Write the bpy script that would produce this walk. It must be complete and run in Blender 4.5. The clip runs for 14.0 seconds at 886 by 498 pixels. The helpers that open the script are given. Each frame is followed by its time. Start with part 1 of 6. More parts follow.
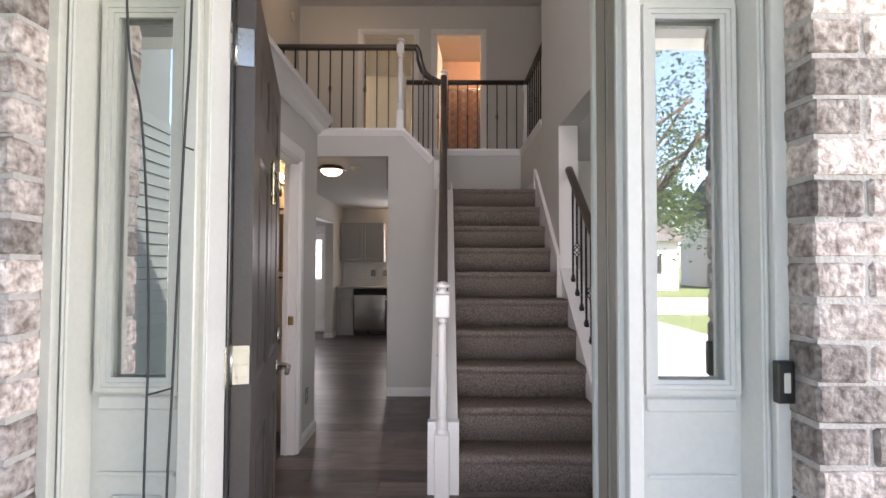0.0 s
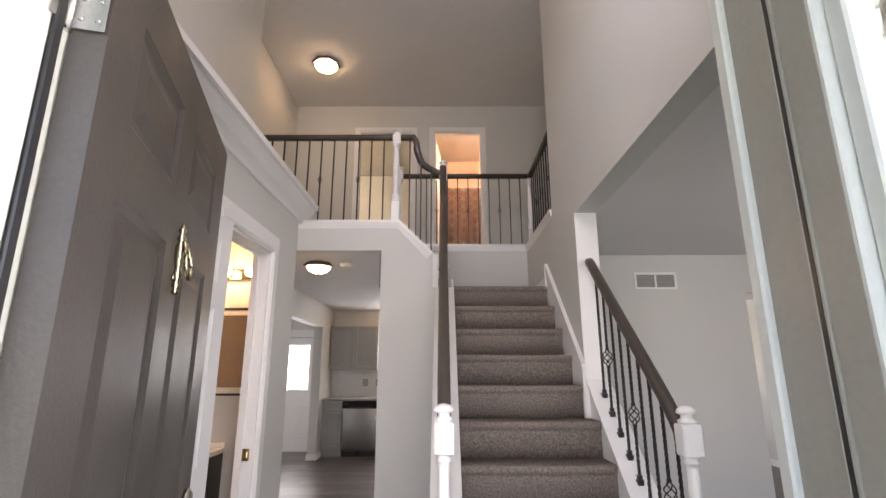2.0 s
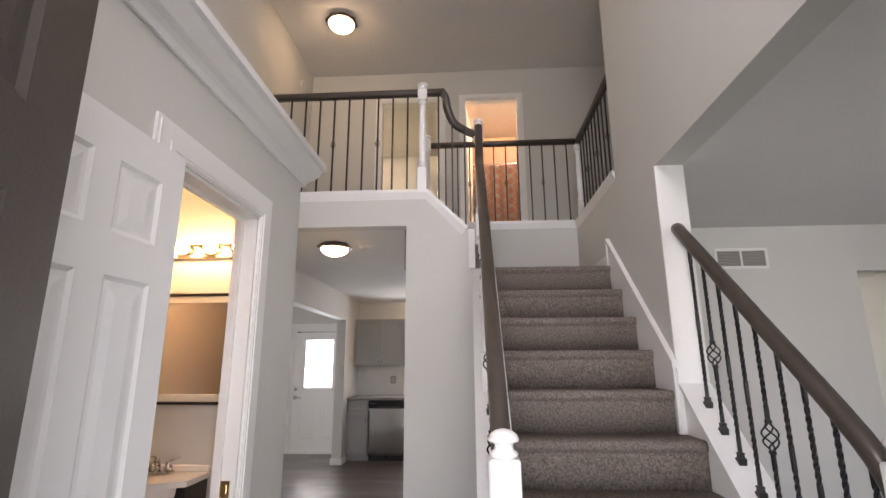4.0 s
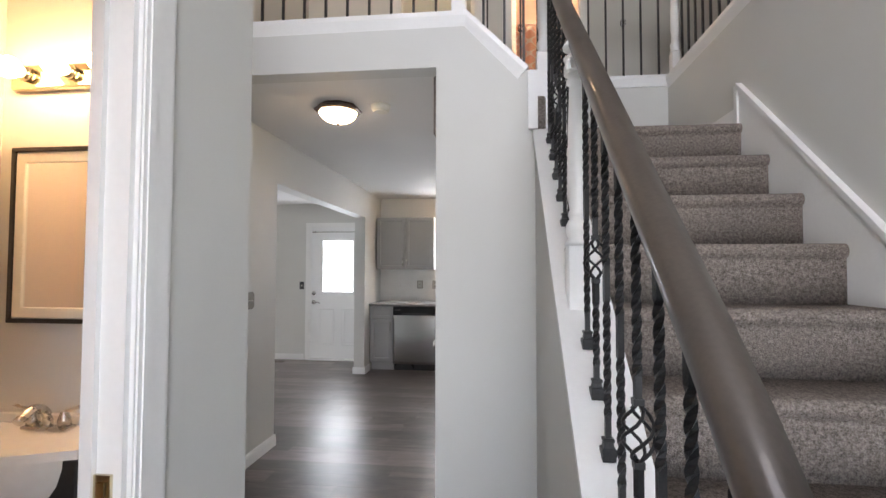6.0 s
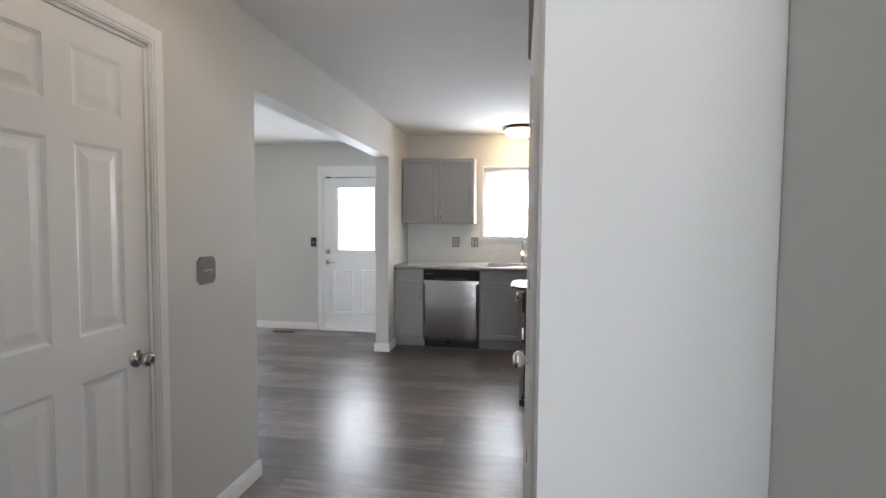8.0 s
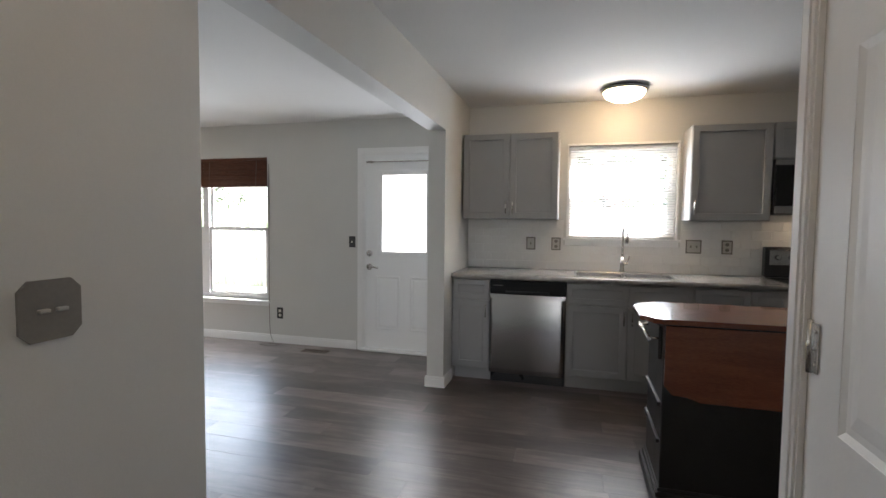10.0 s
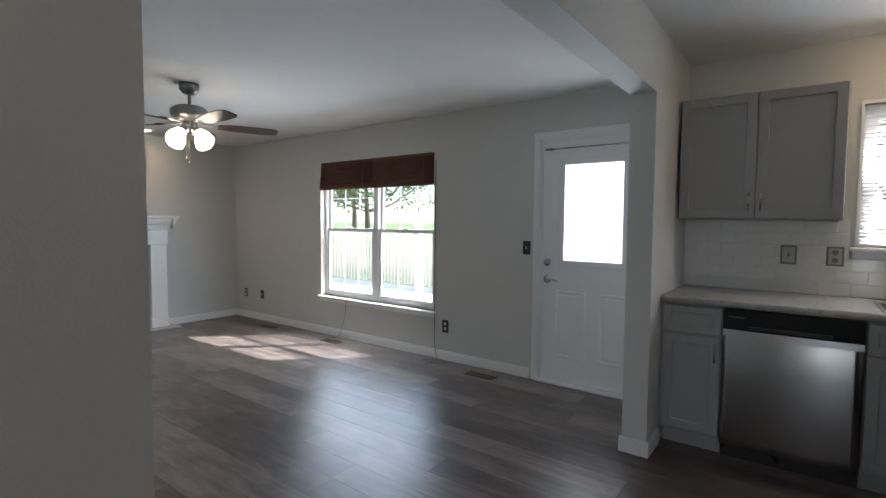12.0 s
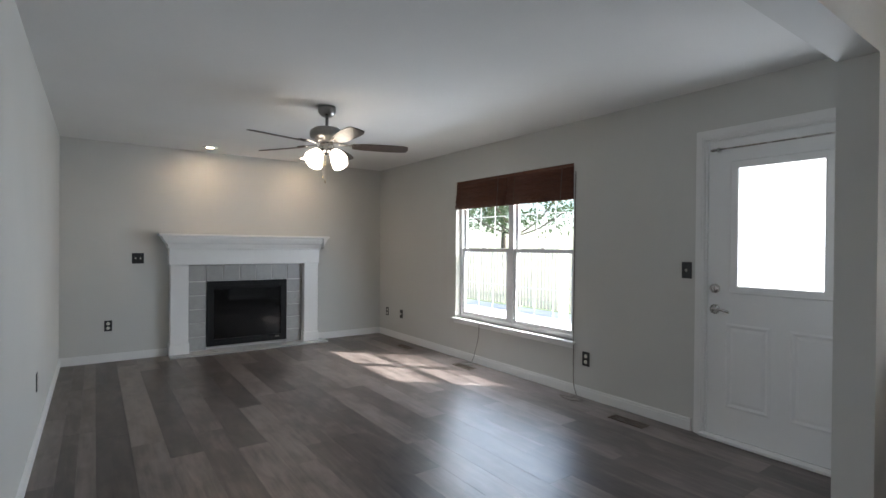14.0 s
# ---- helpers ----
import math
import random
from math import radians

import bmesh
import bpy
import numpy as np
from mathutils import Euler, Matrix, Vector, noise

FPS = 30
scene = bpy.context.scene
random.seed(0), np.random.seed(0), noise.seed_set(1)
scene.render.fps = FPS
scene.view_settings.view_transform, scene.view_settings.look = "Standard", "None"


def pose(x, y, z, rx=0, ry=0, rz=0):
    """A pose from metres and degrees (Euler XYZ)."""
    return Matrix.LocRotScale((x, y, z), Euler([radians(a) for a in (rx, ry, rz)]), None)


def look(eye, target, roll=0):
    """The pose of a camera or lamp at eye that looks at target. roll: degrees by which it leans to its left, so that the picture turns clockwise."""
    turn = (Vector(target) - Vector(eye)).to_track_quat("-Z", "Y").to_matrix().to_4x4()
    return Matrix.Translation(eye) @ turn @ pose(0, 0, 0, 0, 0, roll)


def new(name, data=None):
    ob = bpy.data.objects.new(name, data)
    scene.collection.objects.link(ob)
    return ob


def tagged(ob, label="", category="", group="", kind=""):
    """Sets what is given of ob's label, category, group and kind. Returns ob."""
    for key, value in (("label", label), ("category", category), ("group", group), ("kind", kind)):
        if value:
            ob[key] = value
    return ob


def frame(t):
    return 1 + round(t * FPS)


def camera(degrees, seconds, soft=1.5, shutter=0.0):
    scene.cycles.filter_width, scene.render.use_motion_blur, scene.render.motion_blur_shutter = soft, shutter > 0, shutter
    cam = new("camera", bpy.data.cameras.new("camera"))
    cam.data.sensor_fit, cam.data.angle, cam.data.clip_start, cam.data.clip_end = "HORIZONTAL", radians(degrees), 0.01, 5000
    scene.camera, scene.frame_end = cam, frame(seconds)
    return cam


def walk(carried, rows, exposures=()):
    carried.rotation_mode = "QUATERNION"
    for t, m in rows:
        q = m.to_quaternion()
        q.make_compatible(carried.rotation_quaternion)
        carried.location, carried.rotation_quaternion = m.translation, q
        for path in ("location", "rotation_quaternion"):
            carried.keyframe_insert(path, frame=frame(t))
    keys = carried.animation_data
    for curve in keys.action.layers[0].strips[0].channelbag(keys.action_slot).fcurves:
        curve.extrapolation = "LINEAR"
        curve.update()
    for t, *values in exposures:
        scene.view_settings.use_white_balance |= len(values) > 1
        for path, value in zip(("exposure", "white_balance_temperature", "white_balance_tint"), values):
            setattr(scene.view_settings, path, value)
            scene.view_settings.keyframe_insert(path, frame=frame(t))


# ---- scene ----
cam = camera(84.5, 14.0)
PATH = [
    (0, (0.261, 0.061, 1.337), (0.255, 2.06, 1.399), 0.2),
    (0.5, (0.264, 0.231, 1.342), (0.265, 2.226, 1.487), 0.1),
    (1, (0.266, 0.385, 1.348), (0.266, 2.371, 1.589), -0.0),
    (1.5, (0.243, 0.549, 1.357), (0.242, 2.514, 1.732), -0.2),
    (2, (0.247, 0.686, 1.379), (0.247, 2.628, 1.859), -0.1),
    (4.5, (0.143, 1.71, 1.414), (-0.006, 3.657, 1.849), -0.2),
    (5, (0.116, 1.966, 1.392), (-0.06, 3.935, 1.7), 0.0),
    (5.5, (0.068, 2.243, 1.384), (-0.126, 4.225, 1.578), 0.2),
    (6, (-0.004, 2.556, 1.394), (-0.226, 4.542, 1.474), 0.1),
    (6.5, (-0.074, 2.867, 1.382), (-0.349, 4.848, 1.36), 0.3),
    (7, (-0.163, 3.215, 1.386), (-0.463, 5.191, 1.306), 0.4),
    (9.5, (-0.657, 4.822, 1.358), (-1.077, 6.775, 1.244), 0.5),
    (10, (-0.742, 5.134, 1.347), (-1.269, 7.06, 1.236), 0.6),
    (10.5, (-0.835, 5.411, 1.332), (-1.498, 7.295, 1.227), 0.6),
    (11, (-0.91, 5.644, 1.331), (-1.75, 7.457, 1.229), 0.5),
    (11.5, (-0.983, 5.844, 1.346), (-2.015, 7.554, 1.236), 0.2),
    (12, (-1.057, 5.997, 1.347), (-2.255, 7.595, 1.236), 0.4),
    (12.5, (-1.115, 6.13, 1.345), (-2.47, 7.597, 1.235), 0.3),
    (13, (-1.15, 6.24, 1.313), (-2.623, 7.591, 1.228), 0.5),
    (13.5, (-1.179, 6.308, 1.303), (-2.742, 7.554, 1.251), 0.5),
    (14, (-1.183, 6.36, 1.286), (-2.811, 7.522, 1.274), 0.5),
]
EXPOSURES = [(0.0, 1.88, 7000, 22), (0.5, 1.85, 7000, 22), (1.0, 1.8, 7000, 22), (1.5, 2.15, 7000, 22), (2.0, 2.6, 7000, 22), (4.5, 2.65, 6900, 20), (5.5, 2.72, 6750, 18), (6.5, 3.1, 6150, 13), (7.2, 3.12, 6150, 13), (9.5, 2.6, 6450, 13), (11.0, 1.93, 6250, 12), (12.0, 1.66, 6050, 11), (14.0, 1.78, 6150, 11)]
walk(cam, [(t, look(eye, target, roll)) for t, eye, target, roll in PATH], EXPOSURES)

# ---- daylight ----
world = bpy.data.worlds.new("world")
scene.world = world
world.use_nodes = True
wn = world.node_tree.nodes
sky = wn.new("ShaderNodeTexSky")
sky.sky_type, sky.sun_disc = "NISHITA", False
sky.sun_elevation, sky.sun_rotation = radians(48), radians(43)
wn["Background"].inputs[1].default_value = 0.15
world.node_tree.links.new(sky.outputs[0], wn["Background"].inputs[0])

SUN_TO = Vector((0.36, 0.39, 0.59)).normalized()
sun_data = bpy.data.lights.new("sun", "SUN")
sun_data.energy, sun_data.angle, sun_data.color = 5.0, radians(0.5), (1.0, 0.95, 0.87)
sun = new("sun", sun_data)
sun.matrix_world = look((0, 0, 30), Vector((0, 0, 30)) - SUN_TO)


def sky_fill(name, eye, target, sx, sy, watts, color=(0.86, 0.93, 1.0), spread=180):
    """An area lamp standing in for sky light at or near an opening."""
    d = bpy.data.lights.new(name, "AREA")
    d.shape, d.size, d.size_y, d.energy, d.color, d.spread = "RECTANGLE", sx, sy, watts, color, radians(spread)
    o = new(name, d)
    o.matrix_world = look(eye, target)
    return o


sky_fill("sky_family_window", (-4.86, 9.60, 1.08), (-4.86, 7.6, 0.36), 1.6, 1.05, 9, (0.80, 0.90, 1.0))
sky_fill("sky_back_door", (-2.415, 9.755, 1.43), (-2.415, 7.0, 1.2), 0.5, 0.8, 1.8)
# Fill lamp added beside the porch to brighten the facade.
sky_fill("sky_porch_side", (3.4, 0.0, 1.6), (0.3, 1.3, 1.4), 1.2, 1.7, 27, (0.95, 0.97, 1.0))
sky_fill("sky_door_opening", (0.2, 1.47, 1.10), (0.2, 5.0, 1.15), 0.8, 1.9, 2.2, (0.93, 0.96, 1.0), 110)
sky_fill("sky_kitchen_window", (-0.37, 9.69, 1.64), (-0.37, 8.0, 1.4), 0.85, 0.75, 3.6)
# Unseen front window, added so daylight reaches the living room.
sky_fill("sky_living_window", (3.3, 1.42, 1.45), (3.3, 4.0, 1.3), 2.0, 1.4, 1.3)
# Unseen window added to light the room beyond the living room.
sky_fill("sky_dining_window", (3.9, 9.7, 1.5), (3.9, 7.0, 1.2), 1.3, 1.2, 2.5, (1.0, 0.96, 0.9))
# Unseen window over the door, added to light the upper foyer.
sky_fill("sky_foyer_window", (0.2, 1.42, 3.9), (0.1, 5.0, 3.2), 1.4, 1.0, 7.5, (1.0, 0.93, 0.9))

# ---- helpers of the scene ----


def box(bm, x0, y0, z0, x1, y1, z1, bev=0.0, seg=1):
    vs = [bm.verts.new(p) for p in ((x0, y0, z0), (x1, y0, z0), (x1, y1, z0), (x0, y1, z0),
                                    (x0, y0, z1), (x1, y0, z1), (x1, y1, z1), (x0, y1, z1))]
    fs = [bm.faces.new([vs[i] for i in f]) for f in ((0, 3, 2, 1), (4, 5, 6, 7), (0, 1, 5, 4), (1, 2, 6, 5), (2, 3, 7, 6), (3, 0, 4, 7))]
    if bev > 0:
        es = {e for f in fs for e in f.edges}
        bmesh.ops.bevel(bm, geom=list(es), offset=bev, segments=seg, affect="EDGES", profile=0.5)
    return bm


def ring(bm, x0, x1, z0, z1, ix0, ix1, iz0, iz1, y0, y1):
    """A rectangular frame in one piece, standing in x and z, from y0 to y1 deep."""
    loops = [[bm.verts.new((x, y, z)) for x, z in ((a, c), (b, c), (b, d), (a, d))]
             for y in (y0, y1) for a, b, c, d in ((x0, x1, z0, z1), (ix0, ix1, iz0, iz1))]
    of, inf, ob, inb = loops
    for k in range(4):
        n = (k + 1) % 4
        bm.faces.new((of[k], of[n], inf[n], inf[k]))
        bm.faces.new((ob[k], inb[k], inb[n], ob[n]))
        bm.faces.new((of[k], ob[k], ob[n], of[n]))
        bm.faces.new((inf[k], inf[n], inb[n], inb[k]))
    bmesh.ops.recalc_face_normals(bm, faces=bm.faces)
    return bm


def framed(x0, x1, z0, z1, w, y0, y1, bev=0.0):
    """A frame of even width w."""
    bm = ring(bmesh.new(), x0, x1, z0, z1, x0 + w, x1 - w, z0 + w, z1 - w, y0, y1)
    if bev:
        bmesh.ops.bevel(bm, geom=bm.edges[:], offset=bev, segments=1, affect="EDGES")
    return bm


def boxes(*rows, bev=0.0, seg=1):
    bm = bmesh.new()
    for r in rows:
        box(bm, *r, bev=bev, seg=seg)
    return bm


def prism(bm, poly, axis, a, b):
    """A polygon drawn in the two other axes (in x, y, z order), run from a to b along axis."""
    def at(p, v):
        return {"x": (v, p[0], p[1]), "y": (p[0], v, p[1]), "z": (p[0], p[1], v)}[axis]
    lo = [bm.verts.new(at(p, a)) for p in poly]
    hi = [bm.verts.new(at(p, b)) for p in poly]
    n = len(poly)
    bm.faces.new(lo)
    bm.faces.new(hi[::-1])
    for i in range(n):
        bm.faces.new((lo[i], hi[i], hi[(i + 1) % n], lo[(i + 1) % n]))
    bmesh.ops.recalc_face_normals(bm, faces=bm.faces)
    return bm


def lathe(bm, profile, seg=20, m=None, cap=True):
    """A turned shape from (radius, height) pairs, bottom to top."""
    m = m or Matrix()
    rings = []
    for r, z in profile:
        rings.append([bm.verts.new(m @ Vector((r * math.cos(2 * math.pi * i / seg), r * math.sin(2 * math.pi * i / seg), z))) for i in range(seg)])
    for a, b in zip(rings, rings[1:]):
        for i in range(seg):
            f = bm.faces.new((a[i], a[(i + 1) % seg], b[(i + 1) % seg], b[i]))
            f.smooth = True
    if cap:
        bm.faces.new(rings[0][::-1])
        bm.faces.new(rings[-1])
    return bm


def tube(bm, pts, r, seg=8, flat=1.0):
    """A round bar along points."""
    pts = [Vector(p) for p in pts]
    rings = []
    for i, p in enumerate(pts):
        d = (pts[min(i + 1, len(pts) - 1)] - pts[max(i - 1, 0)]).normalized()
        up = Vector((0, 0, 1)) if abs(d.z) < 0.95 else Vector((1, 0, 0))
        s = d.cross(up).normalized()
        u = s.cross(d)
        rings.append([bm.verts.new(p + s * (r * math.cos(2 * math.pi * k / seg)) + u * (r * flat * math.sin(2 * math.pi * k / seg))) for k in range(seg)])
    for a, b in zip(rings, rings[1:]):
        for k in range(seg):
            f = bm.faces.new((a[k], a[(k + 1) % seg], b[(k + 1) % seg], b[k]))
            f.smooth = True
    bm.faces.new(rings[0][::-1])
    bm.faces.new(rings[-1])
    bmesh.ops.recalc_face_normals(bm, faces=bm.faces)
    return bm


def sweep(bm, pts, section):
    """A section (side, up) swept along points, kept upright."""
    pts = [Vector(p) for p in pts]
    rings = []
    for i, p in enumerate(pts):
        d = (pts[min(i + 1, len(pts) - 1)] - pts[max(i - 1, 0)]).normalized()
        s = d.cross(Vector((0, 0, 1)))
        s = s.normalized() if s.length > 0.05 else Vector((1, 0, 0))
        u = s.cross(d)
        rings.append([bm.verts.new(p + s * a + u * b) for a, b in section])
    n = len(section)
    for a, b in zip(rings, rings[1:]):
        for k in range(n):
            bm.faces.new((a[k], a[(k + 1) % n], b[(k + 1) % n], b[k]))
    bm.faces.new(rings[0][::-1])
    bm.faces.new(rings[-1])
    bmesh.ops.recalc_face_normals(bm, faces=bm.faces)
    return bm


def smooth_path(pts, steps=6):
    """Catmull-Rom through the points."""
    pts = [Vector(p) for p in pts]
    out = []
    for i in range(len(pts) - 1):
        a, b, c, d = pts[max(i - 1, 0)], pts[i], pts[i + 1], pts[min(i + 2, len(pts) - 1)]
        for k in range(steps):
            t = k / steps
            out.append(0.5 * (2 * b + (c - a) * t + (2 * a - 5 * b + 4 * c - d) * t * t + (3 * b - a - 3 * c + d) * t ** 3))
    return out + [pts[-1]]


def mesh_of(name, bm, material):
    me = bpy.data.meshes.new(name)
    bm.to_mesh(me)
    bm.free()
    me.materials.append(material)
    return me


def part(name, bm, material, parent=None, label="", m=None):
    ob = new(name, mesh_of(name, bm, material))
    if parent is not None:
        ob.parent = parent
    if m is not None:
        ob.matrix_basis = m
    if label:
        ob["label"] = label
    return ob


def thing(name, label, category, m=None, group="", kind=""):
    ob = new(name)
    ob.empty_display_size = 0.1
    if m is not None:
        ob.matrix_basis = m
    return tagged(ob, label, category, group, kind)


def structure(name, bm, material, label, category):
    return tagged(part(name, bm, material), label, category, kind="structure")


# ---- materials ----


def nodes_of(name):
    m = bpy.data.materials.new(name)
    m.use_nodes = True
    t = m.node_tree
    return m, t, t.nodes["Principled BSDF"]


def material(name, a, b=None, rough=0.5, metal=0.0, scale=6.0, fine=90.0, bump=0.06, stretch=(1, 1, 1), spec=0.5, island=0.0, coat=0.0, rough_var=0.08):
    """Two colours mixed by broad and fine noise, with fine relief and uneven gloss."""
    b = b or tuple(c * 0.88 for c in a)
    m, t, p = nodes_of(name)
    L = t.links.new
    geo = t.nodes.new("ShaderNodeNewGeometry")
    mp = t.nodes.new("ShaderNodeMapping")
    mp.inputs["Scale"].default_value = stretch
    L(geo.outputs["Position"], mp.inputs["Vector"])
    n1, n2 = t.nodes.new("ShaderNodeTexNoise"), t.nodes.new("ShaderNodeTexNoise")
    n1.inputs["Scale"].default_value, n1.inputs["Detail"].default_value = scale, 4
    n2.inputs["Scale"].default_value, n2.inputs["Detail"].default_value = fine, 2
    L(mp.outputs[0], n1.inputs["Vector"])
    L(mp.outputs[0], n2.inputs["Vector"])
    add = t.nodes.new("ShaderNodeMath")
    add.operation = "MULTIPLY_ADD"
    add.inputs[1].default_value, add.inputs[2].default_value = 0.5, 0.0
    L(n2.outputs["Fac"], add.inputs[0])
    add2 = t.nodes.new("ShaderNodeMath")
    add2.operation = "MULTIPLY_ADD"
    add2.inputs[1].default_value = 0.5
    L(n1.outputs["Fac"], add2.inputs[0])
    L(add.outputs[0], add2.inputs[2])
    ramp = t.nodes.new("ShaderNodeMapRange")
    ramp.inputs["From Min"].default_value, ramp.inputs["From Max"].default_value = 0.35, 0.65
    L(add2.outputs[0], ramp.inputs["Value"])
    mix = t.nodes.new("ShaderNodeMix")
    mix.data_type = "RGBA"
    mix.inputs["A"].default_value, mix.inputs["B"].default_value = (*a, 1), (*b, 1)
    L(ramp.outputs[0], mix.inputs["Factor"])
    colour = mix.outputs["Result"]
    if island:
        oi = t.nodes.new("ShaderNodeObjectInfo")
        hsv = t.nodes.new("ShaderNodeHueSaturation")
        mr = t.nodes.new("ShaderNodeMapRange")
        mr.inputs["To Min"].default_value, mr.inputs["To Max"].default_value = 1 - island, 1 + island
        L(oi.outputs["Random"], mr.inputs["Value"])
        L(mr.outputs[0], hsv.inputs["Value"])
        L(colour, hsv.inputs["Color"])
        colour = hsv.outputs["Color"]
    L(colour, p.inputs["Base Color"])
    rr = t.nodes.new("ShaderNodeMapRange")
    rr.inputs["To Min"].default_value, rr.inputs["To Max"].default_value = max(0.02, rough - rough_var), min(1, rough + rough_var)
    L(n1.outputs["Fac"], rr.inputs["Value"])
    L(rr.outputs[0], p.inputs["Roughness"])
    p.inputs["Metallic"].default_value = metal
    p.inputs["Specular IOR Level"].default_value = spec
    p.inputs["Coat Weight"].default_value = coat
    if bump:
        bn = t.nodes.new("ShaderNodeBump")
        bn.inputs["Strength"].default_value, bn.inputs["Distance"].default_value = bump, 0.01
        L(n2.outputs["Fac"], bn.inputs["Height"])
        L(bn.outputs[0], p.inputs["Normal"])
    return m


def glow(name, colour, strength):
    m, t, p = nodes_of(name)
    p.inputs["Base Color"].default_value = (0.9, 0.88, 0.84, 1)
    p.inputs["Emission Color"].default_value = (*colour, 1)
    p.inputs["Emission Strength"].default_value = strength
    p.inputs["Roughness"].default_value = 0.3
    return m


def glass(name, ior=1.5, tint=(0.96, 0.99, 0.98), rough=0.0):
    m, t, p = nodes_of(name)
    p.inputs["Base Color"].default_value = (*tint, 1)
    p.inputs["Transmission Weight"].default_value = 1
    p.inputs["IOR"].default_value = ior
    p.inputs["Roughness"].default_value = rough
    return m


def coated_glass(name, share):
    """Sun-control glazing: clear glass under a half-mirror coating."""
    m, t, p = nodes_of(name)
    p.inputs["Base Color"].default_value = (0.9, 0.95, 0.93, 1)
    p.inputs["Transmission Weight"].default_value = 1
    p.inputs["Roughness"].default_value = 0
    p.inputs["IOR"].default_value = 1.45
    g, mx = t.nodes.new("ShaderNodeBsdfGlossy"), t.nodes.new("ShaderNodeMixShader")
    g.inputs["Roughness"].default_value = 0.012
    g.inputs["Color"].default_value = (0.93, 0.95, 0.95, 1)
    mx.inputs[0].default_value = share
    t.links.new(p.outputs[0], mx.inputs[1])
    t.links.new(g.outputs[0], mx.inputs[2])
    t.links.new(mx.outputs[0], t.nodes["Material Output"].inputs[0])
    return m


WALL = material("wall_paint", (0.60, 0.60, 0.575), (0.575, 0.575, 0.55), rough=0.62, scale=1.5, fine=240, bump=0.05)
CEIL = material("ceiling_paint", (0.74, 0.735, 0.72), (0.71, 0.705, 0.69), rough=0.85, scale=2, fine=160, bump=0.12)
TRIM = material("white_trim", (0.80, 0.80, 0.79), (0.77, 0.77, 0.76), rough=0.32, scale=3, fine=60, bump=0.02)
DOORWHITE = material("white_door_paint", (0.80, 0.81, 0.81), (0.785, 0.795, 0.795), rough=0.34, scale=1.1, fine=120, bump=0.02, rough_var=0.02)
CARPET = material("carpet", (0.36, 0.31, 0.275), (0.11, 0.092, 0.08), rough=0.97, scale=95, fine=230, bump=1.0, spec=0.1)
IRON = material("black_iron", (0.018, 0.018, 0.02), (0.03, 0.03, 0.03), rough=0.42, metal=0.4, scale=20, fine=200, bump=0.1)
RAIL = material("dark_brown_rail", (0.065, 0.052, 0.043), (0.05, 0.04, 0.033), rough=0.38, scale=8, fine=120, bump=0.03, coat=0.2)
FRONTDOOR = material("taupe_door_paint", (0.085, 0.074, 0.068), (0.07, 0.06, 0.055), rough=0.38, scale=5, fine=140, bump=0.06)
NICKEL = material("satin_nickel", (0.62, 0.6, 0.57), (0.5, 0.48, 0.45), rough=0.26, metal=1, scale=20, fine=200, bump=0.01)
CHROME = material("chrome", (0.8, 0.8, 0.8), (0.75, 0.75, 0.75), rough=0.08, metal=1, scale=10, fine=50, bump=0)
BRASS = material("polished_brass", (0.62, 0.55, 0.38), (0.52, 0.45, 0.3), rough=0.16, metal=1, scale=14, fine=90, bump=0.01)
BRONZE = material("bronze", (0.16, 0.125, 0.10), (0.12, 0.09, 0.07), rough=0.4, metal=0.7, scale=10, fine=90, bump=0.03)
BLACKPLATE = material("black_plastic", (0.02, 0.02, 0.021), (0.028, 0.028, 0.029), rough=0.3, scale=9, fine=90, bump=0)
GREYPLATE = material("grey_plastic", (0.20, 0.19, 0.17), (0.175, 0.165, 0.15), rough=0.55, scale=9, fine=90, bump=0)
PALEPLATE = material("pale_grey_plastic", (0.44, 0.43, 0.40), (0.41, 0.40, 0.37), rough=0.5, scale=9, fine=90, bump=0)
IVORY = material("ivory_plastic", (0.72, 0.70, 0.62), (0.68, 0.66, 0.58), rough=0.4, scale=9, fine=90, bump=0)
CABINET = material("grey_cabinet_paint", (0.34, 0.338, 0.328), (0.32, 0.318, 0.308), rough=0.38, scale=4, fine=120, bump=0.02)
STEEL = material("brushed_steel", (0.40, 0.393, 0.383), (0.37, 0.363, 0.353), rough=0.24, metal=1, scale=3, fine=160, bump=0.012, stretch=(5, 5, 0.4), rough_var=0.03)
COUNTER = material("speckled_counter", (0.46, 0.445, 0.42), (0.25, 0.24, 0.225), rough=0.16, scale=22, fine=160, bump=0.0)
CHERRY = material("cherry_wood", (0.20, 0.056, 0.022), (0.115, 0.03, 0.012), rough=0.24, scale=3, fine=40, bump=0.03, stretch=(1, 9, 9), coat=0.4)
BLACKWOOD = material("black_painted_wood", (0.013, 0.012, 0.012), (0.02, 0.018, 0.017), rough=0.42, scale=6, fine=80, bump=0.04)
TILEWHITE = material("white_glazed_tile", (0.74, 0.735, 0.715), (0.71, 0.705, 0.685), rough=0.1, scale=8, fine=30, bump=0.015, island=0.02)
TILEGREY = material("grey_hearth_tile", (0.40, 0.40, 0.39), (0.34, 0.34, 0.33), rough=0.3, scale=9, fine=80, bump=0.05, island=0.04)
SUBFLOOR = material("dark_subfloor", (0.03, 0.025, 0.022), rough=0.9)
GROUT = material("grout", (0.74, 0.735, 0.715), (0.71, 0.70, 0.68), rough=0.9, scale=20, fine=200, bump=0.1)
MARBLE = material("cultured_marble", (0.83, 0.81, 0.77), (0.79, 0.76, 0.72), rough=0.14, scale=5, fine=30, bump=0)
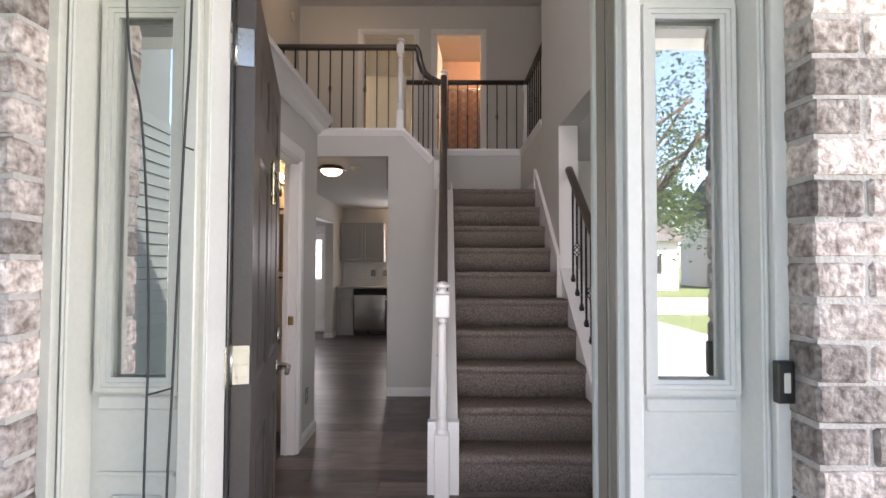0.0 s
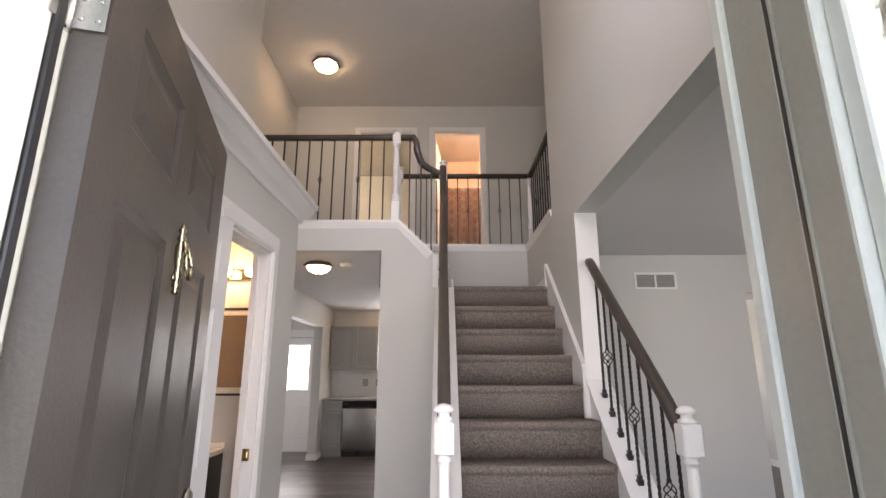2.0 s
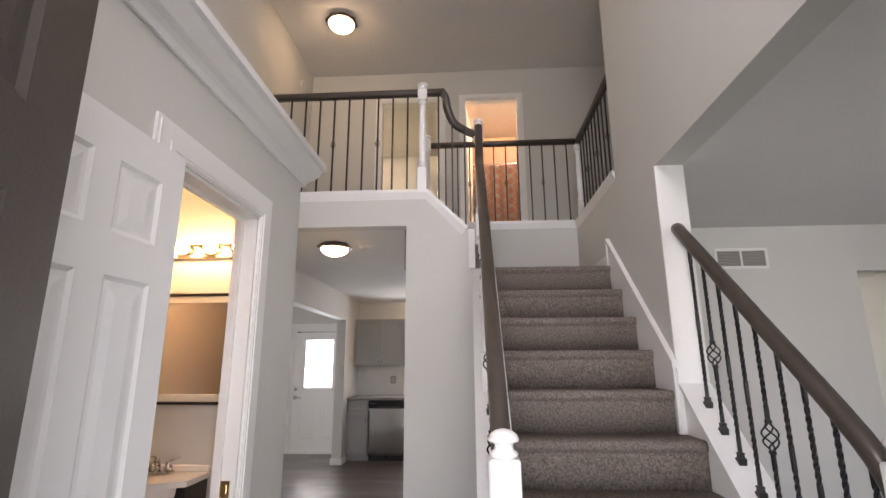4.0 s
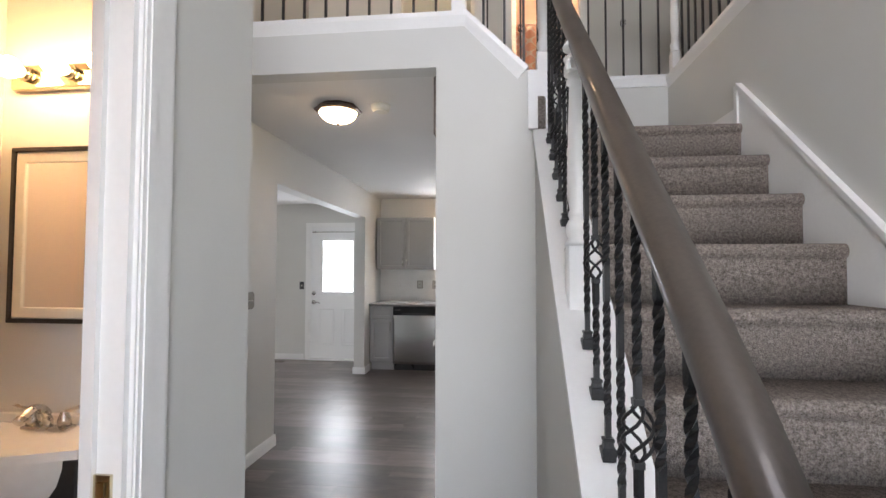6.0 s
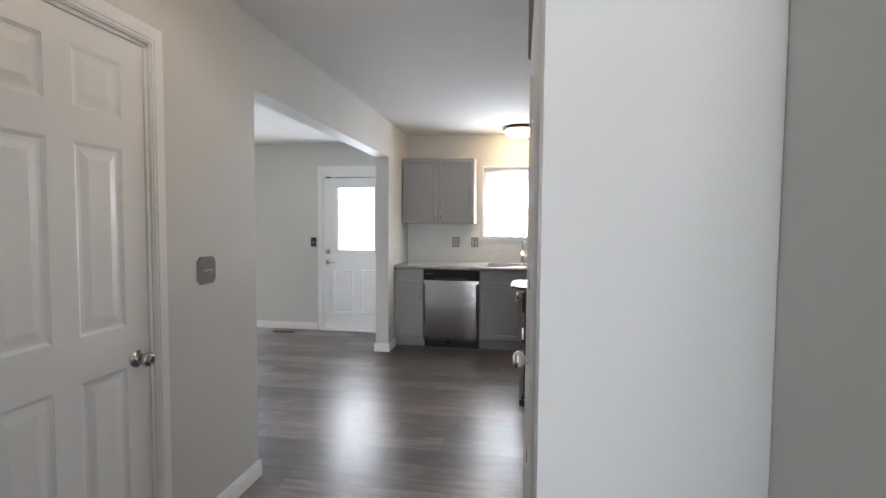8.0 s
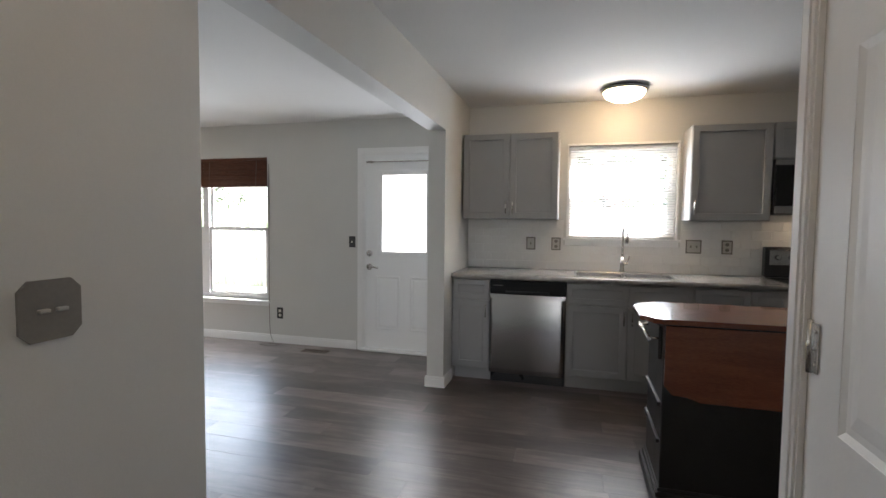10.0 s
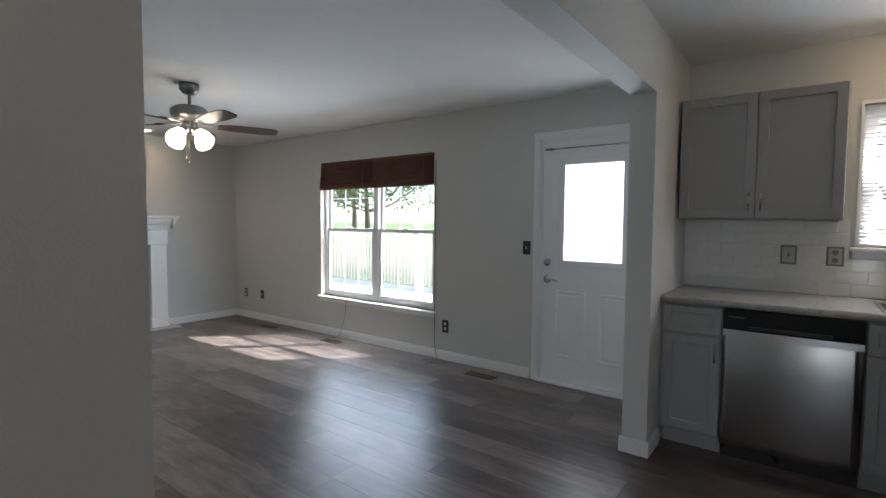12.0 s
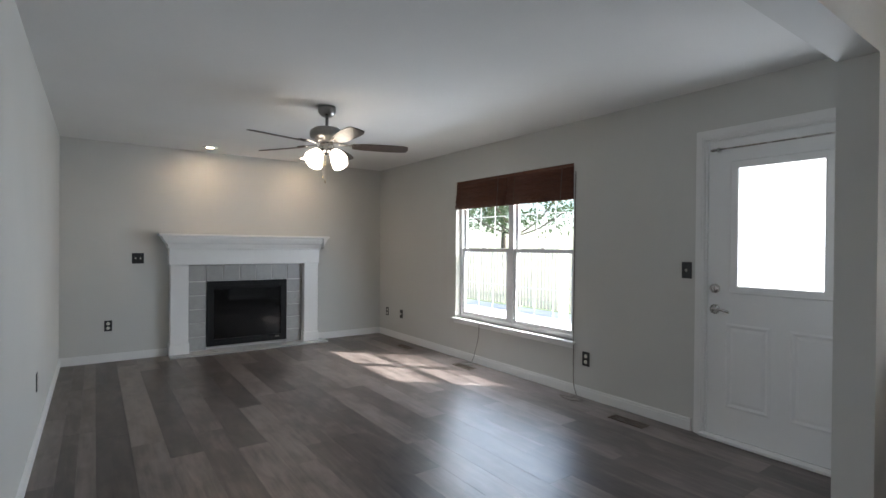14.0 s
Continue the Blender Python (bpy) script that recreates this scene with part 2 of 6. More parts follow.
FIREBLACK = material("black_firebox", (0.008, 0.008, 0.008), (0.012, 0.012, 0.012), rough=0.55, spec=0.25, scale=8, fine=80, bump=0.05)
BAMBOO = material("brown_bamboo", (0.17, 0.06, 0.03), (0.07, 0.026, 0.015), rough=0.5, scale=8, fine=60, bump=0.15, stretch=(2, 12, 14))
VINYL = material("white_vinyl", (0.80, 0.81, 0.82), (0.77, 0.78, 0.79), rough=0.35, scale=6, fine=60, bump=0.01)
BLADE = material("walnut_blade", (0.055, 0.035, 0.026), (0.035, 0.022, 0.018), rough=0.35, scale=4, fine=40, bump=0.02, stretch=(6, 6, 6))
PEWTER = material("pewter", (0.30, 0.29, 0.28), (0.24, 0.235, 0.23), rough=0.3, metal=0.9, scale=10, fine=90, bump=0.01)
CORD = material("dark_cord", (0.03, 0.03, 0.03), (0.045, 0.045, 0.045), rough=0.6, scale=20, fine=200, bump=0)
PALECORD = material("pale_cord", (0.20, 0.185, 0.165), (0.15, 0.14, 0.125), rough=0.7, scale=20, fine=200, bump=0)
MIRROR = material("mirror_silver", (0.86, 0.86, 0.86), (0.86, 0.86, 0.86), rough=0.02, metal=1, scale=2, fine=8, bump=0, rough_var=0.0)
# Warm light of the vanity bulbs is put into this wall colour.
PEACH = material("bulb_tinted_wall_paint", (0.66, 0.56, 0.48), (0.63, 0.53, 0.45), rough=0.6, scale=2, fine=240, bump=0.05)
# Duller copy of the white paint, putting shade into the entrance's left side.
EXTSHADE = material("exterior_shade_paint", (0.60, 0.60, 0.53), (0.55, 0.55, 0.49), rough=0.45, scale=3, fine=70, bump=0.04)
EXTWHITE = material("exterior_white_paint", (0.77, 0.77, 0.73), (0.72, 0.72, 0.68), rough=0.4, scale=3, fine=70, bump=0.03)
# Taupe jamb paint that also carries the shade of its inner face.
JAMB = material("shaded_taupe_jamb_paint", (0.40, 0.372, 0.325), (0.36, 0.335, 0.29), rough=0.42, scale=4, fine=90, bump=0.04)
MORTAR = material("mortar", (0.60, 0.57, 0.54), (0.48, 0.46, 0.43), rough=0.95, scale=20, fine=150, bump=0.4)
BRICK = material("tumbled_brick", (0.74, 0.66, 0.61), (0.24, 0.185, 0.16), rough=0.9, scale=15, fine=60, bump=0.9, island=0.68)
LAMPGLASS = glow("lamp_glass", (1.0, 0.70, 0.40), 5.0)
HALLGLASS = glow("hall_lamp_glass", (1.0, 0.70, 0.40), 2.6)
FANGLASS = glow("fan_glass", (1.0, 0.84, 0.64), 2.4)
BULB = glow("vanity_bulb", (1.0, 0.62, 0.30), 11.0)
SPOTGLOW = glow("recessed_bulb", (1.0, 0.72, 0.46), 55.0)
RANGEGLOW = glow("range_hood_bulb", (1.0, 0.75, 0.5), 2.4)
ROOMGLASS = glow("added_room_lamp_glass", (1.0, 0.80, 0.54), 34.0)
# Orange lamplight is put into this wall colour.
UPBATH = material("orange_lamplit_wall", (0.66, 0.45, 0.34), (0.62, 0.42, 0.31), rough=0.6, scale=2, fine=240, bump=0.05)


def translucent(name, colour):
    """Thin cloth that lets daylight through."""
    m, t, p = nodes_of(name)
    tr, mx = t.nodes.new("ShaderNodeBsdfTranslucent"), t.nodes.new("ShaderNodeMixShader")
    tr.inputs["Color"].default_value = (*colour, 1)
    p.inputs["Base Color"].default_value = (*colour, 1)
    p.inputs["Roughness"].default_value = 0.8
    mx.inputs[0].default_value = 0.88
    t.links.new(p.outputs[0], mx.inputs[1])
    t.links.new(tr.outputs[0], mx.inputs[2])
    t.links.new(mx.outputs[0], t.nodes["Material Output"].inputs["Surface"])
    return m


SHADECLOTH = translucent("white_shade_cloth", (0.95, 0.95, 0.95))
SLATVINYL = translucent("white_slat_vinyl", (0.97, 0.97, 0.97))
PANE = glass("window_glass", 1.45)
SIDEPANE = coated_glass("coated_sidelight_glass", 0.66)
FIREGLASS = material("smoked_glass", (0.006, 0.006, 0.006), (0.008, 0.008, 0.008), rough=0.05, scale=3, fine=9, bump=0, rough_var=0.02)
RUBBER = material("tyre_rubber", (0.02, 0.02, 0.02), (0.03, 0.03, 0.03), rough=0.8)
REDPAINT = material("red_car_paint", (0.42, 0.02, 0.025), (0.38, 0.018, 0.02), rough=0.2, coat=0.6, bump=0)
LAWN = material("grass", (0.10, 0.15, 0.05), (0.17, 0.20, 0.09), rough=0.95, scale=1.2, fine=40, bump=0.6)
CONCRETE = material("concrete", (0.50, 0.49, 0.46), (0.42, 0.41, 0.39), rough=0.9, scale=2, fine=80, bump=0.2)
# Concrete paled so that outdoor glare is in its colour.
PAVING = material("glare_paving", (0.70, 0.69, 0.66), (0.62, 0.61, 0.58), rough=0.9, scale=2, fine=80, bump=0.2)
ASPHALT = material("asphalt", (0.07, 0.07, 0.07), (0.05, 0.05, 0.05), rough=0.9, scale=3, fine=150, bump=0.3)
LEAF = material("leaves", (0.055, 0.09, 0.04), (0.10, 0.135, 0.07), rough=0.6, scale=3, fine=30, bump=0.1)
lt = LEAF.node_tree
thin_leaf, blend = lt.nodes.new("ShaderNodeBsdfTranslucent"), lt.nodes.new("ShaderNodeMixShader")
thin_leaf.inputs["Color"].default_value = (0.14, 0.20, 0.09, 1)
blend.inputs[0].default_value = 0.55
lt.links.new(lt.nodes["Principled BSDF"].outputs[0], blend.inputs[1])
lt.links.new(thin_leaf.outputs[0], blend.inputs[2])
lt.links.new(blend.outputs[0], lt.nodes["Material Output"].inputs[0])
BARK = material("bark", (0.12, 0.09, 0.07), (0.07, 0.055, 0.045), rough=0.95, scale=8, fine=60, bump=0.6)
# Cedar tone lifted to stand for the bright glare outdoors.
FENCEWOOD = material("cedar_fence", (0.80, 0.72, 0.58), (0.72, 0.63, 0.48), rough=0.8, scale=5, fine=50, bump=0.2, stretch=(8, 8, 1))
SIDING = material("grey_green_siding", (0.115, 0.135, 0.128), (0.10, 0.12, 0.113), rough=0.6, scale=3, fine=80, bump=0.05)
SOFFIT = material("soffit_vinyl", (0.42, 0.45, 0.44), (0.38, 0.41, 0.40), rough=0.6, scale=6, fine=80, bump=0.05)
HOUSEWALL = material("pale_house_siding", (0.62, 0.60, 0.57), (0.57, 0.55, 0.52), rough=0.7, scale=1, fine=40, bump=0.1)
SHINGLE = material("grey_shingles", (0.14, 0.135, 0.13), (0.09, 0.088, 0.085), rough=0.9, scale=4, fine=40, bump=0.4)
DARKGLASS = material("dark_window", (0.03, 0.035, 0.04), (0.04, 0.045, 0.05), rough=0.06, bump=0)


def plank_material():
    """Grey-brown vinyl planks: long grain, knots, each plank its own shade."""
    m, t, p = nodes_of("grey_brown_planks")
    L = t.links.new
    geo, oi = t.nodes.new("ShaderNodeNewGeometry"), t.nodes.new("ShaderNodeObjectInfo")
    off = t.nodes.new("ShaderNodeVectorMath")
    off.operation = "SCALE"
    off.inputs["Vector"].default_value = (13, 31, 7)
    L(oi.outputs["Random"], off.inputs["Scale"])
    add = t.nodes.new("ShaderNodeVectorMath")
    L(geo.outputs["Position"], add.inputs[0])
    L(off.outputs[0], add.inputs[1])
    outs = []
    for sc, st, det in ((1.0, (2.6, 34, 1), 7), (1.0, (4.0, 9, 1), 8), (1.0, (14, 160, 1), 2)):
        mp, n = t.nodes.new("ShaderNodeMapping"), t.nodes.new("ShaderNodeTexNoise")
        mp.inputs["Scale"].default_value = st
        L(add.outputs[0], mp.inputs["Vector"])
        n.inputs["Scale"].default_value, n.inputs["Detail"].default_value = sc, det
        n.inputs["Distortion"].default_value = 0.6
        L(mp.outputs[0], n.inputs["Vector"])
        outs.append(n.outputs["Fac"])
    ramp = t.nodes.new("ShaderNodeValToRGB")
    el = ramp.color_ramp.elements
    el[0].position, el[0].color = 0.28, (0.034, 0.027, 0.025, 1)
    el[1].position, el[1].color = 0.75, (0.20, 0.168, 0.152, 1)
    mid = el.new(0.5)
    mid.color = (0.088, 0.071, 0.065, 1)
    s = t.nodes.new("ShaderNodeMath")
    s.operation = "MULTIPLY_ADD"
    s.inputs[1].default_value = 0.5
    h = t.nodes.new("ShaderNodeMath")
    h.operation = "MULTIPLY"
    h.inputs[1].default_value = 0.5
    L(outs[1], h.inputs[0])
    L(outs[0], s.inputs[0])
    L(h.outputs[0], s.inputs[2])
    shade = t.nodes.new("ShaderNodeMapRange")
    shade.inputs["To Min"].default_value, shade.inputs["To Max"].default_value = -0.10, 0.17
    L(oi.outputs["Random"], shade.inputs["Value"])
    tot = t.nodes.new("ShaderNodeMath")
    L(s.outputs[0], tot.inputs[0])
    L(shade.outputs[0], tot.inputs[1])
    L(tot.outputs[0], ramp.inputs["Fac"])
    L(ramp.outputs[0], p.inputs["Base Color"])
    rr = t.nodes.new("ShaderNodeMapRange")
    rr.inputs["To Min"].default_value, rr.inputs["To Max"].default_value = 0.22, 0.46
    L(outs[0], rr.inputs["Value"])
    L(rr.outputs[0], p.inputs["Roughness"])
    bn = t.nodes.new("ShaderNodeBump")
    bn.inputs["Strength"].default_value, bn.inputs["Distance"].default_value = 0.12, 0.004
    L(outs[2], bn.inputs["Height"])
    L(bn.outputs[0], p.inputs["Normal"])
    return m


PLANK = plank_material()


def curtain_material():
    """Shower curtain: coral cloth with a pale lattice woven in."""
    m, t, p = nodes_of("coral_lattice_cloth")
    L = t.links.new
    geo, sep = t.nodes.new("ShaderNodeNewGeometry"), t.nodes.new("ShaderNodeSeparateXYZ")
    L(geo.outputs["Position"], sep.inputs[0])

    def op(kind, a, b):
        n = t.nodes.new("ShaderNodeMath")
        n.operation = kind
        for i, v in enumerate((a, b)):
            if v is None:
                continue
            if isinstance(v, (int, float)):
                n.inputs[i].default_value = v
            else:
                L(v, n.inputs[i])
        return n.outputs[0]
    px = op("MULTIPLY", sep.outputs["X"], 2 * math.pi / 0.2)
    pz = op("MULTIPLY", sep.outputs["Z"], math.pi / 0.16)
    a = op("ABSOLUTE", op("SUBTRACT", op("COSINE", op("MULTIPLY", px, 0.5), None), op("SINE", pz, None)), None)
    b = op("ABSOLUTE", op("ADD", op("COSINE", op("MULTIPLY", px, 0.5), None), op("SINE", pz, None)), None)
    line = op("LESS_THAN", op("MINIMUM", a, b), 0.13)
    mix = t.nodes.new("ShaderNodeMix")
    mix.data_type = "RGBA"
    mix.inputs["A"].default_value, mix.inputs["B"].default_value = (0.84, 0.58, 0.46, 1), (0.90, 0.85, 0.79, 1)
    L(line, mix.inputs["Factor"])
    L(mix.outputs["Result"], p.inputs["Base Color"])
    p.inputs["Roughness"].default_value = 0.85
    return m


CURTAIN = curtain_material()

# ---- structure ----
CZ, FZ, LZ, F2, C2 = 2.445, 2.385, 2.50, 2.72, 5.22
RISE, RUN, Y1, NST = 0.212, 0.237, 2.955, 10
BY = 9.785


def nose(y):
    """Height of the line along the stair's nosings."""
    return RISE + (y - Y1) * RISE / RUN


def capz(y):
    """Top of the sloped curb caps."""
    return 1.127 + 0.868 * (y - 3.92)


def railz(y):
    """Middle of the stair handrails."""
    return 1.85 + 0.88 * (y - 3.8)


def wall(name, axis, a, b, u0, u1, z0, z1, holes=(), mat=None, label="light grey painted plaster wall"):
    """A wall from a to b thick, from u0 to u1 long, with holes (u, u, z, z) right through it."""
    bm = bmesh.new()

    def piece(ua, ub, za, zb):
        if ub - ua > 0.001 and zb - za > 0.001:
            if axis == "x":
                box(bm, ua, a, za, ub, b, zb)
            else:
                box(bm, a, ua, za, b, ub, zb)
    u = u0
    for ha, hb, hz0, hz1 in sorted(holes):
        piece(u, ha, z0, z1)
        piece(ha, hb, z0, hz0)
        piece(ha, hb, hz1, z1)
        u = hb
    piece(u, u1, z0, z1)
    return structure(name, bm, mat or WALL, label, "wall")


WIN_F, WIN_K, DOOR_B = (-5.72, -4.01, 0.46, 2.03), (-0.825, 0.095, 1.212, 2.05), (-2.885, -1.945, 0.0, 2.04)
# Last hole is the added dining window, out of view.
wall("wall_back", "x", BY, BY + 0.15, -7.72, 5.1, -0.1, 2.6, [WIN_F, DOOR_B, WIN_K, (3.2, 4.6, 0.8, 2.1)])
wall("wall_fireplace", "y", -7.72, -7.58, 5.93, BY, 0, 2.6, [(7.45, 8.37, 0.09, 0.83)])
wall("wall_family_front", "x", 5.93, 6.06, -7.58, -1.88, 0, 2.6)
wall("wall_hall_left", "y", -1.88, -1.76, 4.01, 6.28, 0, 2.55, [(4.83, 5.54, 0, 2.04)])
structure("wall_header", boxes((-1.90, 6.28, 2.075, -1.76, 8.90, 2.6)), WALL, "painted header beam over a wide opening", "wall")
structure("wall_divider", boxes((-1.90, 8.90, 0, -1.76, BY, 2.6)), WALL, "short painted dividing wall end beside cabinets", "wall")
wall("wall_bath_side", "y", -0.88, -0.78, 1.40, 4.01, 0, 2.55, [(2.87, 3.52, 0, 2.06)])
wall("wall_bath_back", "x", 3.98, 4.01, -1.76, -0.88, 0, 2.55)
wall("wall_bath_left", "y", -1.75, -1.63, 1.40, 3.98, 0, 2.42, mat=PEACH, label="bathroom wall with warm bulb light put into its colour")
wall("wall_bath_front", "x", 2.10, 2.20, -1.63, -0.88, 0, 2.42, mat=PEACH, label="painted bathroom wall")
structure("plant_shelf", boxes((-1.76, 1.40, 2.42, -0.88, 3.98, 2.55)), CEIL, "white painted shelf top over a small bathroom", "shelf")
bm = bmesh.new()
prism(bm, [(-0.32, 0), (0.187, 0), (0.187, 2.37), (-0.16, 2.715), (-1.76, 2.715), (-1.76, CZ), (-0.32, CZ)], "y", 5.045, 5.165)
structure("wall_hall_front", bm, WALL, "painted wall pier and header around the hall opening", "wall")
wall("wall_pantry", "y", -0.32, -0.22, 5.165, 6.28, 0, 2.6, [(5.385, 6.18, 0, 2.05)])
structure("wall_landing_back", boxes((-0.22, 6.18, 0, 1.22, 6.28, 2.76)), WALL, "white painted wall behind the stair landing", "wall")
structure("wall_stair_inner", boxes((0.155, 5.165, 0, 0.255, 6.18, 2.0)), WALL, "painted wall under the landing", "wall")
structure("wall_kitchen_right", boxes((2.62, 6.28, 0, 2.74, BY, 2.6)), WALL, "painted kitchen wall", "wall")
bm = prism(bmesh.new(), [(1.40, LZ), (4.13, LZ), (4.13, 0), (6.28, 0), (6.28, 2.74), (4.85, 2.74), (4.85, C2), (1.40, C2)], "x", 1.22, 1.37)
structure("wall_stair_right", bm, WALL, "tall painted wall beside the stairs", "wall")
wall("wall_living_back", "x", 5.50, 5.62, 1.37, 5.1, 0, 2.72, [(3.25, 4.3, 0, 2.12)])
wall("wall_right_outer", "y", 5.1, 5.22, 1.25, 9.93, -0.1, C2)
# Second hole is the added living room window.
wall("wall_front", "x", 1.25, 1.40, -7.72, 5.1, -0.1, 2.9, [(-0.57, 0.968, -0.1, 2.13), (2.3, 4.3, 0.75, 2.15)])
# Hole for the added window over the door.
wall("wall_front_upper", "x", 1.25, 1.40, -7.72, 5.1, 2.9, C2 + 0.1, [(-0.5, 0.9, 3.4, 4.4)])
wall("wall_upper_left", "y", -1.79, -1.67, 1.40, 5.045, 2.55, C2)
wall("wall_upper_hall_left", "y", -2.05, -1.93, 5.045, 7.293, F2, C2)
structure("wall_upper_return", boxes((-1.93, 5.045, F2 + 0.02, -1.67, 5.165, C2)), WALL, "painted wall return", "wall")
wall("wall_upper_back", "x", 7.293, 7.42, -3.0, 5.1, F2, C2, [(-0.98, -0.20, F2, 4.80), (0.12, 0.81, F2, 4.80)], label="warm-lit beige painted wall")
wall("wall_upper_right_back", "x", 4.73, 4.85, 1.37, 5.1, F2, C2)
wall("wall_bedroom_side", "y", -0.12, -0.03, 7.42, 10.0, F2, C2)
wall("wall_upper_bath_left", "y", -0.03, 0.05, 7.42, 10.0, F2, C2, mat=UPBATH, label="bathroom wall with orange lamplight put into its colour")
wall("wall_upper_bath_back", "x", 9.3, 9.4, 0.05, 1.5, F2, C2, mat=UPBATH, label="bathroom wall with orange lamplight put into its colour")
wall("wall_bedroom_back", "x", 10.0, 10.12, -3.0, 1.6, F2, C2)
wall("wall_bedroom_left", "y", -3.0, -2.9, 7.42, 10.0, F2, C2)
wall("wall_upper_bath_right", "y", 1.5, 1.6, 7.42, 10.0, F2, C2, mat=UPBATH, label="bathroom wall with orange lamplight put into its colour")

structure("ceiling_hall", boxes((-1.76, 5.165, CZ, -0.22, 6.28, CZ + 0.05)), CEIL, "white painted hall ceiling", "ceiling")
structure("ceiling_kitchen", boxes((-1.76, 6.28, CZ, 2.62, BY, CZ + 0.05)), CEIL, "white painted kitchen ceiling", "ceiling")
structure("ceiling_family", boxes((-7.58, 6.06, FZ, -1.90, BY, FZ + 0.05)), CEIL, "white painted family room ceiling", "ceiling")
structure("ceiling_living", boxes((1.37, 1.40, LZ, 5.1, 5.50, LZ + 0.05)), CEIL, "white painted living room ceiling", "ceiling")
structure("ceiling_dining", boxes((2.74, 5.62, CZ, 5.1, BY, CZ + 0.05)), CEIL, "white painted ceiling", "ceiling")
structure("ceiling_upper", boxes((-3.0, 1.40, C2, 5.1, 10.1, C2 + 0.08)), CEIL, "white painted upper ceiling", "ceiling")
bm = boxes((-1.93, 5.165, F2 - 0.2, -0.35, 6.28, F2), (-3.0, 6.28, F2 - 0.2, 5.1, 10.0, F2), (1.37, 4.85, F2 - 0.2, 5.1, 6.28, F2))
structure("floor_upper", bm, CARPET, "brown carpeted upper floor", "floor")
structure("floor_base", boxes((-7.6, 1.20, -0.15, 5.1, 9.9, -0.006)), SUBFLOOR, "dark subfloor under planks", "floor")
structure("roof_slab", boxes((-7.9, 0.9, 5.31, 5.4, 10.4, 5.5), (-7.72, 6.13, 2.6, -3.05, 9.93, 2.72)), SHINGLE, "roof over the house", "roof")


def baseboard(name, path):
    """A moulded baseboard along wall faces; each run is (x0, y0, x1, y1, nx, ny) with its outward normal."""
    bm = bmesh.new()
    for x0, y0, x1, y1, nx, ny in path:
        for d, z0, z1 in ((0.014, 0.0, 0.066), (0.009, 0.066, 0.082), (0.005, 0.082, 0.088)):
            box(bm, min(x0, x1, x0 + nx * d, x1 + nx * d), min(y0, y1, y0 + ny * d, y1 + ny * d), z0,
                max(x0, x1, x0 + nx * d, x1 + nx * d), max(y0, y1, y0 + ny * d, y1 + ny * d), z1)
    return structure(name, bm, TRIM, "white moulded baseboard", "baseboard")


baseboard("baseboard_family", [(-7.58, BY, -2.955, BY, 0, -1), (-7.58, 6.06, -7.58, 7.04, 1, 0), (-7.58, 8.79, -7.58, BY, 1, 0), (-7.58, 6.06, -1.90, 6.06, 0, 1), (-1.894, 6.28, -1.746, 6.28, 0, 1), (-1.88, 6.06, -1.88, 6.28, -1, 0)])
baseboard("baseboard_post", [(-1.914, 8.90, -1.746, 8.90, 0, -1), (-1.90, 8.90, -1.90, 9.7, -1, 0), (-1.76, 8.90, -1.76, 9.15, 1, 0)])
baseboard("baseboard_hall", [(-1.76, 5.61, -1.76, 6.28, 1, 0), (-1.76, 4.01, -1.76, 4.76, 1, 0), (-0.32, 5.045, 0.187, 5.045, 0, -1), (-0.32, 5.165, -0.32, 5.31, -1, 0),
                             (-0.22, 6.28, 2.6, 6.28, 0, 1)])
baseboard("baseboard_foyer", [(-0.78, 1.4, -0.78, 2.755, 1, 0), (-0.78, 3.63, -0.78, 4.01, 1, 0), (-1.7, 4.01, -0.766, 4.01, 0, 1)])
baseboard("baseboard_living", [(1.37, 5.5, 3.25, 5.5, 0, -1), (4.3, 5.5, 5.1, 5.5, 0, -1), (1.37, 4.13, 1.37, 5.5, 1, 0)])
baseboard("baseboard_dining", [(2.74, BY, 5.1, BY, 0, -1), (2.74, 6.0, 2.74, BY, 1, 0), (5.1, 5.62, 5.1, BY, -1, 0)])


def casing(name, axis, face, side, u0, u1, z0, z1, w=0.07, legs=True, deep=0.12, mat=None):
    """Door casing on one wall face with stepped moulding, and the jamb through the wall. side: the face's outward sign."""
    bm = bmesh.new()

    def slab(ua, ub, za, zb, d):
        c = sorted((face, face + side * d))
        if axis == "x":
            box(bm, ua, c[0], za, ub, c[1], zb)
        else:
            box(bm, c[0], ua, za, c[1], ub, zb)
    for off, ww, d in ((0.0, w, 0.010), (0.006, w - 0.02, 0.015), (0.018, w * 0.22, 0.019)):
        slab(u0 - off - ww, u0 - off, z0, z1 + off + ww, d)
        slab(u1 + off, u1 + off + ww, z0, z1 + off + ww, d)
        slab(u0 - off, u1 + off, z1 + off, z1 + off + ww, d)
    if deep:
        c = sorted((face - side * 0.001, face - side * deep))
        for ua, ub, za, zb in ((u0 - 0.004, u0 + 0.014, z0, z1), (u1 - 0.014, u1 + 0.004, z0, z1), (u0, u1, z1 - 0.014, z1 + 0.004)):
            if axis == "x":
                box(bm, ua, c[0], za, ub, c[1], zb)
            else:
                box(bm, c[0], ua, za, c[1], ub, zb)
    return structure(name, bm, mat or TRIM, "white moulded door casing", "trim")


casing("trim_bath_door", "y", -0.78, 1, 2.87, 3.52, 0, 2.06, w=0.108, deep=0.10)
casing("trim_closet_door", "y", -1.76, 1, 4.83, 5.54, 0, 2.04)
casing("trim_pantry_door", "y", -0.32, -1, 5.385, 6.18, 0, 2.05, deep=0.10)
casing("trim_back_door", "x", BY, -1, -2.870, -1.960, 0, 2.03, w=0.062)
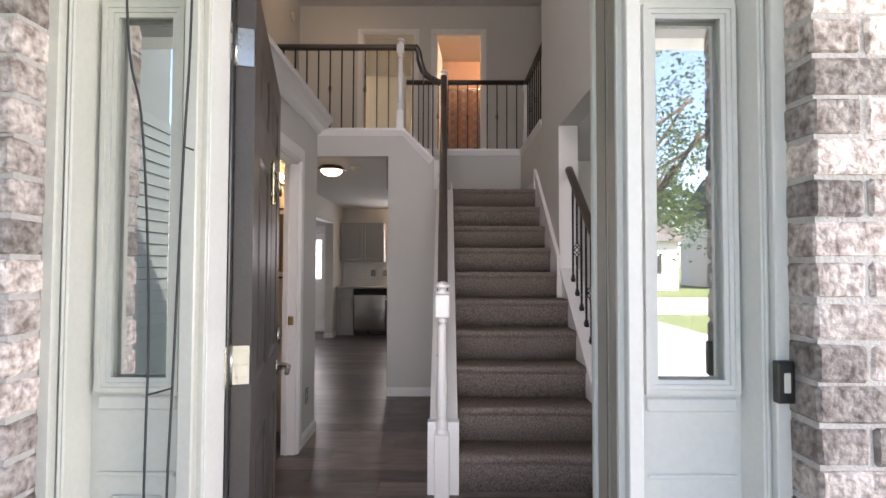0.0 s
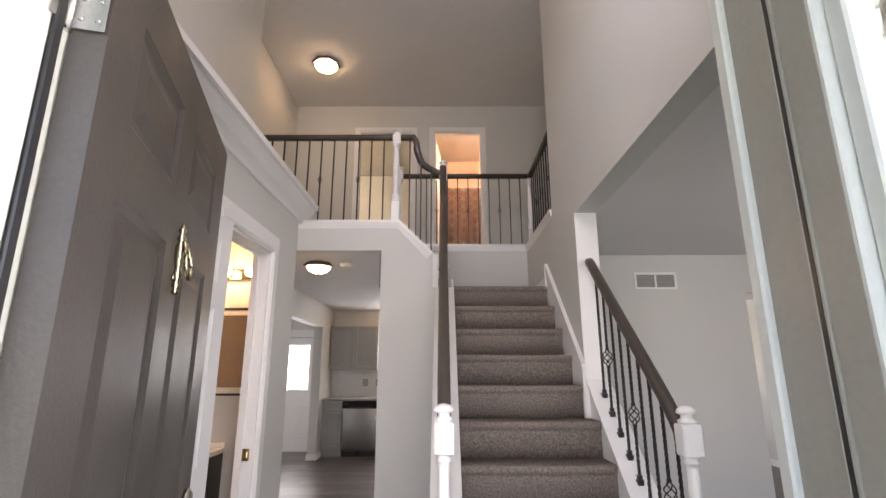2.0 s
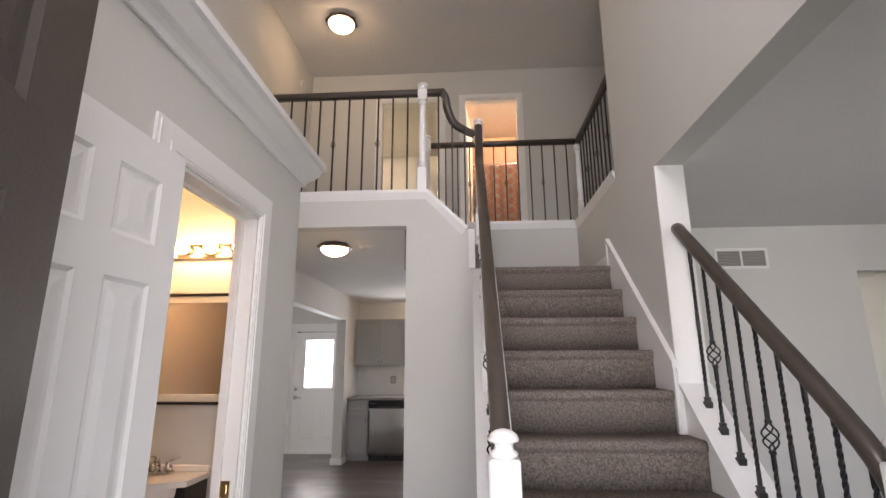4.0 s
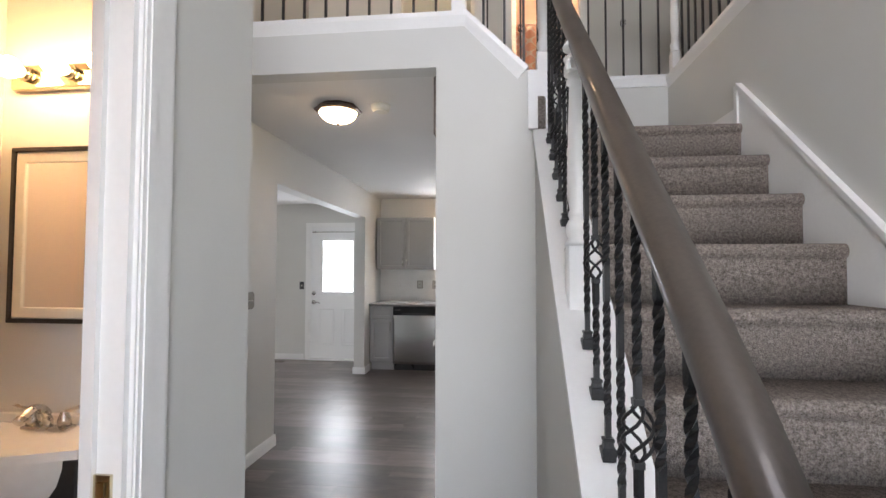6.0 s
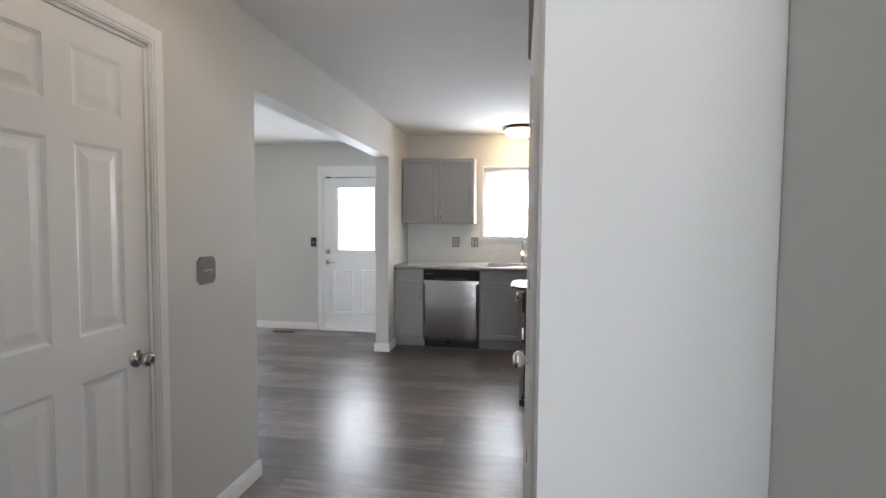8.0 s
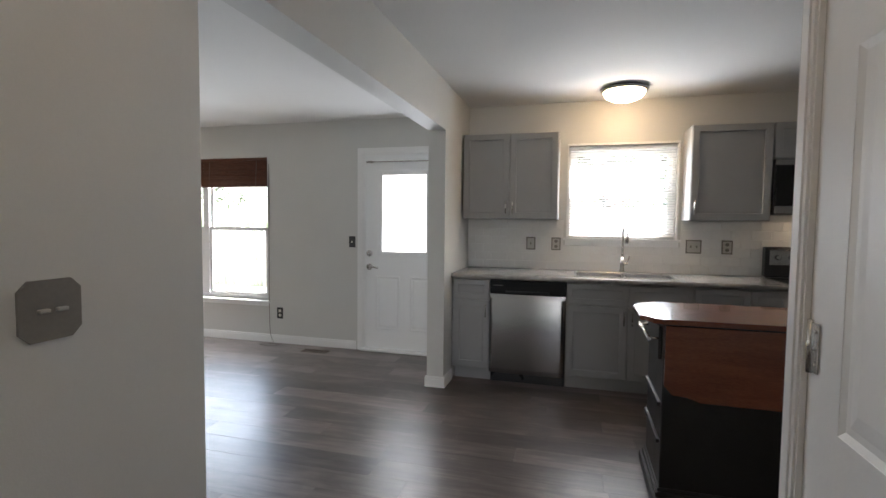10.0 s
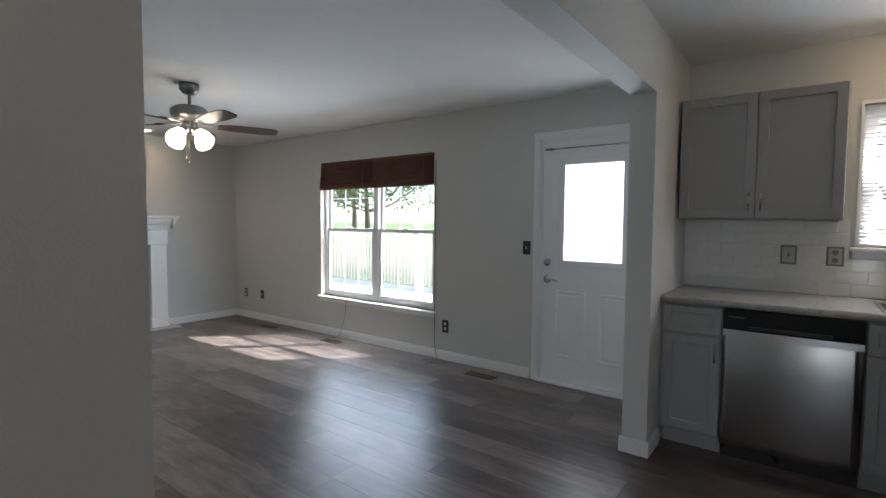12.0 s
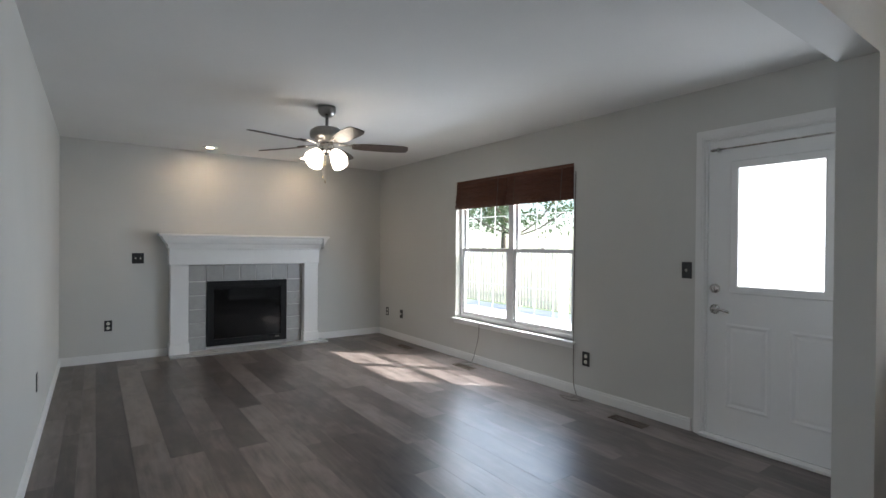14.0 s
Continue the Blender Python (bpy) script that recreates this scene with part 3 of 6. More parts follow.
casing("trim_upper_door_left", "x", 7.293, -1, -0.98, -0.20, F2, 4.80)
casing("trim_upper_door_right", "x", 7.293, -1, 0.12, 0.81, F2, 4.80)
structure("threshold_back", boxes((-2.885, 9.74, 0.0, -1.945, 9.93, 0.022), bev=0.004), TRIM, "pale door threshold", "threshold")


# crown moulding on the bathroom block
bm = bmesh.new()
CROWN = [(0, 2.40), (0.012, 2.40), (0.018, 2.425), (0.03, 2.44), (0.05, 2.455), (0.072, 2.49), (0.082, 2.52), (0.1, 2.525), (0.1, 2.56), (0, 2.56)]
rows = []
for px, py, dx, dy in ((-0.78, 1.40, 1, 0), (-0.78, 4.04, 1, 1), (-1.67, 4.04, 0, 1)):
    rows.append([bm.verts.new((px + dx * a, py + dy * a, z)) for a, z in CROWN])
for a, b in zip(rows, rows[1:]):
    for k in range(len(CROWN)):
        bm.faces.new((a[k], a[(k + 1) % len(CROWN)], b[(k + 1) % len(CROWN)], b[k]))
bm.faces.new(rows[0])
bm.faces.new(rows[-1][::-1])
bmesh.ops.recalc_face_normals(bm, faces=bm.faces)
structure("crown_moulding", bm, TRIM, "white crown moulding around the plant shelf", "trim")

# caps of the upper half walls
CAPS = [(-0.075, -0.025), (-0.062, -0.07), (-0.06, -0.08), (0.06, -0.08), (0.062, -0.07), (0.075, -0.025), (0.075, 0), (-0.075, 0)]
structure("trim_ledge", sweep(bmesh.new(), [(-1.67, 5.105, 2.735), (-0.16, 5.105, 2.735), (0.157, 5.105, 2.422)], CAPS), TRIM, "white moulded half-wall cap", "trim")
structure("trim_landing_ledge", sweep(bmesh.new(), [(-0.35, 6.23, 2.79), (1.22, 6.23, 2.79)], CAPS), TRIM, "white moulded ledge cap", "trim")
structure("trim_right_ledge", sweep(bmesh.new(), [(1.295, 4.85, 2.775), (1.295, 6.3, 2.775)], [(a * 1.25, b) for a, b in CAPS]), TRIM, "white moulded ledge cap", "trim")
structure("trim_pier_corner", boxes((0.153, 5.02, 2.10, 0.20, 5.165, 2.40)), TRIM, "white corner board", "trim")
structure("trim_living_post", boxes((1.215, 4.118, 0, 1.375, 4.13, 2.50)), TRIM, "white painted wall end board", "trim")

# ---- stairs ----
stairs = thing("staircase", "straight staircase in brown-grey cut-pile carpet with white curbs", "staircase", kind="structure")


def carpet_step(x0, x1, yn, z, depth, rise):
    """One carpeted step: rounded nosing, riser and tread, as a section run across the stair."""
    bm = bmesh.new()
    r = 0.022
    sec = [(yn + 0.018, z - rise - 0.005), (yn + 0.016, z - 0.06)]
    sec += [(yn + 0.012 - 0.0 + r - r * math.cos(a) - 0.012, z - r * 1.2 + r * 1.2 * math.sin(a)) for a in [radians(v) for v in (-75, -45, -15, 15, 45, 70, 90)]]
    sec += [(yn + depth + 0.05, z), (yn + depth + 0.05, z - rise)]
    n = 24
    rings = []
    for i in range(n + 1):
        x = x0 + (x1 - x0) * i / n
        rings.append([bm.verts.new((x, y + 0.0025 * noise.noise((x * 9, y * 9, zz * 9)), zz + 0.002 * noise.noise((x * 11, zz * 7, 3 + y * 5)))) for y, zz in sec])
    for a, b in zip(rings, rings[1:]):
        for k in range(len(sec)):
            f = bm.faces.new((a[k], a[(k + 1) % len(sec)], b[(k + 1) % len(sec)], b[k]))
            f.smooth = True
    bm.faces.new(rings[0])
    bm.faces.new(rings[-1][::-1])
    bmesh.ops.recalc_face_normals(bm, faces=bm.faces)
    return bm


for k in range(1, NST):
    yn = Y1 + (k - 1) * RUN
    part("step", carpet_step(0.335, 1.24 if yn < 4.0 else 1.215, yn, k * RISE, RUN, RISE), CARPET, stairs)
part("landing", carpet_step(0.255, 1.22, Y1 + 9 * RUN, NST * RISE, 1.0, RISE), CARPET, stairs)
part("upper_step", boxes((-0.10, 5.165, 2.12, 0.255, 6.18, 2.32), bev=0.015, seg=2), CARPET, stairs)
part("upper_step", boxes((-0.35, 5.165, 2.12, -0.10, 6.18, 2.52), bev=0.015, seg=2), CARPET, stairs)


def board(bm, x0, x1, ya, yb, lo, hi):
    """A board along the curb cap's line."""
    prism(bm, [(ya, max(0, capz(ya) + lo)), (yb, capz(yb) + lo), (yb, capz(yb) + hi), (ya, capz(ya) + hi)], "x", x0, x1)
    return bm


def sloped(bm, x0, x1, ya, yb, lo, hi):
    """A board whose lower and upper edges follow the nosing line by the given heights."""
    prism(bm, [(ya, max(0, nose(ya) + lo)), (yb, nose(yb) + lo), (yb, nose(yb) + hi), (ya, nose(ya) + hi)], "x", x0, x1)
    return bm


bm = bmesh.new()
prism(bm, [(2.99, 0), (5.045, 0), (5.045, capz(5.045) - 0.027), (2.99, capz(2.99) - 0.027)], "x", 0.188, 0.325)
part("left_curb", bm, WALL, stairs, "light grey painted knee wall")
part("left_cap", board(bmesh.new(), 0.176, 0.345, 2.96, 5.045, -0.025, 0.0), TRIM, stairs, "white sloped cap board")
part("left_skirt", board(bmesh.new(), 0.325, 0.340, 2.96, 5.15, -0.42, -0.003), TRIM, stairs, "white skirt board")
part("curb_base", boxes((0.166, 2.925, 0, 0.350, 2.99, 0.42), bev=0.003), TRIM, stairs, "white base board")
bm = bmesh.new()
prism(bm, [(2.93, 0), (4.118, 0), (4.118, capz(4.118) - 0.017), (2.93, capz(2.93) - 0.017)], "x", 1.235, 1.36)
part("right_curb", bm, TRIM, stairs, "white painted stringer")
part("right_cap", board(bmesh.new(), 1.218, 1.378, 2.92, 4.118, -0.015, 0.010), TRIM, stairs, "white sloped cap board")
part("right_skirt", sloped(bmesh.new(), 1.200, 1.22, 4.125, 5.13, -0.25, 0.15), TRIM, stairs, "white skirt board")
part("skirt_moulding", sloped(bmesh.new(), 1.190, 1.22, 4.105, 5.13, 0.145, 0.175), TRIM, stairs, "white skirt moulding")
part("skirt_end", boxes((1.190, 5.12, 2.12, 1.22, 5.15, nose(5.13) + 0.16), (1.198, 5.15, 2.12, 1.22, 6.18, 2.21)), TRIM, stairs)

# ---- railings ----


def bar_ring(bm, half, z, turn):
    return [bm.verts.new((half * 1.414 * math.cos(turn + radians(45 + 90 * k)), half * 1.414 * math.sin(turn + radians(45 + 90 * k)), z)) for k in range(4)]


def baluster_mesh(h, kind):
    """A wrought bar: plain, twisted in two lengths, or twisted with a basket."""
    bm = bmesh.new()
    half = 0.0066
    rings = []
    zb = h * (0.44 if h < 0.84 else 0.47)
    gap, turn = 0.052, 0.0

    def span(z0, z1, twist):
        nonlocal turn
        n = max(1, int((z1 - z0) / 0.011)) if twist else 1
        out = []
        for i in range(n + 1):
            if i and twist:
                turn += radians(34)
            out.append(bar_ring(bm, half, z0 + (z1 - z0) * i / n, turn))
        return out

    def skin(rs):
        for a, b in zip(rs, rs[1:]):
            for k in range(4):
                bm.faces.new((a[k], a[(k + 1) % 4], b[(k + 1) % 4], b[k]))
        bm.faces.new(rs[0][::-1])
        bm.faces.new(rs[-1])
    if kind in ("plain", "knuckle"):
        skin(span(0, h, False))
    elif kind == "twist":
        skin(span(0, h * 0.12, False) + span(h * 0.12, h * 0.45, True) + span(h * 0.45, h * 0.55, False) + span(h * 0.55, h * 0.88, True) + span(h * 0.88, h, False))
    else:
        skin(span(0, h * 0.1, False) + span(h * 0.1, zb - gap - 0.06, True) + span(zb - gap - 0.06, zb - gap, False))
    return mesh_of("baluster", bm, IRON)


def basket_mesh():
    """Four bars twisted out into a basket between two collars."""
    bm = bmesh.new()
    gap = 0.052
    for k in range(4):
        pts = []
        for i in range(11):
            u = i / 10
            r = 0.004 + 0.026 * math.sin(math.pi * u) ** 0.8
            a = radians(90 * k + 230 * u)
            pts.append((r * math.cos(a), r * math.sin(a), -gap + 2 * gap * u))
        tube(bm, pts, 0.0036, 5)
    for zc in (-gap - 0.004, gap + 0.004):
        box(bm, -0.0095, -0.0095, zc - 0.006, 0.0095, 0.0095, zc + 0.006)
    return mesh_of("basket", bm, IRON)


def upper_bar_mesh(h):
    """The bar above a basket, twisted, from its collar to the rail."""
    bm = bmesh.new()
    rings, turn = [], 0.0
    n = max(2, int((h - 0.1) / 0.011))
    rings += [bar_ring(bm, 0.0066, 0, 0), bar_ring(bm, 0.0066, 0.05, 0)]
    for i in range(1, n + 1):
        turn += radians(34)
        rings.append(bar_ring(bm, 0.0066, 0.05 + (h - 0.1) * i / n, turn))
    rings.append(bar_ring(bm, 0.0066, h, turn))
    for a, b in zip(rings, rings[1:]):
        for k in range(4):
            bm.faces.new((a[k], a[(k + 1) % 4], b[(k + 1) % 4], b[k]))
    bm.faces.new(rings[0][::-1])
    bm.faces.new(rings[-1])
    return mesh_of("upper_bar", bm, IRON)


def shoe_mesh():
    bm = bmesh.new()
    rs = [bar_ring(bm, w, z, 0) for w, z in ((0.0145, 0.0), (0.0165, 0.022), (0.0165, 0.028), (0.012, 0.031), (0.0105, 0.042), (0.0125, 0.045), (0.0125, 0.050), (0.009, 0.052))]
    for a, b in zip(rs, rs[1:]):
        for k in range(4):
            bm.faces.new((a[k], a[(k + 1) % 4], b[(k + 1) % 4], b[k]))
    bm.faces.new(rs[0][::-1])
    bm.faces.new(rs[-1])
    return mesh_of("shoe", bm, IRON)


SHOE = shoe_mesh()
HAND = [(-0.022, -0.028), (0.022, -0.028), (0.031, -0.012), (0.032, 0.006), (0.024, 0.022), (0.0, 0.03), (-0.024, 0.022), (-0.032, 0.006), (-0.031, -0.012)]
BASKET = basket_mesh()
SQUARE_FLUSH = {}


def bar_at(rail, h, kind, x, y, z, shoe=True):
    key = (round(h, 3), kind)
    if key not in SQUARE_FLUSH:
        SQUARE_FLUSH[key] = baluster_mesh(h, kind)
    b = new("baluster", SQUARE_FLUSH[key])
    b.parent = rail
    b.matrix_basis = pose(x, y, z)
    if shoe:
        s = new("shoe", SHOE)
        s.parent = b
    if kind == "knuckle":
        o = new("knuckle", BASKET)
        o.parent = b
        o.matrix_basis = pose(0, 0, h * 0.5) @ Matrix.Scale(0.66, 4)
    if kind == "basket":
        zb = h * (0.44 if h < 0.84 else 0.47)
        top = h - zb - 0.052
        if ("upper", round(top, 3)) not in SQUARE_FLUSH:
            SQUARE_FLUSH[("upper", round(top, 3))] = upper_bar_mesh(top)
        for name, me, z0 in (("basket", BASKET, zb), ("upper_bar", SQUARE_FLUSH[("upper", round(top, 3))], zb + 0.052)):
            o = new(name, me)
            o.parent = b
            o.matrix_basis = pose(0, 0, z0)
    return b


def newel_mesh(h, w=0.082, base=0.30, block=0.13):
    """A white turned newel: square base, turned shaft, square block and turned cap."""
    bm = bmesh.new()
    box(bm, -w / 2, -w / 2, 0, w / 2, w / 2, base, bev=0.004)
    bt = h - 0.075
    bb = bt - block
    lathe(bm, [(0.040, base), (0.040, base + 0.012), (0.030, base + 0.022), (0.038, base + 0.045), (0.036, base + 0.065), (0.026, base + 0.085), (0.030, base + 0.095), (0.030, base + 0.103),
               (0.025, base + 0.112), (0.032, base + 0.16), (0.031, (base + bb) / 2), (0.024, bb - 0.05), (0.023, bb - 0.035), (0.032, bb - 0.030), (0.032, bb - 0.018), (0.027, bb - 0.012), (0.034, bb)], 18)
    box(bm, -w / 2, -w / 2, bb, w / 2, w / 2, bt, bev=0.006)
    lathe(bm, [(0.036, bt), (0.040, bt + 0.008), (0.040, bt + 0.014), (0.027, bt + 0.022), (0.024, bt + 0.034), (0.030, bt + 0.039), (0.042, bt + 0.043), (0.043, bt + 0.050), (0.037, bt + 0.062), (0.022, bt + 0.072), (0.004, bt + 0.076)], 18)
    return bm


KINDS = ("twist", "basket", "twist")
left_rail = thing("stair_railing", "dark handrail on black twisted iron balusters with white newels", "railing")
HB = 0.81
for i in range(14):
    y = 3.973 - 0.123 * i if i < 8 else 4.285 + 0.128 * (i - 8)
    bar_at(left_rail, HB, KINDS[i % 3 if i < 8 else (i - 7) % 3], 0.247, y, capz(y) - 0.004)
part("newel_post", newel_mesh(1.235, 0.086, 0.36), TRIM, left_rail, "white turned newel post", pose(0.25, 2.915, 0))
part("newel_post", newel_mesh(0.86, 0.071, 0.20, 0.04), TRIM, left_rail, "white turned newel post", pose(0.247, 4.12, capz(4.12) - 0.035))
part("newel_post", newel_mesh(1.30, 0.08, 0.45), TRIM, left_rail, "white turned newel post", pose(0.25, 5.235, 2.12))
pts = [(0.25, 2.955, railz(2.955) - 0.06)] + [(0.25, y, railz(y)) for y in (3.1, 3.6, 4.2, 4.75)] + \
      [(0.25, 4.95, railz(4.95)), (0.25, 5.06, 2.975), (0.25, 5.13, 3.12), (0.25, 5.18, 3.25), (0.25, 5.205, 3.34)]
part("handrail", sweep(bmesh.new(), smooth_path(pts, 5), HAND), RAIL, left_rail, "dark brown moulded handrail")

right_rail = thing("stair_railing", "short dark handrail on black iron balusters with a white newel", "railing")
for i in range(9):
    y = 3.998 - i * 0.121
    bar_at(right_rail, HB, KINDS[i % 3], 1.298, y, capz(y) + 0.003)
part("newel_post", newel_mesh(1.225, 0.086, 0.36), TRIM, right_rail, "white turned newel post", pose(1.298, 2.905, 0))
pts = [(1.298, 2.945, railz(2.945) - 0.05)] + [(1.298, y, railz(y) + 0.008) for y in (3.05, 3.5, 3.9)] + [(1.298, 4.11, railz(4.11) + 0.008)]
part("handrail", sweep(bmesh.new(), smooth_path(pts, 5), HAND), RAIL, right_rail, "dark brown moulded handrail")

upper_rail = thing("landing_railing", "upper hall railing, dark rail on black iron balusters", "railing")
HU = 0.855
for i in range(11):
    bar_at(upper_rail, HU, "knuckle" if i % 3 == 2 else "plain", -0.329 - i * 0.1225, 5.105, 2.735, shoe=False)
part("newel_post", newel_mesh(0.965, 0.078, 0.2, 0.1), TRIM, upper_rail, "white turned newel post", pose(-0.205, 5.105, 2.735))
pts = [(-1.67, 5.105, 3.607), (-1.0, 5.105, 3.607), (-0.2, 5.105, 3.607), (-0.03, 5.105, 3.607)]
part("handrail", sweep(bmesh.new(), pts, HAND), RAIL, upper_rail, "dark brown moulded handrail")
pts = smooth_path([(-0.05, 5.105, 3.62), (-0.015, 5.108, 3.56), (0.0, 5.115, 3.46), (0.05, 5.15, 3.35), (0.14, 5.19, 3.30), (0.235, 5.225, 3.27)], 5)
part("gooseneck", sweep(bmesh.new(), pts, HAND), RAIL, upper_rail, "curved dark rail fitting")
for x, z, h in ((-0.075, 2.66, 0.93), (0.035, 2.55, 0.80), (0.135, 2.45, 0.84)):
    bar_at(upper_rail, h, "plain", x, 5.105, z, shoe=False)

back_rail = thing("landing_railing", "dark rail on black iron balusters above the landing", "railing")
for i in range(11):
    bar_at(back_rail, HU, "knuckle" if i in (2, 5, 8) else "plain", -0.076 + i * 0.1252, 6.23, 2.79, shoe=False)
part("handrail", sweep(bmesh.new(), [(-0.24, 6.23, 3.66), (1.27, 6.23, 3.66)], HAND), RAIL, back_rail, "dark brown moulded handrail")
part("newel_post", newel_mesh(0.99, 0.078, 0.2, 0.1), TRIM, back_rail, "white turned newel post", pose(-0.27, 6.23, 2.79))
side_rail = thing("landing_railing", "dark rail on black iron balusters along the upper wall opening", "railing")
for i in range(11):
    bar_at(side_rail, HU, "knuckle" if i in (2, 5, 8) else "plain", 1.295, 4.95 + i * 0.115, 2.775, shoe=False)
part("handrail", sweep(bmesh.new(), [(1.295, 4.85, 3.645), (1.295, 6.2, 3.645)], HAND), RAIL, side_rail, "dark brown moulded handrail")
part("newel_post", newel_mesh(0.90, 0.07, 0.2, 0.03), TRIM, side_rail, "white turned newel post", pose(1.295, 6.23, 2.775))
for o in list(bpy.data.objects):
    if o.name.startswith("handrail"):
        for f in o.data.polygons:
            f.use_smooth = True


# ---- doors ----


def panel_door(parent, w, h, t, rows, mat, stile=0.105, mid=0.095):
    """A moulded door leaf: stiles and rails around raised panels, hinged at x = 0, thickness along y."""
    bm = bmesh.new()
    box(bm, 0.002, -t * 0.2, 0.002, w - 0.002, t * 0.2, h - 0.002)
    cols = ((stile, (w - mid) / 2), ((w + mid) / 2, w - stile))
    for xa, xb in ((0, stile), ((w - mid) / 2, (w + mid) / 2), (w - stile, w)):
        box(bm, xa, -t / 2, 0, xb, t / 2, h)
    zs = [0.0] + [z for r in rows for z in r] + [h]
    for za, zb in zip(zs[::2], zs[1::2]):
        for xa, xb in cols:
            box(bm, xa, -t / 2, za, xb, t / 2, zb)
    leaf = part("door_leaf", bm, mat, parent)
    for za, zb in rows:
        for xa, xb in cols:
            pb = bmesh.new()
            for s in (-1, 1):
                o = 0.012
                ring = []
                for inset, dep in ((0.0, t / 2 - 0.001), (o, t * 0.335), (o + 0.012, t * 0.335), (o + 0.040, t * 0.47)):
                    ring.append([pb.verts.new(p) for p in ((xa + inset, s * dep, za + inset), (xb - inset, s * dep, za + inset), (xb - inset, s * dep, zb - inset), (xa + inset, s * dep, zb - inset))])
                for a, b in zip(ring, ring[1:]):
                    for k in range(4):
                        pb.faces.new((a[k], a[(k + 1) % 4], b[(k + 1) % 4], b[k]))
                pb.faces.new(ring[-1])
            bmesh.ops.recalc_face_normals(pb, faces=pb.faces)
            part("door_panel", pb, mat, parent)
    return leaf


SIX = ((0.23, 0.84), (0.99, 1.62), (1.73, 1.92))


def hinge(parent, m, mat=None, h=0.09):
    bm = boxes((-0.032, -0.0015, 0, 0, 0.0015, h), (0, -0.0015, 0, 0.032, 0.0015, h), bev=0.0006)
    lathe(bm, [(0.006, -0.004), (0.006, h + 0.004)], 10)
    for x in (-0.022, 0.022):
        for z in (0.015, h / 2, h - 0.015):
            lathe(bm, [(0.004, 0), (0.003, 0.0026)], 8, pose(x, -0.0012, z, 90))
    return part("hinge", bm, mat or NICKEL, parent, "metal butt hinge", m)


def round_knob(parent, m, mat=None):
    bm = lathe(bmesh.new(), [(0.032, 0), (0.032, 0.006), (0.014, 0.010), (0.012, 0.028), (0.022, 0.036), (0.028, 0.050), (0.024, 0.062), (0.008, 0.067)], 18)
    return part("door_knob", bm, mat or NICKEL, parent, "satin nickel door knob", m)


def lever(parent, m, flip=1):
    bm = lathe(bmesh.new(), [(0.033, 0), (0.033, 0.006), (0.016, 0.012), (0.012, 0.045)], 18)
    tube(bm, smooth_path([(0, 0, 0.045), (0.03 * flip, 0.004, 0.05), (0.07 * flip, 0.002, 0.05), (0.11 * flip, -0.008, 0.047)], 4), 0.0085, 8, 1.2)
    return part("door_lever", bm, NICKEL, parent, "satin nickel lever handle", m)


def deadbolt(parent, m, turn=True):
    bm = lathe(bmesh.new(), [(0.032, 0), (0.032, 0.010), (0.024, 0.017), (0.01, 0.019)], 20)
    if turn:
        box(bm, -0.004, -0.016, 0.017, 0.004, 0.016, 0.032, bev=0.002)
    return part("deadbolt", bm, NICKEL, parent, "round deadbolt", m)


# front door, swung in past square
ang = math.degrees(math.atan2(2.16 - 1.262, -0.474 + 0.236))
fd = thing("front_door", "open taupe six-panel front door with brass knocker", "door", pose(-0.236, 1.262, 0.012, 0, 0, ang))
panel_door(fd, 0.89, 2.035, 0.045, ((0.25, 0.83), (1.0, 1.62), (1.74, 1.92)), FRONTDOOR, 0.12, 0.11)
ca, sa = math.cos(radians(ang)), math.sin(radians(ang))
for z in (0.22, 1.03, 1.815):
    bm = boxes((0.0, -0.0025, 0, 0.044, 0.0, 0.095), bev=0.0007)
    lathe(bm, [(0.0062, -0.004), (0.0062, 0.099)], 10)
    for x in (0.014, 0.034):
        for dz in (0.016, 0.047, 0.079):
            lathe(bm, [(0.0045, 0), (0.0035, 0.0026)], 8, pose(x, -0.0022, dz, 90))
    b2 = boxes((0.0, 0.0, 0, 0.034, 0.0025, 0.095), bev=0.0007)
    bmesh.ops.transform(b2, matrix=pose(0, 0, 0, 0, 0, math.degrees(math.atan2(-ca, -sa)) + 90), verts=b2.verts)
    part("jamb_leaf", b2, NICKEL, part("hinge", bm, NICKEL, fd, "satin nickel butt hinge", pose(-0.004, 0.024, z, 0, 0, -90)))
deadbolt(fd, pose(0.83, -0.0225, 1.035, 90), False)
lever(fd, pose(0.83, -0.0225, 0.905, 90), -1)
lever(fd, pose(0.83, 0.0225, 0.905, -90), -1)
part("latch_plate", boxes((0.889, -0.013, 0.88, 0.892, 0.013, 0.935), (0.889, -0.013, 1.01, 0.892, 0.013, 1.065)), BRASS, fd, "brass latch plates")
bm = lathe(bmesh.new(), [(0.004, -0.105), (0.011, -0.098), (0.006, -0.088), (0.013, -0.078), (0.008, -0.066), (0.012, -0.05), (0.009, -0.03), (0.014, 0.0), (0.016, 0.03), (0.009, 0.05), (0.013, 0.062), (0.007, 0.075), (0.012, 0.086), (0.005, 0.098), (0.002, 0.108)], 14, pose(0, -0.012, 0))
tube(bm, smooth_path([(-0.010, -0.022, 0.05), (-0.026, -0.034, 0.015), (-0.028, -0.040, -0.025), (0, -0.044, -0.058), (0.028, -0.040, -0.025), (0.026, -0.034, 0.015), (0.010, -0.022, 0.05)], 4), 0.0068, 8)
lathe(bm, [(0.012, 0), (0.012, 0.006), (0.004, 0.01)], 14, pose(0, 0.0, -0.055, 90))
part("door_knocker", bm, BRASS, fd, "polished brass door knocker", pose(0.46, -0.0225, 1.60) @ Matrix.Scale(0.74, 4))

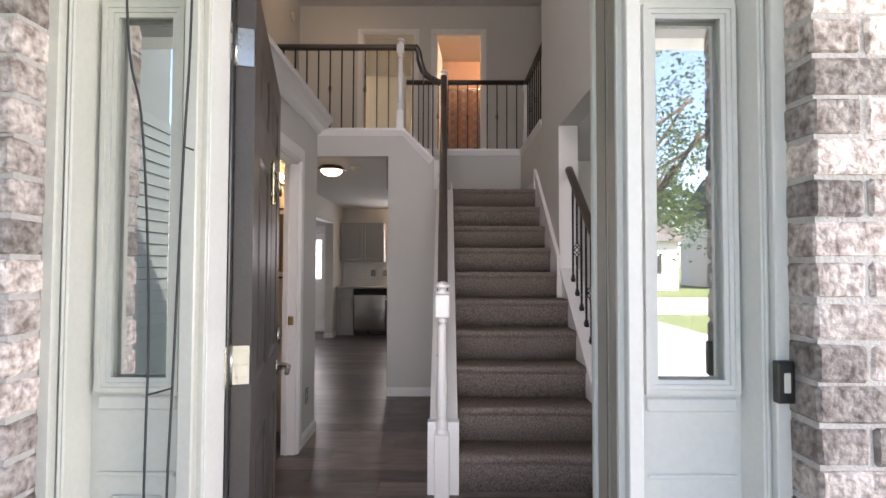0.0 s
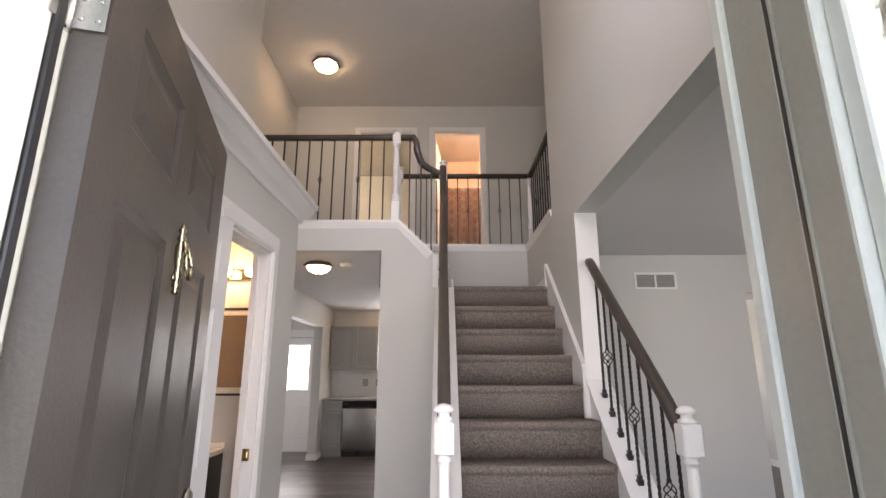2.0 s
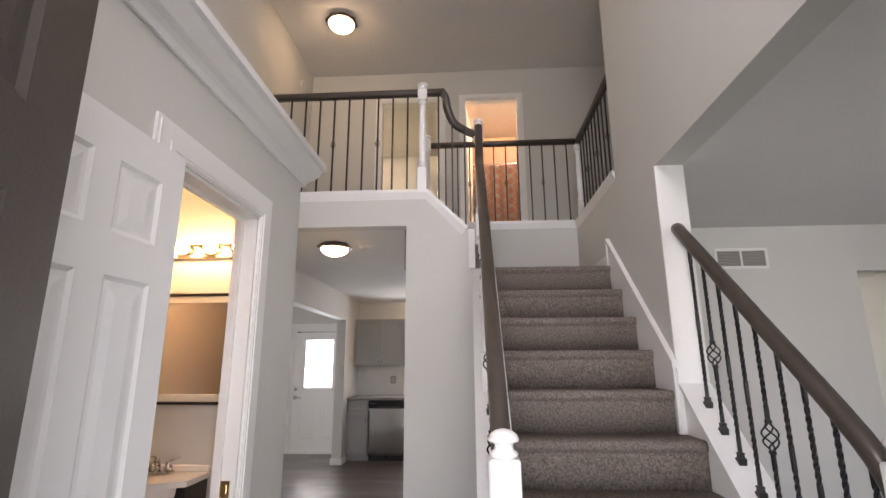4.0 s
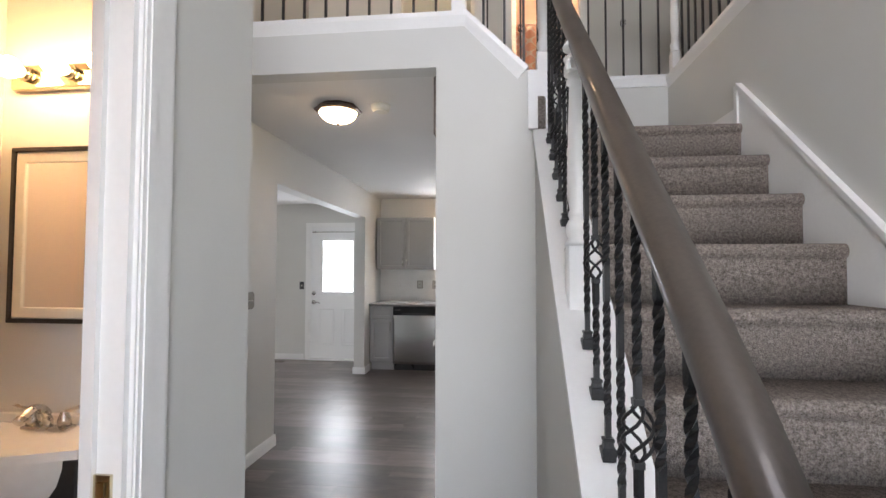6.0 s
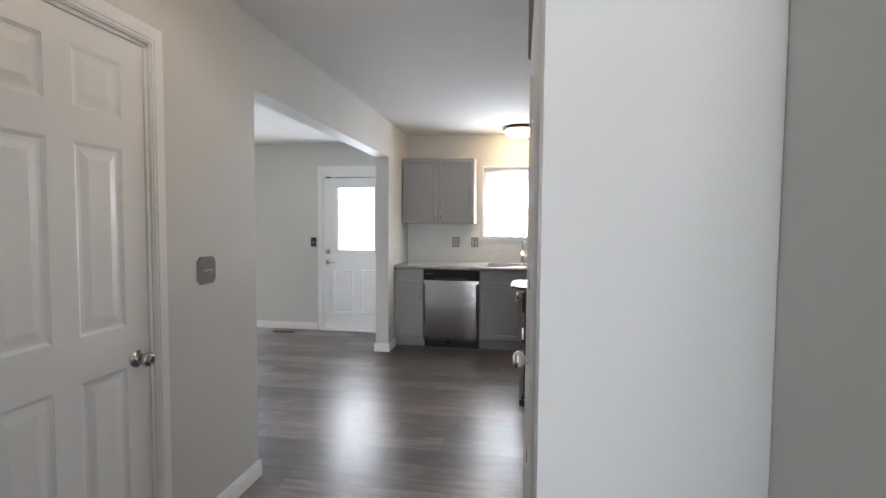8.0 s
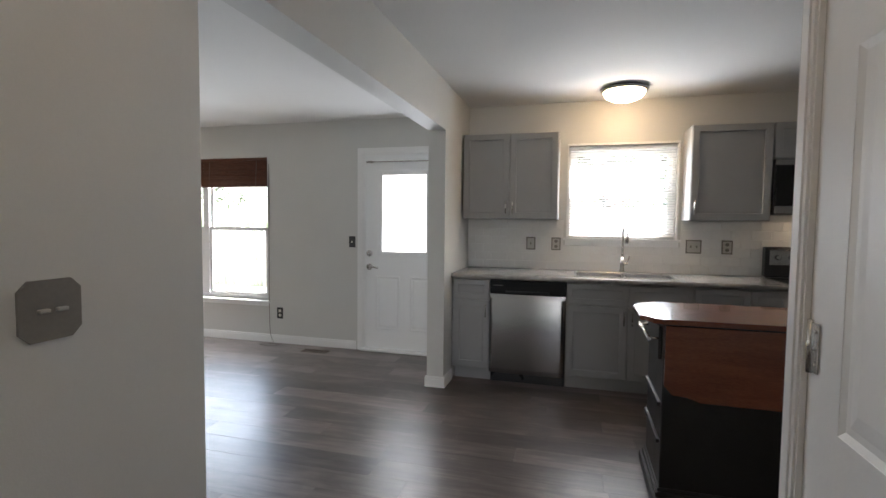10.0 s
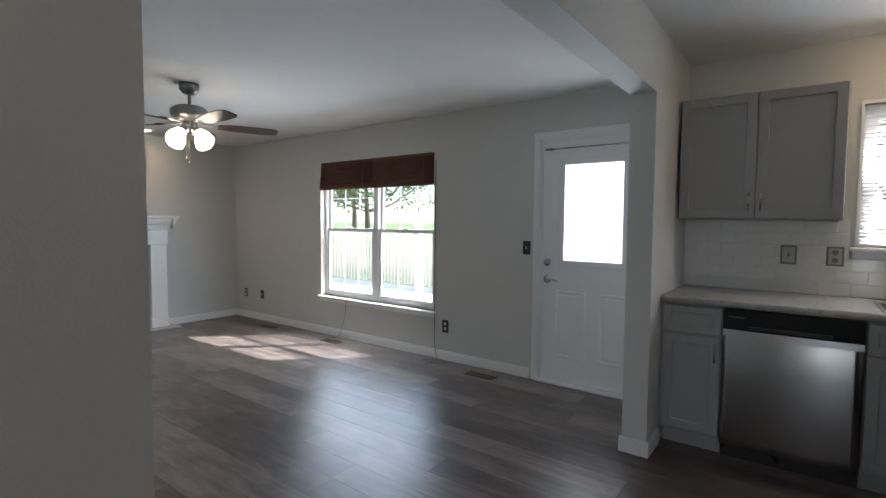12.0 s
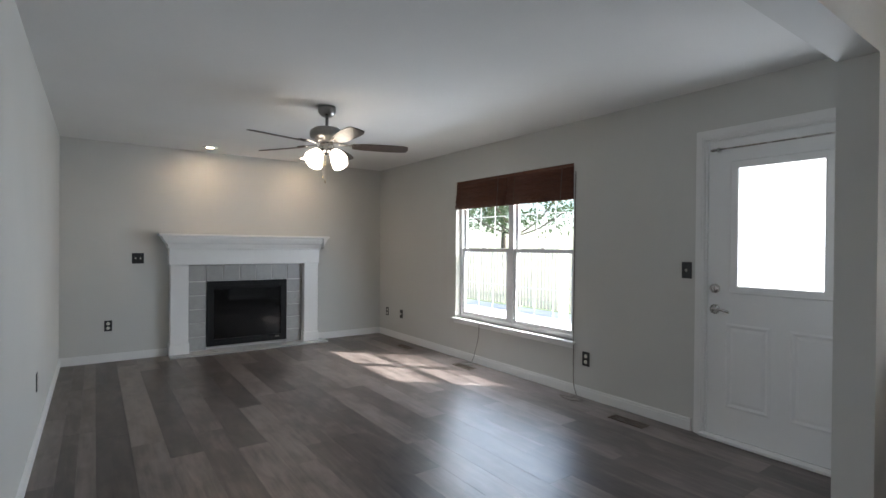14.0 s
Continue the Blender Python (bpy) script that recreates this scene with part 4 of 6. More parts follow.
# bathroom door folded back against the wall
bd = thing("bathroom_door", "open white six-panel interior door folded back against the wall", "door", pose(-0.742, 2.855, 0.012, 0, 0, -91.5))
panel_door(bd, 0.61, 2.03, 0.035, SIX, DOORWHITE, 0.095, 0.085)
round_knob(bd, pose(0.55, 0.0175, 0.93, -90))
tagged(part("strike_plate", boxes((-0.84, 3.498, 0.905, -0.80, 3.506, 0.965), (-0.829, 3.494, 0.92, -0.811, 3.499, 0.95)), BRASS), "brass strike plate set in a white door jamb", "strike plate")
structure("trim_bath_stop", boxes((-0.85, 3.492, 0, -0.838, 3.507, 2.046), (-0.85, 2.883, 0, -0.838, 2.898, 2.046), (-0.85, 2.898, 2.032, -0.838, 3.492, 2.046)), TRIM, "white door stop strip", "trim")

# closet door in the hall, shut
cd = thing("closet_door", "closed white six-panel closet door", "door", pose(-1.785, 4.846, 0.012, 0, 0, 90))
panel_door(cd, 0.678, 2.012, 0.035, SIX, DOORWHITE)
round_knob(cd, pose(0.615, -0.0175, 0.86, 90))
part("latch_plate", boxes((0.679, -0.012, 0.83, 0.6815, 0.012, 0.89)), NICKEL, cd)

# pantry door under the stairs, shut
pd = thing("pantry_door", "closed glossy white six-panel pantry door", "door", pose(-0.303, 6.167, 0.012, 0, 0, -90))
panel_door(pd, 0.77, 2.02, 0.035, SIX, DOORWHITE)
for z in (0.25, 1.07, 1.78):
    hinge(pd, pose(0.0, -0.020, z, 0, 0, 0))
round_knob(pd, pose(0.71, -0.0175, 0.93, 90))

# back door with a blown-out half light
kd = thing("back_door", "closed white half-glazed back door with a curtain rod", "door", pose(-2.868, 9.82, 0.024))
W = 0.906
bm = ring(bmesh.new(), 0, W, 0, 2.0, 0.176, 0.703, 0.985, 1.82, -0.022, 0.022)
part("door_leaf", bm, DOORWHITE, kd)
bm = framed(0.156, 0.723, 0.965, 1.84, 0.05, -0.032, -0.0215, 0.005)
part("lite_frame", bm, DOORWHITE, kd, "raised plastic glazing frame")
gl = part("pane", boxes((0.176, 0.004, 0.985, 0.703, 0.009, 1.82)), PANE, kd)
gl.visible_shadow = False
part("shade", boxes((0.166, 0.011, 0.975, 0.713, 0.014, 1.83)), SHADECLOTH, kd, "white fabric shade lit by the sun")
for xa, xb in ((0.13, 0.40), (0.505, 0.776)):
    for za, zb in ((0.20, 0.765),):
        pb = bmesh.new()
        rings = []
        for inset, dep in ((0, 0.0225), (0.014, 0.0275), (0.03, 0.0215), (0.05, 0.026)):
            rings.append([pb.verts.new(p) for p in ((xa + inset, -dep, za + inset), (xb - inset, -dep, za + inset), (xb - inset, -dep, zb - inset), (xa + inset, -dep, zb - inset))])
        for a, b in zip(rings, rings[1:]):
            for k in range(4):
                pb.faces.new((a[k], b[k], b[(k + 1) % 4], a[(k + 1) % 4]))
        pb.faces.new(rings[-1][::-1])
        bmesh.ops.recalc_face_normals(pb, faces=pb.faces)
        part("door_panel", pb, DOORWHITE, kd)
deadbolt(kd, pose(0.062, -0.022, 0.99, 90))
lever(kd, pose(0.062, -0.022, 0.85, 90), 1)
bm = tube(bmesh.new(), [(0.07, -0.05, 1.925), (W - 0.07, -0.05, 1.925)], 0.006, 8)
for x in (0.085, W - 0.085):
    box(bm, x - 0.01, -0.055, 1.912, x + 0.01, -0.022, 1.938, bev=0.003)
    lathe(bm, [(0.004, -0.03), (0.011, -0.02), (0.011, 0.0)], 12, pose(x - 0.02 if x < 0.4 else x + 0.02, -0.05, 1.925, 0, 90))
part("curtain_rod", bm, NICKEL, kd, "thin nickel curtain rod")
part("weatherstrip", boxes((-0.004, -0.02, 0, 0.0, 0.02, 2.0), (0, -0.02, -0.006, W, 0.02, 0.0)), BLACKPLATE, kd)

# ---- front entrance ----
ent = thing("entrance_surround", "white entrance frame with two glazed sidelights, left side toned for shade", "door frame", kind="structure")
for s, (xa, xb) in ((1, (0.640, 0.968)), (-1, (-0.262, -0.57))):
    g1, p1, o1 = (0.256, 0.285, 0.328) if s > 0 else (0.232, 0.268, 0.308)

    def xs(a, b):
        return (xa + s * a, xa + s * b) if s > 0 else (xa + s * b, xa + s * a)
    # Left boards take the duller tone that stands for shade.
    for a, b, y0, y1 in ((0.0, 0.055, 1.13, 1.26 if s > 0 else 1.38), (0.012, 0.045, 1.105, 1.13), (p1, o1, 1.085, 1.38), (p1 + 0.013, o1, 1.062, 1.085), (p1 + 0.004, p1 + 0.009, 1.078, 1.085)):
        p = xs(a, b)
        part("mullion" if b < 0.1 else "casing_board", boxes((p[0], y0, -0.05, p[1], y1, 2.10), bev=0.003), EXTSHADE if s < 0 else EXTWHITE, ent, "painted wood board")
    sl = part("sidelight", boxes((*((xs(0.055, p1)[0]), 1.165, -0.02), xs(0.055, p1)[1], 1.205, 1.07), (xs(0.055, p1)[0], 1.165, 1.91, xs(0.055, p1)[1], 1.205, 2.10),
                                 (xs(0.055, 0.092)[0], 1.165, 1.07, xs(0.055, 0.092)[1], 1.205, 1.91), (xs(g1, p1)[0], 1.165, 1.07, xs(g1, p1)[1], 1.205, 1.91)), EXTSHADE if s < 0 else EXTWHITE, ent, "painted sidelight panel")
    fr = bmesh.new()
    for i, (o, d) in enumerate(((0.0, 0.014), (0.010, 0.010), (0.020, 0.005))):
        a0, a1 = 0.070 + o, g1 + 0.023 - o
        q = xs(a0, a1)
        for bxr in ((q[0], 1.165 - d, 1.05 + o, q[0] + 0.010, 1.165, 1.93 - o), (q[1] - 0.010, 1.165 - d, 1.05 + o, q[1], 1.165, 1.93 - o),
                    (q[0] + 0.01, 1.165 - d, 1.05 + o, q[1] - 0.01, 1.165, 1.060 + o), (q[0] + 0.01, 1.165 - d, 1.92 - o, q[1] - 0.01, 1.165, 1.93 - o)):
            box(fr, *bxr)
    q = xs(0.075, g1 + 0.018)
    box(fr, q[0], 1.157, 1.01, q[1], 1.165, 1.04, bev=0.003)
    box(fr, q[0], 1.157, 0.862, q[1], 1.165, 0.872, bev=0.002)
    box(fr, q[0] + 0.03, 1.159, 0.15, q[1] - 0.03, 1.165, 0.82, bev=0.005)
    part("moulding", fr, EXTSHADE if s < 0 else EXTWHITE, sl, "stepped glazing bead")
    g = part("pane", boxes((xs(0.092, g1)[0], 1.180, 1.07, xs(0.092, g1)[1], 1.186, 1.91)), SIDEPANE, sl)
    g.visible_shadow = False
part("head", boxes((-0.57, 1.06, 2.10, 0.968, 1.38, 2.16), (-0.57, 1.045, 2.12, 0.968, 1.06, 2.20), bev=0.003), EXTWHITE, ent, "painted head board")
part("door_sill", boxes((-0.57, 1.08, -0.06, 0.968, 1.40, 0.008), bev=0.004), NICKEL, ent, "worn metal door sill")
part("latch_jamb", boxes((0.6365, 1.132, 0.01, 0.6405, 1.178, 2.098), (0.6365, 1.196, 0.01, 0.6405, 1.262, 2.098), (0.634, 1.178, 0.01, 0.640, 1.1835, 2.098), (0.634, 1.1905, 0.01, 0.640, 1.196, 2.098), bev=0.001), JAMB, ent, "taupe door jamb with a rebate, darkened for shade")
part("inside_stop", boxes((0.628, 1.262, 0.01, 0.6405, 1.285, 2.098), bev=0.003), EXTWHITE, ent, "white inner edge strip")
part("weatherstrip", boxes((0.6345, 1.184, 0.01, 0.639, 1.190, 2.09)), BLACKPLATE, ent, "dark rubber weatherstrip")
# This black strip stands for the shade in the hinge gap.
part("weatherstrip", boxes((-0.262, 1.228, 0.01, -0.254, 1.243, 2.09), bev=0.002), BLACKPLATE, ent, "dark strip for the shaded hinge gap")
part("strike_plate", boxes((0.6375, 1.20, 0.86, 0.641, 1.245, 0.93), (0.6375, 1.20, 1.0, 0.641, 1.245, 1.06)), BRASS, ent)
# Whiter strip puts the daylight on this jamb edge into its colour.
part("jamb_edge", boxes((-0.262, 1.135, 0.01, -0.259, 1.226, 2.09), bev=0.001), EXTWHITE, ent, "white strip standing for daylight on the jamb edge")
structure("trim_entrance_inside", boxes((0.76, 1.40, 0, 0.82, 1.418, 2.17), (-0.332, 1.40, 0, -0.262, 1.418, 2.17), (-0.262, 1.40, 2.10, 0.76, 1.418, 2.17)), TRIM, "white interior door casing", "trim")

bell = thing("doorbell", "black plastic doorbell with a lit white button on the door frame", "doorbell", pose(0.945, 1.062, 1.06))
part("housing", boxes((-0.018, -0.018, 0, 0.018, 0, 0.085), bev=0.004, seg=2), BLACKPLATE, bell)
part("button", boxes((-0.006, -0.021, 0.022, 0.008, -0.017, 0.062), bev=0.002), IVORY, bell, "white button")
CORDS = ([(-0.345, 2.58), (-0.333, 1.82), (-0.302, 1.614), (-0.286, 1.407), (-0.279, 1.20), (-0.281, 1.0), (-0.285, 0.5), (-0.29, -0.05)],
         [(-0.208, 2.58), (-0.212, 1.82), (-0.221, 1.552), (-0.234, 1.107), (-0.240, 0.911), (-0.245, 0.5), (-0.25, -0.05)])
for line, kink in zip(CORDS, ([(-0.279, 1.097), (-0.236, 1.109)], [(-0.221, 1.552), (-0.203, 1.546)])):
    c = thing("hanging_cord", "thin dark cord hanging beside the entrance", "cord")
    part("strand", tube(bmesh.new(), smooth_path([(x, 0.955, z) for x, z in line], 5), 0.0022, 6), CORD, c)
    part("kink", tube(bmesh.new(), [(x, 0.955, z) for x, z in kink], 0.002, 6), CORD, c)

# ---- foyer, hall and upstairs ----


def plate(name, m, mat, label, kind, w=0.072, h=0.116):
    """A wall plate, facing local -y, with a toggle, rocker or outlet."""
    t = thing(name, label, "wall plate", m)
    if kind == "rocker":
        c = 0.02
        bm = prism(bmesh.new(), [(-w / 2 + c, -h / 2), (w / 2 - c, -h / 2), (w / 2, -h / 2 + c), (w / 2, h / 2 - c), (w / 2 - c, h / 2), (-w / 2 + c, h / 2), (-w / 2, h / 2 - c), (-w / 2, -h / 2 + c)], "y", -0.007, 0)
        part("cover", bm, mat, t)
    else:
        part("cover", boxes((-w / 2, -0.006, -h / 2, w / 2, 0, h / 2), bev=0.0025, seg=2), mat, t)
    alt = IVORY if mat is BLACKPLATE else GREYPLATE
    if mat is GREYPLATE and kind != "rocker":
        part("insert", boxes((-w / 2 + 0.011, -0.0075, -h / 2 + 0.011, w / 2 - 0.011, -0.0055, h / 2 - 0.011)), PALEPLATE, t, "paler insert")
    if kind == "toggle":
        part("toggle", boxes((-0.006, -0.016, -0.010, 0.006, -0.006, 0.010), bev=0.002), alt, t)
    elif kind == "double":
        for x in (-0.023, 0.023):
            part("toggle", boxes((x - 0.006, -0.016, -0.010, x + 0.006, -0.006, 0.010), bev=0.002), alt, t)
    elif kind == "rocker":
        for x in (-0.018, 0.018):
            part("toggle", boxes((x - 0.011, -0.017, -0.004, x + 0.011, -0.006, 0.004), bev=0.002), PALEPLATE, t, "pale toggle")
    else:
        for z in (-0.024, 0.024):
            part("outlet", lathe(bmesh.new(), [(0.017, 0), (0.016, 0.003)], 14, pose(0, -0.005, z, 90)), alt, t)
            part("slots", boxes((-0.007, -0.0092, z - 0.006, -0.005, -0.0075, z + 0.005), (0.005, -0.0092, z - 0.006, 0.007, -0.0075, z + 0.005)), BLACKPLATE, t)
    return t


def dome_light(name, m, r, rim, mat, label, sides=24, bowl=None):
    """A flush ceiling light, hanging from z = 0: stepped pan, glass bowl and finial."""
    t = thing(name, label, "ceiling light", m)
    part("pan", lathe(bmesh.new(), [(r * 0.82, 0.0), (r * 0.86, -0.012), (r, -0.022), (r * 1.0, -0.030), (r * 0.92, -0.038), (r * 0.80, -0.040)][::-1], sides, pose(0, 0, 0, 0, 0, 22.5) @ Matrix.Scale(1.1 if sides == 8 else 1.0, 4)), mat, t, "metal pan")
    if sides == 8:
        for f in t.children[0].data.polygons:
            f.use_smooth = False
    prof = [(r * 0.88 * math.sin(radians(a)), -0.036 - rim * math.cos(radians(a))) for a in (3, 20, 38, 55, 70, 82, 90)]
    part("bowl", lathe(bmesh.new(), prof, 24), bowl or LAMPGLASS, t, "frosted glowing glass bowl")
    part("finial", lathe(bmesh.new(), [(0.004, -0.036 - rim - 0.016), (0.009, -0.036 - rim - 0.008), (0.006, -0.036 - rim + 0.004)], 12), mat, t)
    return t


dome_light("ceiling_light", pose(-1.03, 5.59, CZ), 0.14, 0.075, BRONZE, "octagonal bronze flush light with frosted glowing bowl", 8, HALLGLASS)
dome_light("ceiling_light", pose(-1.25, 6.205, C2), 0.165, 0.085, BRONZE, "octagonal bronze flush light with frosted glowing bowl", 8)
dome_light("ceiling_light", pose(-0.40, 9.365, CZ), 0.185, 0.085, PEWTER, "round pewter flush light over the kitchen sink")
# Two unseen lamps added to light the rooms behind the upper doors.
dome_light("ceiling_light", pose(-2.3, 8.6, C2), 0.165, 0.085, BRONZE, "added bedroom ceiling light kept out of view", bowl=ROOMGLASS)
dome_light("ceiling_light", pose(1.2, 7.75, C2), 0.165, 0.085, BRONZE, "added bathroom ceiling light kept out of view", bowl=ROOMGLASS)
sd = thing("smoke_detector", "round white plastic smoke detector on the ceiling", "smoke detector", pose(-0.75, 5.60, CZ))
part("body", lathe(bmesh.new(), [(0.03, -0.042), (0.052, -0.038), (0.062, -0.022), (0.064, 0.0)], 24), IVORY, sd)
part("grille", lathe(bmesh.new(), [(0.045, -0.0435), (0.048, -0.039)], 20), IVORY, sd)
sd2 = thing("smoke_detector", "white plastic smoke detector high on the upper wall", "smoke detector", pose(-1.93, 6.9, 4.86, 0, 90))
part("body", lathe(bmesh.new(), [(0.064, 0.0), (0.062, 0.022), (0.052, 0.038), (0.03, 0.042)], 24), IVORY, sd2)

plate("light_switch", pose(-1.76, 5.862, 1.163, 0, 0, 90), GREYPLATE, "grey plastic switch plate with clipped corners on the hall wall", "rocker", 0.122, 0.122)
plate("wall_outlet", pose(-0.78, 3.78, 0.34, 0, 0, 90), GREYPLATE, "grey wall outlet in the foyer", "outlet")

vent = thing("return_air_vent", "white double return air grille on the wall", "vent", pose(2.37, 5.5, 2.235) @ Matrix.Scale(1.14, 4))
part("frame", boxes((-0.185, -0.008, -0.075, 0.185, 0, -0.055), (-0.185, -0.008, 0.055, 0.185, 0, 0.075), (-0.185, -0.008, -0.055, -0.165, 0, 0.055), (0.165, -0.008, -0.055, 0.185, 0, 0.055), (-0.008, -0.008, -0.055, 0.008, 0, 0.055), bev=0.002), TRIM, vent)
# Flat grey sheet stands for the shade inside the duct.
part("backing", boxes((-0.165, -0.0015, -0.055, 0.165, -0.0005, 0.055)), GREYPLATE, vent, "grey sheet standing for the dim duct")
for i in range(10):
    z = -0.05 + i * 0.011
    part("slat", boxes((-0.165, -0.006, z, -0.008, -0.003, z + 0.0035), (0.008, -0.006, z, 0.165, -0.003, z + 0.0035)), PALEPLATE, vent)

# upstairs bathroom and bedroom
curt = thing("shower_curtain", "coral shower curtain with a pale lattice pattern", "curtain")
bm = bmesh.new()
cols = []
for i in range(121):
    x = 0.05 + 1.42 * i / 120
    y = 8.62 + 0.022 * math.sin(i * 0.55) + 0.01 * math.sin(i * 0.21 + 1)
    cols.append((bm.verts.new((x, y, F2 + 0.05)), bm.verts.new((x, 8.62 + 0.6 * (y - 8.62), 4.42))))
for a, b in zip(cols, cols[1:]):
    bm.faces.new((a[0], b[0], b[1], a[1])).smooth = True
bmesh.ops.solidify(bm, geom=bm.faces[:], thickness=0.002)
part("cloth", bm, CURTAIN, curt)
part("rod", tube(bmesh.new(), [(0.02, 8.62, 4.44), (1.5, 8.62, 4.44)], 0.012, 10), CHROME, curt, "chrome curtain rod")
ub = thing("bathroom_door", "open white bathroom door upstairs", "door", pose(0.128, 7.44, F2 + 0.01, 0, 0, 84))
panel_door(ub, 0.67, 2.03, 0.035, SIX, DOORWHITE)
lb = thing("bedroom_door", "open white bedroom door upstairs", "door", pose(-0.212, 7.44, F2 + 0.01, 0, 0, 96))
panel_door(lb, 0.75, 2.03, 0.035, SIX, DOORWHITE)

# ---- downstairs bathroom ----
van = thing("bathroom_vanity", "small dark vanity with a bow-front white basin top", "vanity", pose(-1.63, 3.98, 0))
part("cabinet", boxes((0.02, -0.20, 0.08, 0.49, 0, 0.872), (0.04, -0.17, 0, 0.47, 0, 0.08), bev=0.003), BLACKWOOD, van, "near-black wood cabinet")
part("cabinet_door", boxes((0.03, -0.218, 0.14, 0.25, -0.20, 0.70), (0.26, -0.218, 0.14, 0.48, -0.20, 0.70), bev=0.004), BLACKWOOD, van)
bm = bmesh.new()
rim = []
for i in range(33):
    x = 0.005 + 0.495 * i / 32
    rim.append((x, -0.205 - 0.095 * max(0.0, math.cos((x - 0.22) / 0.29 * math.pi / 2)) ** 1.3))
prism(bm, rim + [(0.50, 0), (0.005, 0)], "z", 0.878, 0.903)
box(bm, 0.005, -0.02, 0.903, 0.50, 0, 0.935, bev=0.004)
part("basin_top", bm, MARBLE, van, "glossy white cultured-marble top")
bm = bmesh.new()
rings = []
for s, z in ((1.0, 0.880), (0.985, 0.845), (0.92, 0.80), (0.78, 0.755), (0.55, 0.722), (0.2, 0.708)):
    rings.append([bm.verts.new((0.25 + 0.215 * s * math.cos(a), -0.155 - 0.135 * s * math.sin(a), z)) for a in [2 * math.pi * k / 32 for k in range(32)]])
for a, b in zip(rings, rings[1:]):
    for k in range(32):
        bm.faces.new((a[k], a[(k + 1) % 32], b[(k + 1) % 32], b[k])).smooth = True
bm.faces.new(rings[-1])
bmesh.ops.recalc_face_normals(bm, faces=bm.faces)
part("bowl", bm, MARBLE, van, "rounded white basin belly")
fau = thing("bathroom_faucet", "brushed nickel centerset faucet with two lever handles", "faucet", pose(-1.36, 3.915, 0.904))
bm = boxes((-0.075, -0.024, 0, 0.075, 0.024, 0.014), bev=0.006, seg=2)
tube(bm, smooth_path([(0, 0, 0.01), (0, -0.012, 0.055), (0, -0.05, 0.075), (0, -0.10, 0.05)], 5), 0.014, 10)
part("spout", bm, NICKEL, fau)
for s in (-1, 1):
    b2 = lathe(bmesh.new(), [(0.02, 0.012), (0.017, 0.035), (0.012, 0.05), (0.012, 0.058)], 14, pose(0.052 * s, 0, 0))
    tube(b2, smooth_path([(0.052 * s, 0, 0.054), (0.075 * s, -0.004, 0.062), (0.11 * s, -0.008, 0.074)], 4), 0.0055, 8)
    part("faucet_handle", b2, NICKEL, fau)
mir = thing("wall_mirror", "framed bathroom mirror with black outer and pale inner frame", "mirror", pose(-1.57, 3.98, 1.218))
MW, MH = 0.62, 0.565
part("outer_frame", framed(0, MW, 0, MH, 0.014, -0.022, 0, 0.002), BLACKWOOD, mir, "black frame edge")
part("inner_frame", framed(0.014, MW - 0.014, 0.014, MH - 0.014, 0.036, -0.017, 0, 0.003), IVORY, mir, "pale champagne inner frame")
part("mirror_glass", boxes((0.05, -0.010, 0.05, MW - 0.05, -0.002, MH - 0.05)), MIRROR, mir)
vl = thing("vanity_light", "polished bar light with glowing round bulbs over the mirror", "wall light", pose(-1.575, 3.98, 2.015))
part("bar", boxes((0, -0.03, -0.045, 0.66, 0, 0.035), bev=0.008, seg=2), BRASS, vl)
for i in range(4):
    x = 0.07 + i * 0.155
    part("socket", lathe(bmesh.new(), [(0.024, 0), (0.024, 0.02), (0.018, 0.03)], 14, pose(x, -0.03, 0, 90)), BRASS, vl)
    part("bulb", lathe(bmesh.new(), [(0.012, 0.0)] + [(0.034 * math.sin(radians(a)), 0.040 - 0.034 * math.cos(radians(a))) for a in (30, 55, 80, 105, 130, 155, 176)], 14, pose(x, -0.058, 0, 90)), BULB, vl, "glowing globe bulb")
cp = thing("outlet_cover", "ivory decorative outlet plate with painted flowers", "wall plate", pose(-1.63, 3.83, 1.17, 0, 0, 90))
part("cover", boxes((-0.045, -0.006, -0.065, 0.045, 0, 0.065), bev=0.003), IVORY, cp)
for x, z in ((-0.02, 0.04), (0.022, 0.012), (-0.022, -0.02), (0.015, -0.042)):
    part("flower", lathe(bmesh.new(), [(0.013, 0), (0.011, 0.002)], 8, pose(x, -0.005, z, 90)), BRONZE, cp)

# ---- kitchen ----


def shaker(parent, name, x0, x1, z0, z1, y, mat=CABINET, frame_w=0.055):
    """A shaker front facing -y at y: four rails around a sunk panel."""
    g = 0.003
    x0, x1, z0, z1 = x0 + g, x1 - g, z0 + g, z1 - g
    f = min(frame_w, (z1 - z0) * 0.28)
    leaf = part(name, framed(x0, x1, z0, z1, f, y - 0.02, y, 0.004), mat, parent)
    part("sunk_panel", boxes((x0 + f - 0.001, y - 0.007, z0 + f - 0.001, x1 - f + 0.001, y - 0.001, z1 - f + 0.001)), mat, leaf)
    return leaf


def pull(parent, m, length=0.11):
    bm = tube(bmesh.new(), [(0, -0.028, -length / 2), (0, -0.028, length / 2)], 0.0045, 8)
    for z in (-length * 0.35, length * 0.35):
        tube(bm, [(0, 0, z), (0, -0.028, z)], 0.0035, 6)
    return part("handle", bm, NICKEL, parent, "brushed nickel bar pull", m)


FY = 9.165


